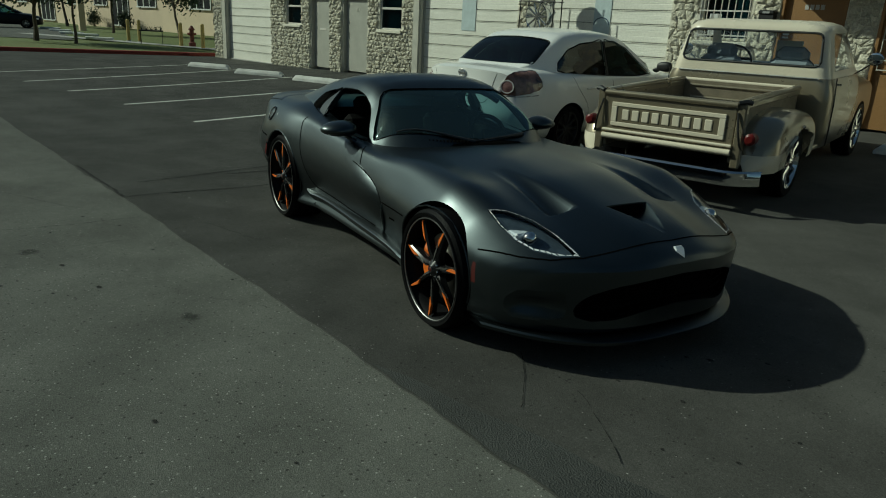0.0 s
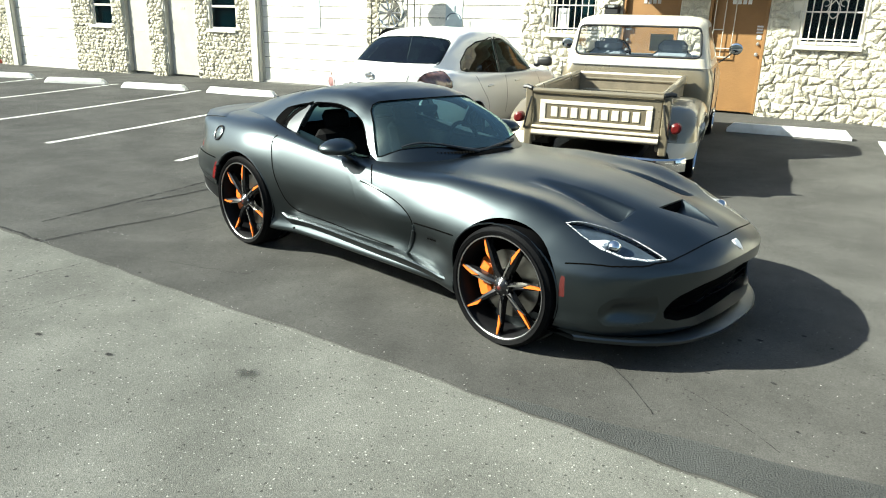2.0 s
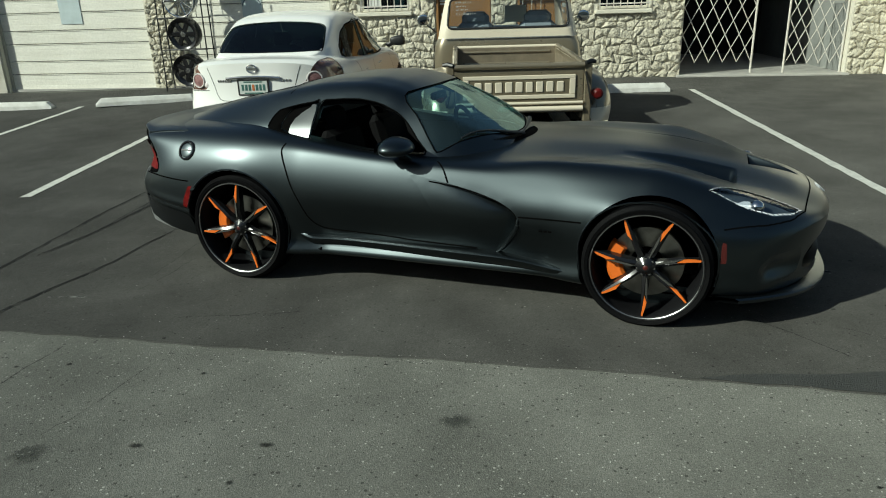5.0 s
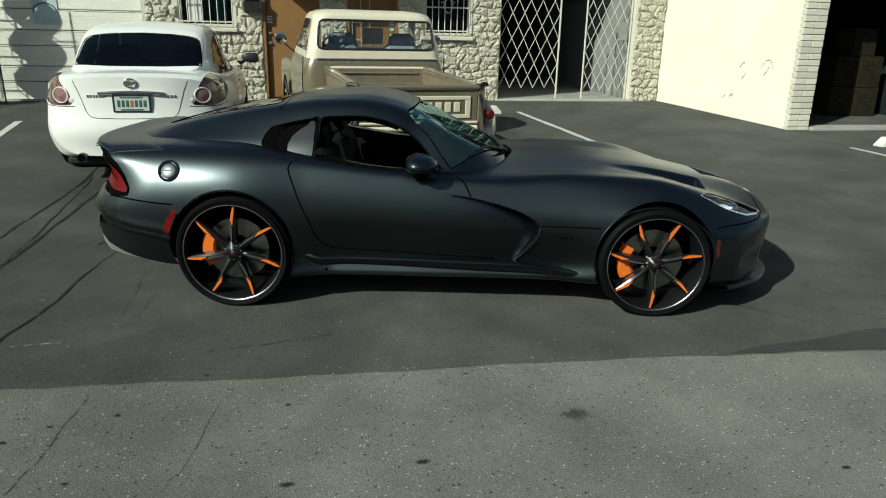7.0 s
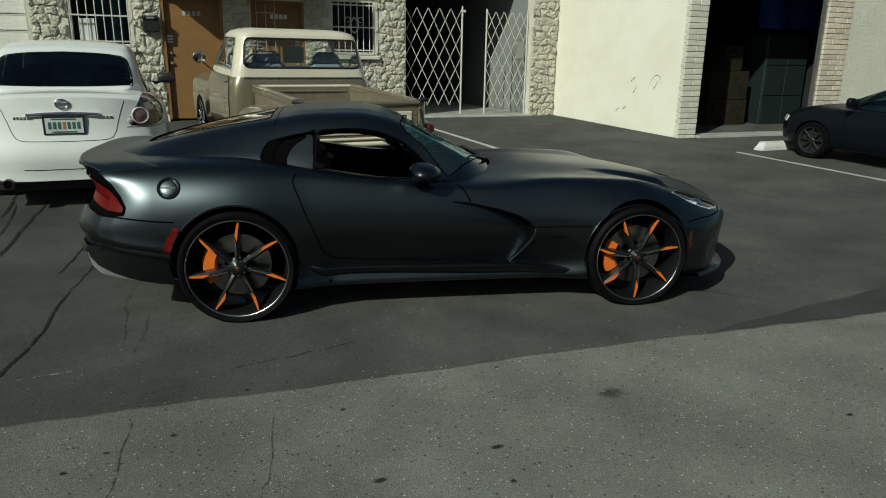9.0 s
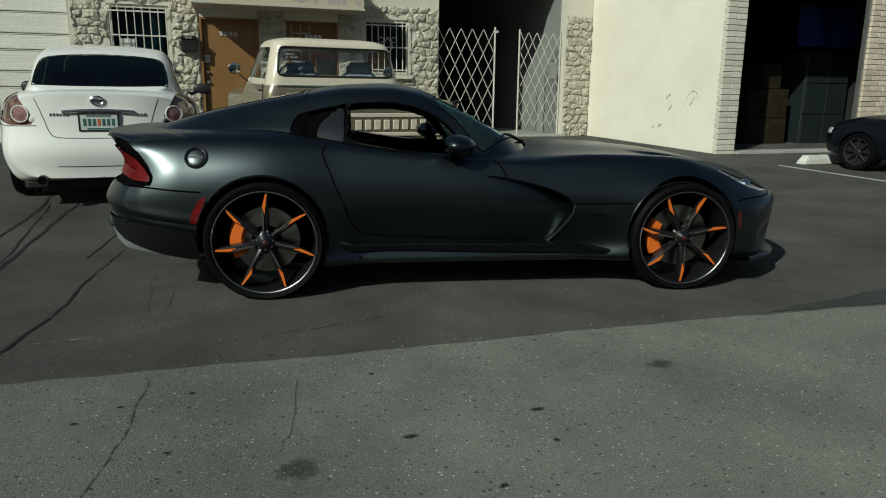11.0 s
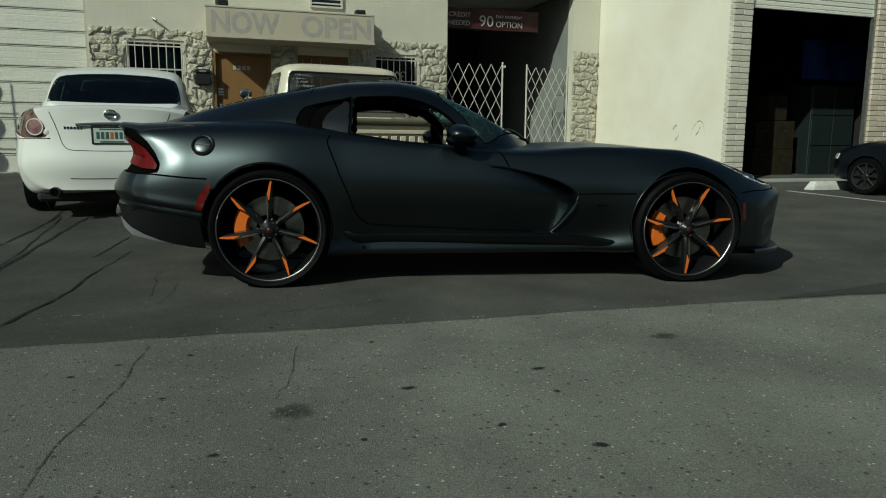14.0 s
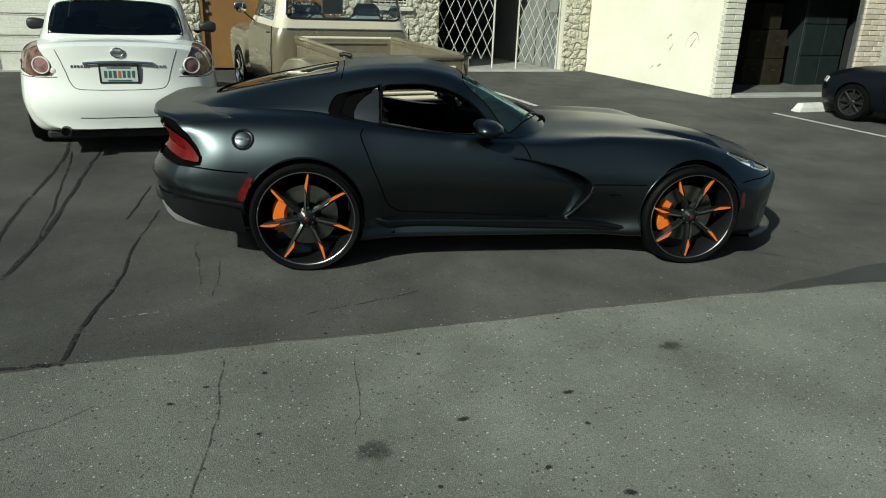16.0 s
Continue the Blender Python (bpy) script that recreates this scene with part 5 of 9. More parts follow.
for A, B in zip(rows, rows[1:]):
    for j in range(4):
        bm.faces.new((A[j], A[j + 1], B[j + 1], B[j]))
bmesh.ops.recalc_face_normals(bm, faces=bm.faces)
part("front_splitter", bm, "satin", CAR, "low front splitter lip", smooth=35)
for s in (-1, 1):
    bm = bmesh.new()
    bmesh.ops.create_uvsphere(bm, u_segments=28, v_segments=16, radius=1.0)
    for v in bm.verts:
        c = v.co
        c.x = c.x * (0.09 if c.x > 0 else 0.05)
        c.y *= 0.132
        c.z *= 0.077 * (1.0 - 0.12 * c.y / 0.132 * s)
        if c.z < 0:
            c.z *= 0.75
    mir = part("door_mirror", bm, "satin", CAR, "satin grey door mirror", smooth=True, m=Matrix.Translation((-0.17, s * 0.885, 0.888)) @ Matrix.Diagonal((1.4, 1.0, 0.82, 1.0)))
    bm = bmesh.new()
    tube(bm, [(0.0, -s * 0.03, -0.03), (0.02, -s * 0.08, -0.075), (0.03, -s * 0.11, -0.11)], [0.03, 0.026, 0.034], 10, flat=0.7)
    part("mirror_stalk", bm, "satin", mir, smooth=True)
    bm = bmesh.new()
    bmesh.ops.create_circle(bm, cap_ends=True, segments=24, radius=1.0, matrix=Matrix.Translation((-0.0505, 0, 0)) @ Matrix.Rotation(math.pi / 2, 4, "Y") @ Matrix.Diagonal((0.046, 0.098, 1, 1)))
    part("mirror_glass", bm, "chrome", mir)
bm = bmesh.new()
ys = [-0.58 + 0.04 * i for i in range(30)]
rows = []
for y in ys:
    xs0 = 0.36 - 0.36 * (abs(y) / 0.70) ** 2
    rows.append([])
    for dx, dz in ((-0.03, 0.012), (0.03, 0.020), (0.075, 0.012), (0.10, -0.01)):
        hit = skin.ray_cast(Vector((xs0 + dx, y, 1.5)), Vector((0, 0, -1)))[0]
        rows[-1].append(bm.verts.new((xs0 + dx, y, max((hit.z if hit else 0.83), 0.82) + dz)))
for A, B in zip(rows, rows[1:]):
    for j in range(3):
        bm.faces.new((A[j], A[j + 1], B[j + 1], B[j]))
bmesh.ops.recalc_face_normals(bm, faces=bm.faces)
part("cowl", bm, "gap", CAR, "black slatted cowl under the windscreen", smooth=35)
for i in range(12):
    y = -0.42 + 0.022 * i
    bm = bmesh.new()
    x0 = 0.36 - 0.36 * (abs(y) / 0.70) ** 2
    box(bm, x0 + 0.01, x0 + 0.07, y - 0.003, y + 0.003, 0.862, 0.876)
    part("cowl_slat", bm, "gap", CAR)
for y0, y1 in ((0.34, -0.16), (-0.12, -0.60)):
    bm = bmesh.new()
    pts = []
    for k in range(9):
        u = k / 8
        y = y0 + (y1 - y0) * u
        xx = 0.36 - 0.36 * (y / 0.7) ** 2 + 0.05 - 0.035 * math.sin(math.pi * u)
        hits = [tree.ray_cast(Vector((xx, y, 1.6)), Vector((0, 0, -1)))[0] for tree in (cabin_skin, skin)]
        pts.append((xx, y, max(h.z for h in hits if h) + 0.014))
    tube(bm, pts, [0.016, 0.014, 0.011, 0.009, 0.008, 0.007, 0.007, 0.006, 0.005], 8)
    part("wiper", bm, "trim_black", CAR, "black windscreen wiper", smooth=True)
bm = bmesh.new()
rows = []
for i in range(31):
    y = -0.79 + 1.58 * i / 30
    x0 = car_warp(-2.20, y, 0.97) + 0.03 * (abs(y) / 0.76) ** 4
    k = 1 - (abs(y) / 0.82) ** 3 - 0.6 * ease((abs(y) - 0.68) / 0.11)
    x0 += 0.045 * ease((abs(y) - 0.66) / 0.13)
    row = []
    for j, (dx, z) in enumerate(((0.34, 0.0), (0.30, 0.0), (0.24, 0.90 + 0.02 * k), (0.18, 0.908 + 0.024 * k), (0.12, 0.915 + 0.028 * k), (0.05, 0.922 + 0.031 * k), (0.0, 0.928 + 0.033 * k), (-0.012, 0.927 + 0.033 * k), (-0.016, 0.918 + 0.032 * k), (0.0, 0.89 + 0.02 * k), (0.04, 0.86), (0.11, 0.79))):
        hit = skin.ray_cast(Vector((x0 + dx, y, 1.4)), Vector((0, 0, -1)))[0]
        zs = hit.z if hit else 0.90
        if j < 8:
            z = max(z, zs + (-0.008, 0.003, 0.006, 0.007, 0.008, 0.008, 0.008, 0.006)[j])
        row.append(bm.verts.new((x0 + dx, y, z)))
    rows.append(row)
for A, B in zip(rows, rows[1:]):
    for j in range(11):
        bm.faces.new((A[j], A[j + 1], B[j + 1], B[j]))
bm.faces.new(rows[0])
bm.faces.new(rows[-1])
bmesh.ops.recalc_face_normals(bm, faces=bm.faces)
part("spoiler", bm, "satin", CAR, "ducktail boot spoiler", smooth=35)
LOW_CORNER = [(-2.20, 0.50, 0.48, 0.43, 0.392), (-2.165, 0.67, 0.48, 0.42, 0.378), (-2.115, 0.775, 0.475, 0.395, 0.345), (-2.06, 0.815, 0.465, 0.350, 0.304), (-1.98, 0.832, 0.455, 0.308, 0.284), (-1.89, 0.84, 0.445, 0.274, 0.263), (-1.80, 0.84, 0.435, 0.250, 0.246), (-1.715, 0.835, 0.42, 0.231, 0.229), (-1.64, 0.83, 0.40, 0.222, 0.220)]
# the rear bumper's lower corner: an undercut that leans in, its shade painted black, edged with a silver strip
for s in (-1, 1):
    rows = []
    for x, y, ztop, zband, zlow in LOW_CORNER:
        hit = skin.ray_cast(Vector((x, s * 2, ztop)), Vector((0, -s, 0)))[0] if abs(y) > 0.8 else None
        yt = abs(hit.y) + 0.003 if hit else abs(y)
        rows.append([(x, s * yt, ztop), (x + 0.004, s * (yt - 0.4 * (yt - abs(y))), (ztop + zband) / 2), (x + 0.008, s * abs(y), zband), (x + 0.012, s * (abs(y) - 0.006), zlow), (x + 0.03, s * (abs(y) - 0.05), zlow - 0.004)])
    for nm, mt, a, b, lab in (("lower_bumper", "undercut_black", 0, 2, "undercut of the rear bumper, black for its shade"), ("rear_valance", "valance", 2, 4, "silver lower edge of the rear bumper")):
        bm = bmesh.new()
        grid = [[bm.verts.new(p) for p in r[a:b + 1]] for r in rows]
        for A, B in zip(grid, grid[1:]):
            for k in range(b - a):
                bm.faces.new((A[k], A[k + 1], B[k + 1], B[k]))
        bmesh.ops.recalc_face_normals(bm, faces=bm.faces)
        part(nm, bm, mt, CAR, lab, smooth=True)
bm = bmesh.new()
pts = [(1.55 * a, 1.55 * b) for a, b in ((-0.019, 0.018), (0.019, 0.018), (0.021, 0.0), (0.0, -0.030), (-0.021, 0.0))]
nose_at, nose_n, _, _ = skin.find_nearest(Vector((2.13, 0.0, 0.59)))
rot = nose_n.to_track_quat("Z", "Y").to_matrix().to_4x4()
low = [bm.verts.new((a, b, 0.0)) for a, b in pts]
top = [bm.verts.new((a * 0.8, b * 0.8, 0.007)) for a, b in pts]
bm.faces.new(top)
for j in range(5):
    bm.faces.new((top[j], top[j - 1], low[j - 1], low[j]))
bmesh.ops.recalc_face_normals(bm, faces=bm.faces)
# matt white stands for the chrome's bright reflection
part("nose_badge", bm, "led", CAR, "small chrome shield badge, white for its reflection", m=Matrix.Translation(nose_at) @ rot)
for s in (-1, 1):
    q, n, _, _ = skin.find_nearest(Vector((0.72, s * 0.95, 0.475)))
    for k in range(3):
        bm = bmesh.new()
        box(bm, 0.685 + 0.026 * k, 0.703 + 0.026 * k, q.y - 0.002, q.y + 0.002, 0.470, 0.479)
        part("fender_mark", bm, "gap", CAR)
# black sheet that paints the shade inside the hood scoop's opening
bm = bmesh.new()
sheet(bm, lambda u, v: (1.742, u, 0.672 + 0.062 * v - 0.01 * abs(u)), [-0.12 + 0.024 * i for i in range(11)], [0, 0.5, 1])
part("hood_scoop", bm, "gap", CAR, "black sheet for the shade in the hood scoop's opening")
# cockpit
def seat(y):
    bm = bmesh.new()
    box(bm, -0.62, -0.15, y - 0.22, y + 0.22, 0.32, 0.48, 0.04)
    st = part("seat", bm, "leather", CAR, "black leather bucket seat", smooth=30)
    bm = bmesh.new()
    box(bm, -0.10, 0.02, -0.22, 0.22, 0.0, 0.52, 0.045)
    box(bm, -0.09, 0.0, -0.12, 0.12, 0.50, 0.66, 0.035)
    part("seat_back", bm, "leather", st, smooth=30, m=Matrix.Translation((-0.62, y, 0.42)) @ Matrix.Rotation(radians(-16), 4, "Y"))


seat(-0.36), seat(0.36)
bm = bmesh.new()
sheet(bm, lambda u, y: (0.30 - 0.36 * u - 0.15 * (abs(y) / 0.6) ** 2, y, 0.80 + 0.02 * math.sin(math.pi * u) - 0.22 * max(0, u - 0.75) * 4), [i / 10 for i in range(11)], [-0.66 + 0.06 * i for i in range(23)])
part("dashboard", bm, "leather", CAR, smooth=True)
bm = bmesh.new()
tube(bm, [(0, 0.17 * math.cos(a), 0.17 * math.sin(a)) for a in [2 * math.pi * i / 28 for i in range(28)]], 0.016, 8, closed=True)
box(bm, -0.01, 0.02, -0.15, 0.15, -0.02, 0.03)
box(bm, -0.015, 0.03, -0.06, 0.06, -0.06, 0.06, 0.015)
part("steering_wheel", bm, "leather", CAR, smooth=30, m=Matrix.Translation((-0.14, 0.36, 0.80)) @ Matrix.Rotation(radians(-22), 4, "Y"))
bm = bmesh.new()
box(bm, -1.05, 0.32, -0.70, 0.70, 0.22, 0.26)
box(bm, -1.06, -1.0, -0.66, 0.66, 0.26, 0.92)
box(bm, -1.0, 0.2, -0.735, -0.70, 0.26, 0.80)
box(bm, -1.0, 0.2, 0.70, 0.735, 0.26, 0.80)
part("cockpit_lining", bm, "leather", CAR)
bm = bmesh.new()
box(bm, -0.24, -0.20, -0.11, 0.11, 1.06, 1.11, 0.012)
part("rear_view_mirror", bm, "trim_black", CAR)

# ---- saloon cars (their own frame: x ahead, wheels at x = +-1.388) ----
M["white_paint"] = material("pearl_white_paint", (0.82, 0.82, 0.79), 0.22, vary=0.04, scale=2, tint=(0.76, 0.75, 0.70), coat=0.5)
M["black_paint"] = material("black_blue_paint", (0.004, 0.006, 0.010), 0.35, vary=0.1, scale=3, spec=0.2)
M["plate"] = material("number_plate", (0.62, 0.66, 0.62), 0.4, vary=0.1, scale=10)
M["plate_ink"] = material("plate_ink", (0.05, 0.14, 0.12), 0.5)
M["plate_orange"] = material("plate_orange", (0.55, 0.16, 0.05), 0.5)
M["lamp_amber"] = material("smoked_amber_lens", (0.27, 0.14, 0.105), 0.15, vary=0.5, scale=9, coat=0.6)
M["lamp_white"] = material("white_lamp_ring", (0.75, 0.70, 0.68), 0.15, coat=0.5)
M["lamp_pink"] = material("faded_red_lens", (0.36, 0.20, 0.195), 0.25, vary=0.3, scale=30, coat=0.2)
M["cloth"] = material("grey_cloth", (0.10, 0.11, 0.12), 0.9, vary=0.1, scale=20, bump=0.2)
SW = 1.388
Sx = {
    "zb": [(-2.42, 0.30), (-2.2, 0.24), (-SW, 0.22), (SW, 0.22), (2.0, 0.22), (2.3, 0.26), (2.38, 0.34)],
    "yb": [(-2.42, 0.62), (-2.3, 0.74), (-SW, 0.82), (0, 0.80), (SW, 0.82), (2.1, 0.76), (2.3, 0.62), (2.38, 0.45)],
    "y2": [(-2.42, 0.75), (-2.3, 0.82), (-2.0, 0.865), (-SW, 0.90), (0, 0.875), (SW, 0.885), (2.1, 0.84), (2.3, 0.72), (2.38, 0.52)],
    "z2": [(-2.42, 0.46), (-SW, 0.45), (SW, 0.45), (2.38, 0.44)],
    "y3": [(-2.42, 0.75), (-2.3, 0.82), (-2.0, 0.872), (-SW, 0.91), (0, 0.89), (SW, 0.89), (2.1, 0.83), (2.3, 0.70), (2.38, 0.5)],
    "z3": [(-2.42, 0.66), (-SW, 0.70), (SW, 0.64), (2.38, 0.54)],
    "y4": [(-2.42, 0.69), (-2.3, 0.77), (-2.0, 0.83), (-SW, 0.87), (0, 0.85), (SW, 0.83), (2.1, 0.76), (2.3, 0.62), (2.38, 0.45)],
    "z4": [(-2.42, 0.94), (-2.2, 0.96), (-SW, 0.95), (0, 0.90), (SW, 0.84), (2.1, 0.72), (2.38, 0.60)],
    "y5": [(-2.42, 0.62), (-2.3, 0.69), (-SW, 0.76), (0, 0.78), (SW, 0.72), (2.1, 0.62), (2.3, 0.5), (2.38, 0.36)],
    "z5": [(-2.42, 1.045), (-2.3, 1.07), (-1.9, 1.08), (-SW, 1.04), (0, 0.95), (SW, 0.91), (2.1, 0.78), (2.3, 0.69), (2.38, 0.64)],
    "z6": [(-2.42, 1.085), (-2.3, 1.115), (-1.9, 1.12), (-SW, 1.06), (0, 0.95), (SW, 0.95), (2.1, 0.81), (2.3, 0.71), (2.38, 0.65)],
}
Sf = {k: curve_at(v) for k, v in Sx.items()}
SGy = curve_at([(-2.0, 0.50), (-1.85, 0.64), (-1.5, 0.735), (-1.0, 0.775), (0, 0.785), (0.7, 0.77), (1.0, 0.66), (1.15, 0.50), (1.25, 0.2)])
SGz = curve_at([(-2.0, 1.085), (-1.85, 1.08), (-1.5, 1.03), (-1.0, 0.97), (0, 0.92), (0.7, 0.91), (1.0, 0.92), (1.25, 0.95)])
SGr = curve_at([(-2.0, 1.10), (-1.85, 1.18), (-1.5, 1.415), (-1.2, 1.55), (-0.8, 1.59), (-0.3, 1.575), (0.1, 1.51), (0.5, 1.33), (0.9, 1.14), (1.25, 0.955)])
SGe = curve_at([(-2.0, 0.42), (-1.85, 0.55), (-1.5, 0.575), (-1.2, 0.58), (-0.3, 0.60), (0.2, 0.59), (0.6, 0.585), (0.9, 0.56), (1.1, 0.42), (1.25, 0.15)])


def s_section(x):
    g = {k: f(x) for k, f in Sf.items()}
    return [(0.0, g["zb"] + 0.03), (g["yb"] - 0.2, g["zb"]), (g["yb"], g["zb"] + 0.03), (g["y2"], g["z2"]), (g["y3"], g["z3"]), (g["y4"], g["z4"]), (g["y5"], g["z5"]), (g["y5"] * 0.6, g["z6"]), (0.0, g["z6"] + 0.012)]


def s_cabin(x):
    yb, zb, zr, ye = SGy(x), SGz(x), SGr(x), SGe(x)
    h = max(0.004, zr - zb)
    return [(yb + 0.01, zb - 0.06), (yb, zb), (yb - 0.45 * (yb - ye), zb + 0.45 * h), (ye + 0.01, zb + 0.86 * h), (ye * 0.7, zb + 0.965 * h), (0.0, zr)]


def s_warp(x, y, z=0.5):
    k = abs(y) / 0.89
    if x > 1.2:
        return x - 0.42 * ((x - 1.2) / 1.18) ** 1.8 * k ** 2.4
    if x < -1.6:
        return x + (0.27 * k ** 3 - 0.05 * math.exp(-((z - 0.55) / 0.16) ** 2)) * ((-1.6 - x) / 0.82) ** 1.4
    return x


def plain_wheel(parent, m, R, rim, mat, spokes, label):
    bm = bmesh.new()
    lathe(bm, [(rim, -0.10), (R - 0.02, -0.105), (R, -0.07), (R, 0.09), (R - 0.02, 0.10), (rim, 0.10)], 40)
    ty = part("tyre", bm, "rubber", parent, "black tyre", smooth=30, m=m)
    bm = bmesh.new()
    lathe(bm, [(rim + 0.004, -0.10), (rim - 0.015, -0.095), (rim - 0.03, -0.03), (0.12, -0.02), (0.0, -0.02)], 40)
    part("rim", bm, mat if spokes == 0 else "trim_black", ty, label, smooth=30)
    for i in range(spokes):
        a = 2 * math.pi * i / spokes
        bm = bmesh.new()
        box(bm, 0.03, rim - 0.01, -0.085, -0.06, -0.018, 0.018, 0.006)
        part("spoke", bm, mat, ty, m=Matrix.Rotation(-a, 4, "Y"))
    bm = bmesh.new()
    lathe(bm, [(0.0, -0.095), (0.04, -0.092), (0.06, -0.075), (0.065, -0.03)], 20)
    part("hub_cap", bm, mat if mat != "rubber" else "black_metal", ty, smooth=30)
    return ty


def saloon(m, paint, label, name="saloon_car", rear=True, wheel="black_metal", spokes=10):
    car = thing(name, label, "car", m)
    bb = shell(spaced(-2.42, -2.2, 0.022) + spaced(-2.2, 2.2, 0.04) + spaced(2.2, 2.38, 0.02) + [2.38], s_section, 5, s_warp)
    tree = BVHTree.FromBMesh(bb)
    for side in (RIGHT, LEFT):
        for cx in (-SW, SW):
            cut(bb, arc_poly(cx, 0.33, 0.35, 36), "y", lambda c, sd=side: sd(c) and abs(c.y) > 0.5 and c.z < 0.8, keep=False)
    lamps = []
    for s in (-1, 1):
        poly = [(s * y, z) for y, z in ((0.50, 0.815), (0.60, 0.80), (0.74, 0.80), (0.83, 0.83), (0.86, 0.95), (0.78, 1.05), (0.70, 1.10), (0.655, 1.09), (0.57, 0.93))]
        lamps.append(cut(bb, poly, "x", lambda c: c.x < -1.95))
        lamps.append(cut(bb, [(-2.32, 0.82), (-2.24, 0.84), (-2.16, 0.885), (-2.11, 0.945), (-2.17, 0.985), (-2.32, 1.02)], "y", lambda c, q=s: c.y * q > 0.6 and c.x < -1.95))
    part("body", bb, paint, car, smooth=40)
    cb = shell(spaced(-2.0, 1.25, 0.03) + [1.25], s_cabin, 7, cap=False)
    ct = BVHTree.FromBMesh(cb)
    rear_door = [(-0.42, 0.955), (-0.9, 0.985), (-1.26, 1.02), (-1.47, 1.075), (-1.43, 1.17), (-1.2, 1.325), (-0.92, 1.40), (-0.42, 1.435)]
    front_door = [(-0.36, 0.955), (-0.36, 1.435), (-0.1, 1.42), (0.2, 1.325), (0.5, 1.15), (0.78, 0.99), (0.82, 0.955), (0.4, 0.945)]
    screen = [(1.13, 0.0), (1.07, 0.3), (0.92, 0.55), (0.80, 0.66), (0.72, 0.655), (0.3, 0.56), (0.13, 0.50), (0.15, 0.0)]
    screen += [(x, -y) for x, y in screen[-2:0:-1]]
    back = [(-1.39, 0.0), (-1.395, 0.3), (-1.41, 0.49), (-1.44, 0.545), (-1.5, 0.565), (-1.78, 0.595), (-1.85, 0.565), (-1.885, 0.3), (-1.89, 0.0)]
    back += [(x, -y) for x, y in back[-2:0:-1]]
    panes = []
    for side in (RIGHT, LEFT):
        panes += [("side_window", cut(cb, rear_door, "y", side)), ("side_window", cut(cb, front_door, "y", side))]
    posts = [cut(cb, [(-0.417, 0.957), (-0.417, 1.433), (-0.363, 1.433), (-0.363, 0.957)], "y", side) for side in (RIGHT, LEFT)]
    panes += [("windscreen", cut(cb, screen, "z")), ("rear_window", cut(cb, back, "z"))]
    part("roof", cb, paint, car, smooth=40)
    for nm, pb in panes:
        for v in pb.verts:
            v.co += Vector((0, -v.co.y * 0.012, -0.006))
        part(nm, pb, "tint_glass" if rear else "car_glass", car, "dark tinted glass", smooth=True)
    for pb in posts:
        part("door_post", pb, "trim_black", car, "black post between the side windows", smooth=True)
    for poly in (rear_door, front_door):
        ringp = []
        for (x0, z0), (x1, z1) in zip(poly, poly[1:] + poly[:1]):
            for q in (0, 0.5):
                hit = ct.ray_cast(Vector((x0 + (x1 - x0) * q, -2, z0 + (z1 - z0) * q)), Vector((0, 1, 0)))[0]
                if hit:
                    ringp.append(tuple(hit))
        seam("window_seal", ringp + ringp[:1], 0.016, car, tree=ct, thick=0.002)
    ringp = [tuple(ct.ray_cast(Vector((x, y, 3)), Vector((0, 0, -1)))[0] or (x, y, 1.2)) for x, y in back]
    seam("window_seal", ringp + ringp[:1], 0.014, car, tree=ct, mirror=False)
    # seams of doors and boot
    seam("door_seam", [(-1.30, -0.85, 1.0), (-1.22, -0.88, 0.85), (-1.02, -0.88, 0.62), (-0.98, -0.88, 0.40)], 0.008, car, tree=tree)
    seam("door_seam", [(-0.39, -0.85, 0.93), (-0.39, -0.9, 0.7), (-0.39, -0.88, 0.40)], 0.008, car, tree=tree)
    seam("door_seam", [(0.80, -0.85, 0.93), (0.86, -0.9, 0.7), (0.82, -0.88, 0.40)], 0.008, car, tree=tree)
    for x in (-0.95, 0.0):
        for s in (-1, 1):
            bm = bmesh.new()
            q = tree.find_nearest(Vector((x, s * 0.9, 0.84)))[0]
            box(bm, x - 0.09, x + 0.09, q.y - 0.018, q.y + 0.018, 0.825, 0.85, 0.008)
            part("door_handle", bm, paint, car)
    for s in (-1, 1):
        bm = bmesh.new()
        bmesh.ops.create_uvsphere(bm, u_segments=24, v_segments=16, radius=1.0)
        for v in bm.verts:
            v.co = Vector([0.5 * math.copysign(abs(c) ** 0.72, c) for c in v.co])
            v.co.z *= 0.82 + 0.3 * (0.5 + v.co.y * s)
        mi = part("door_mirror", bm, "trim_black" if rear else paint, car, smooth=True, m=Matrix.Translation((0.70, s * 1.0, 1.075)) @ Matrix.Diagonal((0.11, 0.22, 0.145, 1)))
        bm = bmesh.new()
        tube(bm, [(0.0, -s * 0.35, -0.25), (0.25, -s * 0.65, -0.45)], [0.18, 0.24], 8)
        part("mirror_arm", bm, "trim_black", mi, smooth=True)
        for cx in (-SW, SW):
            mm = Matrix.Translation((cx, s * 0.785, 0.325))
            plain_wheel(car, mm if s < 0 else mm @ Matrix.Rotation(math.pi, 4, "Z"), 0.325, 0.235, wheel, spokes, "dark alloy wheel rim")
            bm = bmesh.new()
            lathe(bm, [(0.0, s * 0.4), (0.355, s * 0.4), (0.355, s * 0.80)], 32)
            for v in bm.verts:
                v.co.z = max(v.co.z, -0.11)
            part("arch_liner", bm, "trim_black", car, m=Matrix.Translation((cx, 0, 0.33)))
    for i, pb in enumerate(lamps):
        for v in pb.verts:
            v.co += Vector((0.008, -math.copysign(0.006, v.co.y), 0))
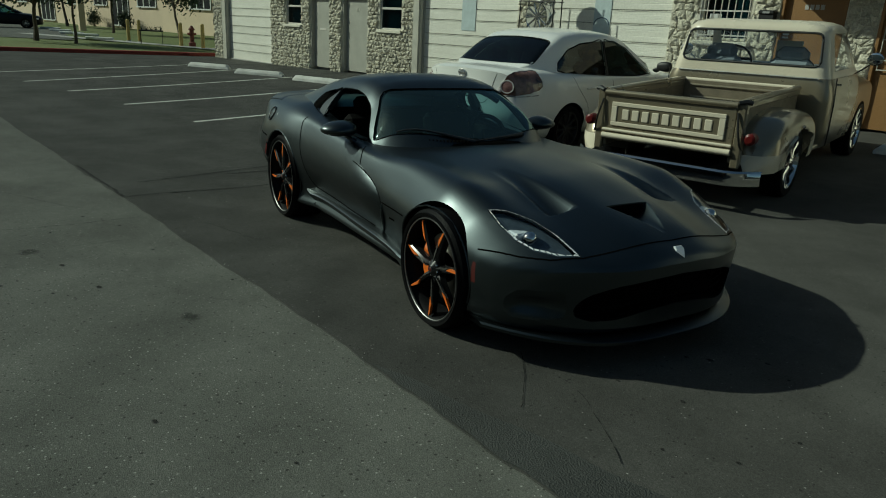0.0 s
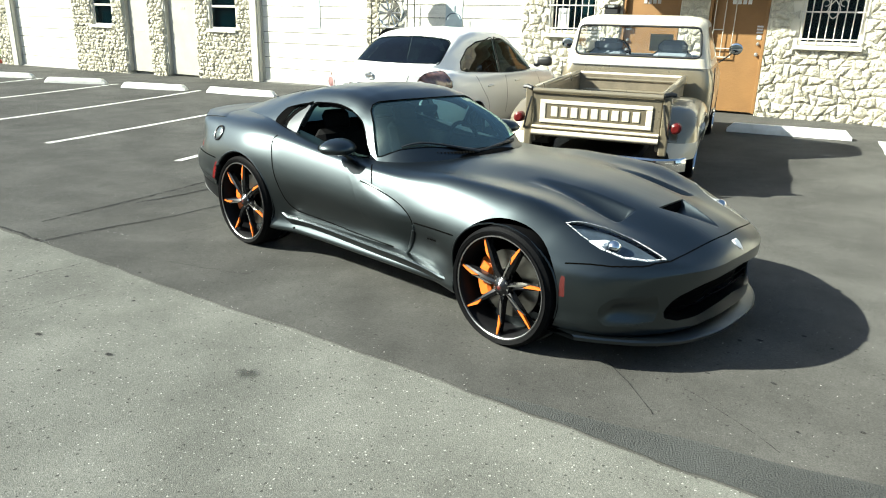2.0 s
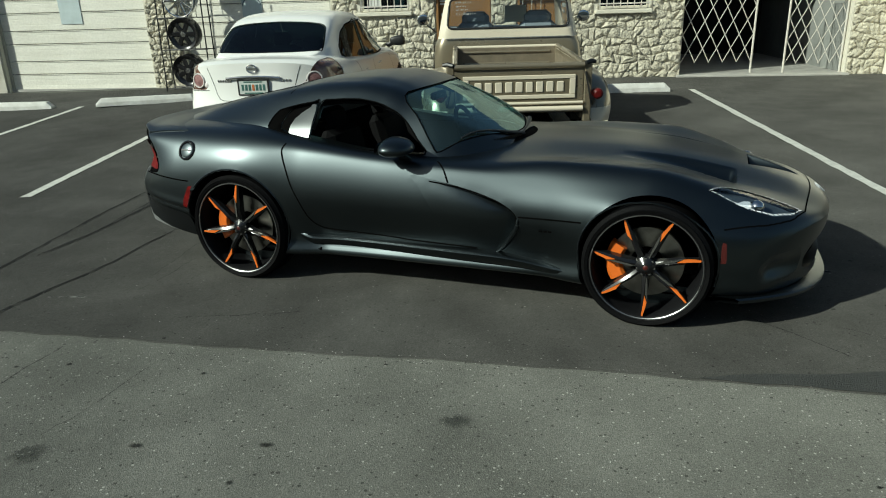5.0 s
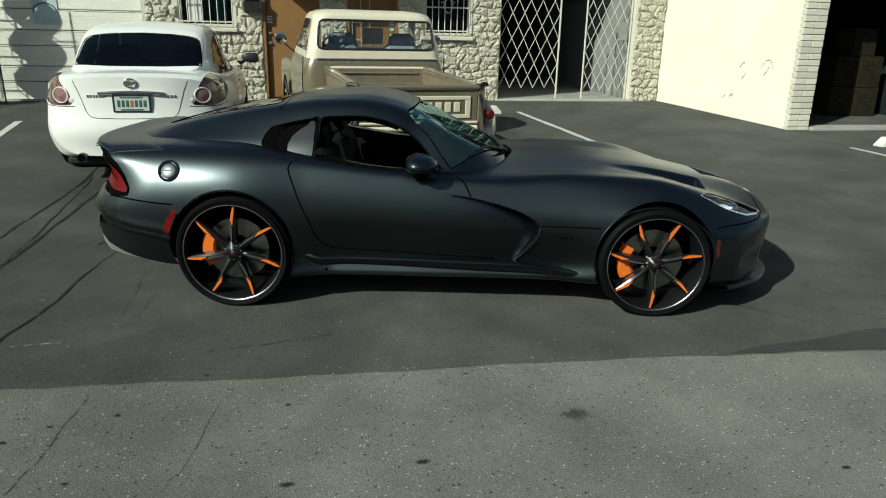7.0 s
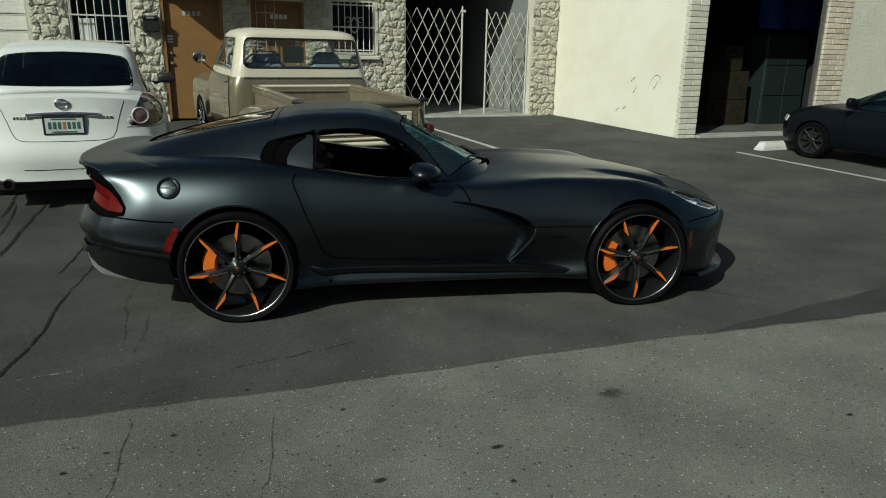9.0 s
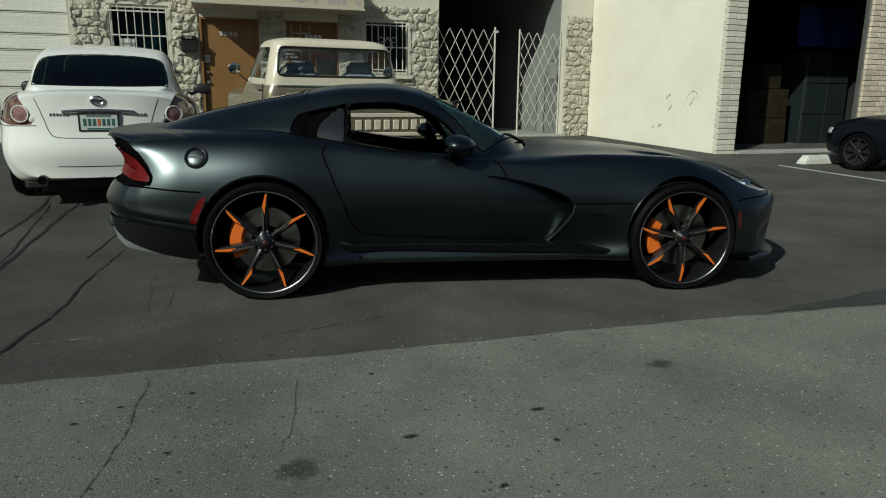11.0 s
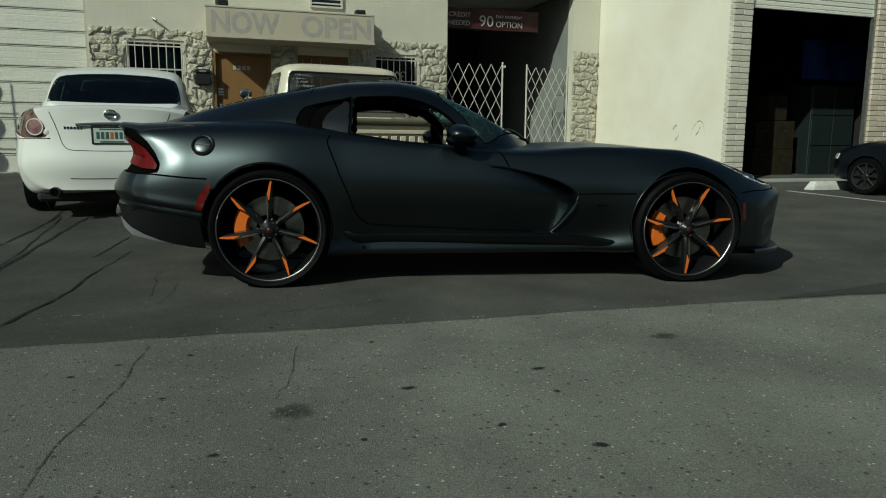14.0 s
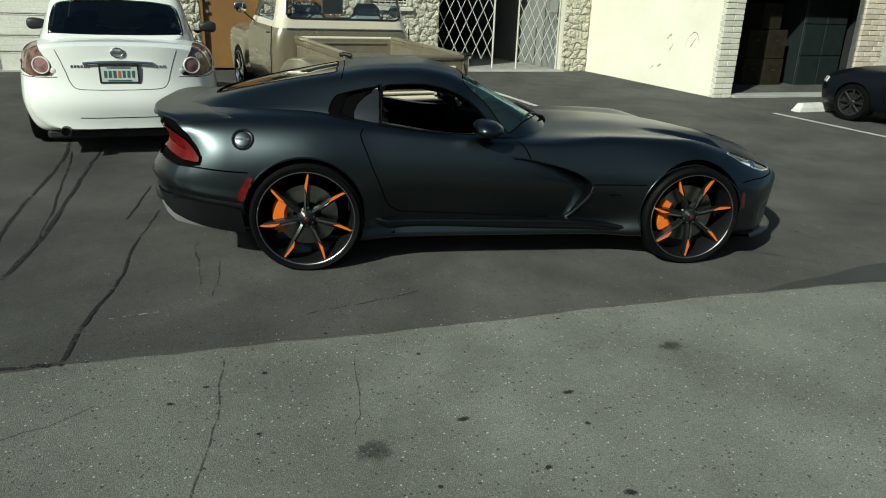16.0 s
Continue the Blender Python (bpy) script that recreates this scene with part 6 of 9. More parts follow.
        if pb.verts:
            part("tail_light", pb, "lamp_amber", car, "smoked red-amber tail light", smooth=True)
        else:
            pb.free()
    # seats and dark cabin floor
    bm = bmesh.new()
    box(bm, -1.45, 0.9, -0.74, 0.74, 0.86, 0.90)
    part("cabin_floor", bm, "cloth", car)
    for x, y in ((-0.25, -0.38), (-0.25, 0.38), (-1.3, -0.36), (-1.3, 0.36)):
        bm = bmesh.new()
        box(bm, x - 0.07, x + 0.07, y - 0.25, y + 0.25, 0.88, 1.12, 0.05)
        box(bm, x - 0.05, x + 0.05, y - 0.13, y + 0.13, 1.12, 1.29, 0.04)
        part("seat", bm, "cloth", car, smooth=30)
    if rear:
        for s in (-1, 1):
            q = tree.find_nearest(Vector((-2.40, s * 0.665, 0.905)))
            rot = Matrix.Translation(q[0] + q[1] * 0.002) @ q[1].to_track_quat("Y", "Z").to_matrix().to_4x4()
            bm = bmesh.new()
            lathe(bm, [(0.068, 0.0), (0.070, 0.010), (0.080, 0.011), (0.084, 0.0)], 32)
            ring = part("lamp_ring", bm, "lamp_white", car, "pale ring of the tail light", smooth=30, m=rot)
            bm = bmesh.new()
            lathe(bm, [(0.0, 0.010), (0.04, 0.009), (0.068, 0.004)], 32)
            part("lens", bm, "lamp_pink", ring, "round red lens", smooth=True)
            q = tree.find_nearest(Vector((-2.42, s * 0.565, 0.86)))
            bm = bmesh.new()
            lathe(bm, [(0.0, 0.004), (0.022, 0.004), (0.028, 0.0)], 20)
            part("reversing_lamp", bm, "lamp_white", car, smooth=True, m=Matrix.Translation(q[0]) @ q[1].to_track_quat("Y", "Z").to_matrix().to_4x4())
        xr = lambda y, z: tree.ray_cast(Vector((-4, y, z)), Vector((1, 0, 0)))[0].x
        seam("boot_seam", [(-2.35, -0.50, 1.05), (-2.45, -0.47, 0.90), (-2.45, -0.42, 0.76), (-2.45, -0.36, 0.70), (-2.45, -0.2, 0.685), (-2.45, 0.0, 0.682)], 0.006, car, tree=tree)
        seam("bumper_seam", [(-2.40, -0.52, 0.80), (-2.35, -0.7, 0.795), (-2.2, -0.85, 0.80), (-2.0, -0.9, 0.81)], 0.007, car, tree=tree)
        bm = bmesh.new()
        tube(bm, [(xr(y, 0.945) - 0.012, y, 0.945 - 0.015 * (abs(y) / 0.29) ** 2) for y in [-0.29 + 0.058 * i for i in range(11)]], 0.017, 10)
        part("boot_trim", bm, "chrome", car, "chrome strip over the number plate", smooth=True)
        bm = bmesh.new()
        tube(bm, [(xr(0.05 * math.cos(a), 1.035 + 0.04 * math.sin(a)) - 0.012, 0.052 * math.cos(a), 1.035 + 0.042 * math.sin(a)) for a in [2 * math.pi * i / 24 for i in range(24)]], 0.007, 6, closed=True)
        bd = part("badge", bm, "chrome", car, "round chrome badge")
        bm = bmesh.new()
        xb = xr(0, 1.035)
        box(bm, xb - 0.02, xb - 0.004, -0.056, 0.056, 1.022, 1.048, 0.004)
        part("bar", bm, "chrome", bd)
        for y0, n, st in ((0.33, 6, 0.027), (-0.34, 3, 0.03)):
            for k in range(n):
                y = y0 + (k - n / 2) * st
                bm = bmesh.new()
                xx = xr(y, 0.90)
                box(bm, xx - 0.006, xx + 0.004, y - 0.009, y + 0.009, 0.890, 0.914)
                part("badge_bar", bm, "chrome", car)
        xp = xr(0, 0.83) - 0.016
        bm = bmesh.new()
        box(bm, xp, xp + 0.008, -0.155, 0.155, 0.755, 0.91, 0.002)
        pl = part("number_plate", bm, "plate", car, "pale number plate in a dark frame")
        for k in range(7):
            y = 0.115 - 0.0385 * k
            bm = bmesh.new()
            box(bm, xp - 0.003, xp + 0.001, y - 0.012, y + 0.012, 0.80, 0.865)
            part("plate_bar", bm, "plate_ink" if k != 3 else "plate_orange", pl)
        for z in (0.772, 0.893):
            bm = bmesh.new()
            box(bm, xp - 0.003, xp + 0.001, -0.10, 0.10, z - 0.006, z + 0.006)
            part("plate_bar", bm, "plate_ink", pl)
        bm = bmesh.new()
        for a in ((-0.165, 0.165, 0.905, 0.918), (-0.165, 0.165, 0.747, 0.76)):
            box(bm, xp - 0.002, xp + 0.01, *a)
        for a in ((-0.168, -0.152), (0.152, 0.168)):
            box(bm, xp - 0.002, xp + 0.01, *a, 0.75, 0.915)
        part("plate_frame", bm, "trim_black", pl)
        bm = bmesh.new()
        tube(bm, [(-2.415, 0.50, 0.285), (-2.20, 0.50, 0.285)], 0.045, 16)
        part("exhaust_pipe", bm, "trim_black", car, smooth=30)
        bm = bmesh.new()
        lathe(bm, [(0.036, -0.03), (0.046, -0.03), (0.048, 0.03), (0.036, 0.03)], 20, axis="x", m=Matrix.Translation((-2.42, 0.50, 0.285)))
        part("pipe_rim", bm, "black_metal", car, smooth=30)
        seam("bumper_crease", [(-2.40, -0.40, 0.42), (-2.43, 0.0, 0.415), (-2.40, 0.36, 0.42)], 0.008, car, tree=tree, mirror=False)
        bm = bmesh.new()
        box(bm, -2.25, -1.6, -0.68, 0.68, 0.17, 0.27, 0.03)
        part("valance", bm, "trim_black", car)
    else:
        for s in (-1, 1):
            q = tree.find_nearest(Vector((2.12, s * 0.70, 0.66)))
            bm = bmesh.new()
            box(bm, -0.11, 0.11, -0.012, 0.012, -0.055, 0.055, 0.01)
            part("headlight", bm, "lamp_white", car, "pale headlight", m=Matrix.Translation(q[0]) @ q[1].to_track_quat("Y", "Z").to_matrix().to_4x4())
    return car


saloon(pose(-2.59, 4.86, ground_z(-2.59, 4.86) + 0.006, 0, -1.75, 91.8) @ Matrix.Diagonal((1, 1.03, 0.965, 1)), "white_paint", "white four-door saloon with dark tinted windows, parked nose to the wall")
saloon(pose(8.65, 1.95, ground_z(8.65, 1.95) + 0.006, 0, -1.94, 94) @ Matrix.Diagonal((0.92, 0.92, 0.86, 1)), "black_paint", "dark blue-black coupe with dusty steel wheels beside a parking stop", "coupe", False, "black_metal", 8)
saloon(pose(-52.6, 7.9, 0.155, 0, 0, 72) @ Matrix.Diagonal((1, 1, 1, 1)), "black_paint", "black saloon parked far off by the lawn", "saloon_car", False, "machined", 8)

# ---- pickup truck (its own frame: x ahead, origin on the ground under the tailgate) ----
M["tan_paint"] = material("tan_metallic_paint", (0.31, 0.265, 0.185), 0.28, 0.5, vary=0.12, scale=3, tint=(0.22, 0.185, 0.125), coat=0.7)
M["cream_paint"] = material("cream_paint", (0.70, 0.63, 0.50), 0.28, vary=0.05, scale=3, tint=(0.58, 0.51, 0.38), coat=0.4)
M["bed_paint"] = material("worn_bed_paint", (0.25, 0.21, 0.15), 0.5, 0.2, vary=0.2, scale=6, bump=0.15)
M["bluegrey"] = material("blue_grey_vinyl", (0.22, 0.26, 0.29), 0.6, vary=0.1, scale=10)


def ring(x0, x1, w, z, r, n=6):
    """A rounded rectangle round the cab at one height."""
    pts = []
    r = min(r, w * 0.9, (x1 - x0) * 0.45)
    for cx, cy, a0 in ((x1 - r, w - r, 0), (x0 + r, w - r, 90), (x0 + r, -w + r, 180), (x1 - r, -w + r, 270)):
        pts += [(cx + r * math.cos(radians(a0 + 90 * i / n)), cy + r * math.sin(radians(a0 + 90 * i / n)), z) for i in range(n + 1)]
    # more points along the straight sides
    out = []
    for a, b in zip(pts, pts[1:] + pts[:1]):
        d = math.dist(a, b)
        k = max(1, int(d / 0.05))
        out += [tuple(a[q] + (b[q] - a[q]) * i / k for q in range(3)) for i in range(k)]
    return out


def ring_loft(levels, cap_top=True, cap_low=False, step=0.04):
    """Stacks rounded rectangles: levels are (z, x0, x1, half width, corner radius)."""
    f = [curve_at([(l[0], l[k]) for l in levels]) for k in (1, 2, 3, 4)]
    zs = []
    for a, b in zip(levels, levels[1:]):
        zs += spaced(a[0], b[0], step) if b[0] - a[0] > step else [a[0]]
    zs.append(levels[-1][0])
    bm = bmesh.new()
    N = 160
    loops = []
    for z in zs:
        P = ring(f[0](z), f[1](z), f[2](z), z, f[3](z))
        # even spacing by length
        L = [0]
        for a, b in zip(P, P[1:] + P[:1]):
            L.append(L[-1] + math.dist(a, b))
        out, j = [], 0
        for i in range(N):
            s = L[-1] * i / N
            while L[j + 1] < s:
                j += 1
            a, b = P[j], P[(j + 1) % len(P)]
            t = (s - L[j]) / max(1e-9, L[j + 1] - L[j])
            out.append(bm.verts.new([a[q] + (b[q] - a[q]) * t for q in range(3)]))
        loops.append(out)
    for A, B in zip(loops, loops[1:]):
        for i in range(N):
            bm.faces.new((A[i], A[(i + 1) % N], B[(i + 1) % N], B[i]))
    if cap_top:
        bm.faces.new(loops[-1])
    if cap_low:
        bm.faces.new(loops[0][::-1])
    bmesh.ops.recalc_face_normals(bm, faces=bm.faces)
    return bm


TRUCK = thing("pickup_truck", "tan and cream classic step-side pickup truck with an empty open bed", "pickup truck", pose(0.325, 2.42, ground_z(0.325, 2.42) + 0.006, 0, -1.94, 97.2))
# bed
bm = bmesh.new()
box(bm, 0.03, 1.98, -0.62, 0.62, 0.56, 0.60)
part("bed_floor", bm, "bed_paint", TRUCK)
for i in range(9):
    y = -0.55 + 0.1375 * i
    bm = bmesh.new()
    box(bm, 0.04, 1.97, y - 0.012, y + 0.012, 0.60, 0.612, 0.004)
    part("bed_strip", bm, "steel", TRUCK)
for s in (-1, 1):
    bm = bmesh.new()
    y0, y1 = sorted((s * 0.62, s * 0.66))
    box(bm, 0.03, 2.0, y0, y1, 0.50, 1.03, 0.008)
    sd = part("bed_side", bm, "bed_paint", TRUCK)
    bm = bmesh.new()
    tube(bm, [(0.02, s * 0.65, 1.045), (0.7, s * 0.65, 1.055), (2.0, s * 0.65, 1.06)], 0.032, 12)
    part("bed_rail", bm, "tan_paint", TRUCK, smooth=40)
    bm = bmesh.new()
    box(bm, 0.03, 2.0, s * 0.648 - 0.03, s * 0.648 + 0.03, 0.985, 1.045, 0.01)
    part("bed_rail", bm, "tan_paint", TRUCK)
    bm = bmesh.new()
    y0, y1 = sorted((s * 0.655, s * 0.735))
    box(bm, -0.005, 0.07, y0, y1, 0.46, 1.06, 0.012)
    part("bed_post", bm, "tan_paint", TRUCK)
    bm = bmesh.new()
    tube(bm, [(-0.02, s * 0.66, 1.055), (0.02, s * 0.72, 1.065), (0.03, s * 0.77, 1.06)], [0.02, 0.026, 0.018], 8)
    part("tailgate_catch", bm, "black_metal", TRUCK, "black tailgate catch", smooth=True)
    bm = bmesh.new()
    tube(bm, [(-0.012, s * 0.665, 0.97), (-0.045, s * 0.70, 0.80), (-0.03, s * 0.725, 0.68), (0.0, s * 0.74, 0.64)], 0.010, 6)
    part("tailgate_chain", bm, "black_metal", TRUCK, smooth=True)
bm = bmesh.new()
box(bm, 1.96, 2.0, -0.66, 0.66, 0.50, 1.06, 0.008)
part("bulkhead", bm, "bed_paint", TRUCK)
for z in (0.72, 0.86, 1.0):
    bm = bmesh.new()
    tube(bm, [(1.958, -0.55, z), (1.958, 0.55, z)], 0.016, 8)
    part("bulkhead_rib", bm, "tan_paint", TRUCK, smooth=True)
bm = bmesh.new()
tube(bm, [(1.985, -0.66, 1.06), (1.985, 0.66, 1.06)], 0.022, 10)
part("bed_rail", bm, "cream_paint", TRUCK, smooth=True)
# tailgate with its raised frame and block letter shapes
bm = bmesh.new()
box(bm, 0.0, 0.035, -0.652, 0.652, 0.57, 1.02, 0.006)
gate = part("tailgate", bm, "tan_paint", TRUCK, "tan tailgate with a cream panel and raised blocks")
bm = bmesh.new()
tube(bm, [(0.0, -0.655, 1.035), (0.0, 0.655, 1.035)], 0.028, 12)
part("top_roll", bm, "tan_paint", gate, smooth=True)
bm = bmesh.new()
tube(bm, [(-0.012, -0.648, 0.605), (-0.012, 0.648, 0.605)], 0.028, 12)
tube(bm, [(-0.012, -0.648, 0.665), (-0.012, 0.648, 0.665)], 0.015, 10)
part("lower_roll", bm, "cream_paint", gate, smooth=True)
bm = bmesh.new()
for a in ((-0.57, 0.57, 0.905, 0.945), (-0.57, 0.57, 0.71, 0.75), (-0.57, -0.51, 0.75, 0.905), (0.51, 0.57, 0.75, 0.905)):
    box(bm, -0.014, 0.004, *a, 0.005)
part("panel_frame", bm, "cream_paint", gate, "cream raised panel frame")
bm = bmesh.new()
box(bm, -0.006, 0.002, -0.51, 0.51, 0.75, 0.905)
part("centre_panel", bm, material("dark_tan_panel", (0.16, 0.135, 0.09), 0.4, vary=0.1, scale=5), gate)
# nine plain raised blocks in place of the maker's name
for i in range(9):
    cy = 0.416 - 0.104 * i
    bm = bmesh.new()
    box(bm, -0.014, 0.0, cy - 0.036, cy + 0.036, 0.776, 0.880, 0.006)
    part("raised_block", bm, "cream_paint", gate)
# rear fenders
Fz = curve_at([(0.06, 0.50), (0.12, 0.66), (0.3, 0.80), (0.55, 0.89), (1.0, 0.925), (1.4, 0.89), (1.62, 0.78), (1.72, 0.62), (1.76, 0.48)])
for s in (-1, 1):
    bm = bmesh.new()
    rows = []
    for x in spaced(0.06, 1.76, 0.035) + [1.76]:
        zt = Fz(x)
        k = min(1, (x - 0.06) / 0.22, (1.76 - x) / 0.18) ** 0.5 if 0.06 < x < 1.76 else 0
        yo = 0.80 + 0.20 * k
        half = catmull([(0.66, zt + 0.01), (0.66 + 0.55 * (yo - 0.66), zt), (yo - 0.035, zt - 0.06), (yo, zt - 0.20 * min(1, (zt - 0.35) / 0.4)), (yo - 0.01, min(zt - 0.05, 0.46)), (yo - 0.02, 0.42)], 5)
        rows.append([bm.verts.new((x, s * y, z)) for y, z in half])
    for A, B in zip(rows, rows[1:]):
        for j in range(len(A) - 1):
            bm.faces.new((A[j], A[j + 1], B[j + 1], B[j]))
    bmesh.ops.recalc_face_normals(bm, faces=bm.faces)
    cut(bm, arc_poly(1.0, 0.36, 0.40), "y", keep=False)
    flange(bm, lambda c: abs(math.hypot(c.x - 1.0, c.z - 0.36) - 0.40) < 0.012, lambda c, q=s: (0, -q * 0.05, 0))
    low = cut(bm, [(-0.1, 0.2), (1.9, 0.2), (1.9, 0.60), (1.45, 0.60), (1.38, 0.66), (1.0, 0.79), (0.62, 0.66), (0.5, 0.60), (-0.1, 0.58)], "y")
    fe = part("rear_fender", bm, "tan_paint", TRUCK, "tan rounded rear fender with a cream lower half", smooth=40)
    part("fender_lower", low, "cream_paint", fe, "cream lower fender", smooth=40)
    bm = bmesh.new()
    lathe(bm, [(0.0, s * 0.62), (0.42, s * 0.62), (0.42, s * 0.9)], 36)
    for v in bm.verts:
        v.co.z = max(v.co.z, 0.02)
    part("arch_liner", bm, "trim_black", TRUCK, m=Matrix.Translation((1.0, 0, 0.36)))
    bm = bmesh.new()
    y0, y1 = sorted((s * 0.66, s * 0.95))
    box(bm, 1.74, 2.06, y0, y1, 0.42, 0.47, 0.012)
    part("side_step", bm, "tan_paint", TRUCK)
    bm = bmesh.new()
    lathe(bm, [(0.0, -0.10), (0.03, -0.10), (0.052, -0.085), (0.055, 0.0)], 24, axis="x")
    tl = part("tail_light", bm, material("dark_red_lens", (0.11, 0.008, 0.008), 0.4, spec=0.25), TRUCK, "round red tail light on a bracket", smooth=30, m=Matrix.Translation((0.07, s * 0.80, 0.745)))
    bm = bmesh.new()
    box(bm, 0.0, 0.03, -0.09, 0.03, -0.02, 0.02, 0.006)
    part("bracket", bm, "black_metal", tl, m=Matrix.Identity(4) if s > 0 else Matrix.Rotation(math.pi, 4, "X"))
# cab
cab = ring_loft([(0.40, 2.10, 3.5, 0.80, 0.10), (0.60, 2.07, 3.5, 0.845, 0.10), (0.9, 2.06, 3.5, 0.85, 0.12), (1.08, 2.07, 3.5, 0.83, 0.12), (1.165, 2.083, 3.466, 0.80, 0.12)], cap_top=False)
cb = part("cab", cab, "tan_paint", TRUCK, smooth=40)
up = ring_loft([(1.165, 2.083, 3.466, 0.80, 0.12), (1.18, 2.085, 3.46, 0.795, 0.12), (1.24, 2.09, 3.40, 0.785, 0.12), (1.45, 2.125, 3.22, 0.745, 0.13), (1.62, 2.155, 3.06, 0.71, 0.14), (1.68, 2.165, 3.01, 0.70, 0.16), (1.72, 2.19, 2.97, 0.675, 0.20), (1.75, 2.25, 2.90, 0.60, 0.22), (1.765, 2.35, 2.8, 0.50, 0.2)], step=0.03)
REAR_W = [(0.61, 1.285), (0.645, 1.290), (0.670, 1.305), (0.682, 1.33), (0.680, 1.37), (0.660, 1.56), (0.652, 1.60), (0.637, 1.624), (0.61, 1.637), (0.57, 1.64), (0.0, 1.64)]
REAR_W = REAR_W + [(-y, z) for y, z in REAR_W[-2::-1]]
glass_bits = [("rear_window", cut(up, REAR_W, "x", lambda c: c.x < 2.5))]
WIND = [(0.70, 1.24), (0.635, 1.62), (0.0, 1.64)]
WIND = WIND + [(-y, z) for y, z in WIND[-2::-1]]
glass_bits.append(("windscreen", cut(up, WIND, "x", lambda c: c.x > 2.7)))
SIDEW = [(2.30, 1.24), (2.34, 1.60), (2.38, 1.64), (2.95, 1.64), (3.08, 1.50), (3.28, 1.25)]
for side in (RIGHT, LEFT):
    glass_bits.append(("side_window", cut(up, SIDEW, "y", side)))
roof = part("cab_roof", up, "cream_paint", TRUCK, "cream cab roof and window posts", smooth=40)
for nm, pb in glass_bits:
    for v in pb.verts:
        v.co.x += 0.01 if v.co.x < 2.4 else 0
        v.co.y *= 0.99
    g = part(nm, pb, "clear_glass", TRUCK, "clear glass", smooth=True)
    g.visible_shadow = False
bm = bmesh.new()
xw = lambda z: 2.085 + (z - 1.18) * 0.158
tube(bm, [(xw(z) - 0.004, y, z) for y, z in REAR_W], 0.013, 8, closed=True)
part("window_seal", bm, "trim_black", TRUCK, "black rubber window seal", smooth=True)
# faint rows of worn marks on the glass
M["mark"] = worn("faded_marks", (0.55, 0.56, 0.55), False, 0.75, 60)
for z, n, h in ((1.60, 7, 0.016), (1.555, 5, 0.014), (1.515, 6, 0.014), (1.465, 9, 0.020)):
    for k in range(n):
        bm = bmesh.new()
        y = 0.58 - 0.026 * k + random.uniform(-0.008, 0.008)
        w = random.uniform(0.003, 0.011)
        box(bm, xw(z) + 0.004, xw(z) + 0.006, y - w, y + w, z - h * random.uniform(0.5, 1.0), z + h * random.uniform(0.3, 0.8))
        part("window_mark", bm, "mark", TRUCK)
bm = bmesh.new()
tube(bm, [(xw(1.165) - 0.010, y, 1.165) for y in (-0.70, 0.0, 0.70)], 0.009, 8)
part("belt_moulding", bm, "steel", TRUCK, "thin bright moulding under the cab window", smooth=True)
for s in (-1, 1):
    bm = bmesh.new()
    tube(bm, [(2.17, s * 0.842, 1.18), (2.19, s * 0.855, 0.9), (2.22, s * 0.85, 0.6), (2.30, s * 0.83, 0.42)], 0.006, 5)
    part("door_seam", bm, "trim_black", TRUCK)
    bm = bmesh.new()
    tube(bm, [(2.28, s * 0.82, 1.10), (2.42, s * 0.835, 1.09)], 0.014, 8)
    part("door_handle", bm, "chrome", TRUCK, smooth=True)
    bm = bmesh.new()
    bmesh.ops.create_uvsphere(bm, u_segments=20, v_segments=10, radius=0.075)
    for v in bm.verts:
        v.co.x *= 0.45 if v.co.x > 0 else 0.12
    mi = part("door_mirror", bm, "chrome", TRUCK, "round chrome door mirror", smooth=True, m=Matrix.Translation((3.02, s * 1.0, 1.36)))
    bm = bmesh.new()
    tube(bm, [(0.01, 0, -0.02), (0.03, -s * 0.10, -0.12), (0.02, -s * 0.17, -0.18)], 0.010, 6)
    part("mirror_arm", bm, "chrome", mi, smooth=True)
# front end
fr = ring_loft([(0.42, 3.40, 4.62, 0.93, 0.15), (0.70, 3.40, 4.66, 0.95, 0.15), (0.92, 3.40, 4.66, 0.94, 0.15), (1.0, 3.40, 4.65, 0.90, 0.18), (1.05, 3.40, 4.62, 0.82, 0.2), (1.085, 3.40, 4.55, 0.66, 0.2)], cap_top=True)
for side in (RIGHT, LEFT):
    cut(fr, arc_poly(3.93, 0.37, 0.41), "y", lambda c, sd=side: sd(c) and c.z < 0.85, keep=False)
part("front_body", fr, "tan_paint", TRUCK, smooth=40)
for s in (-1, 1):
    bm = bmesh.new()
    lathe(bm, [(0.0, s * 0.6), (0.42, s * 0.6), (0.42, s * 0.9)], 36)
    for v in bm.verts:
        v.co.z = max(v.co.z, 0.0)
    part("arch_liner", bm, "trim_black", TRUCK, m=Matrix.Translation((3.93, 0, 0.37)))


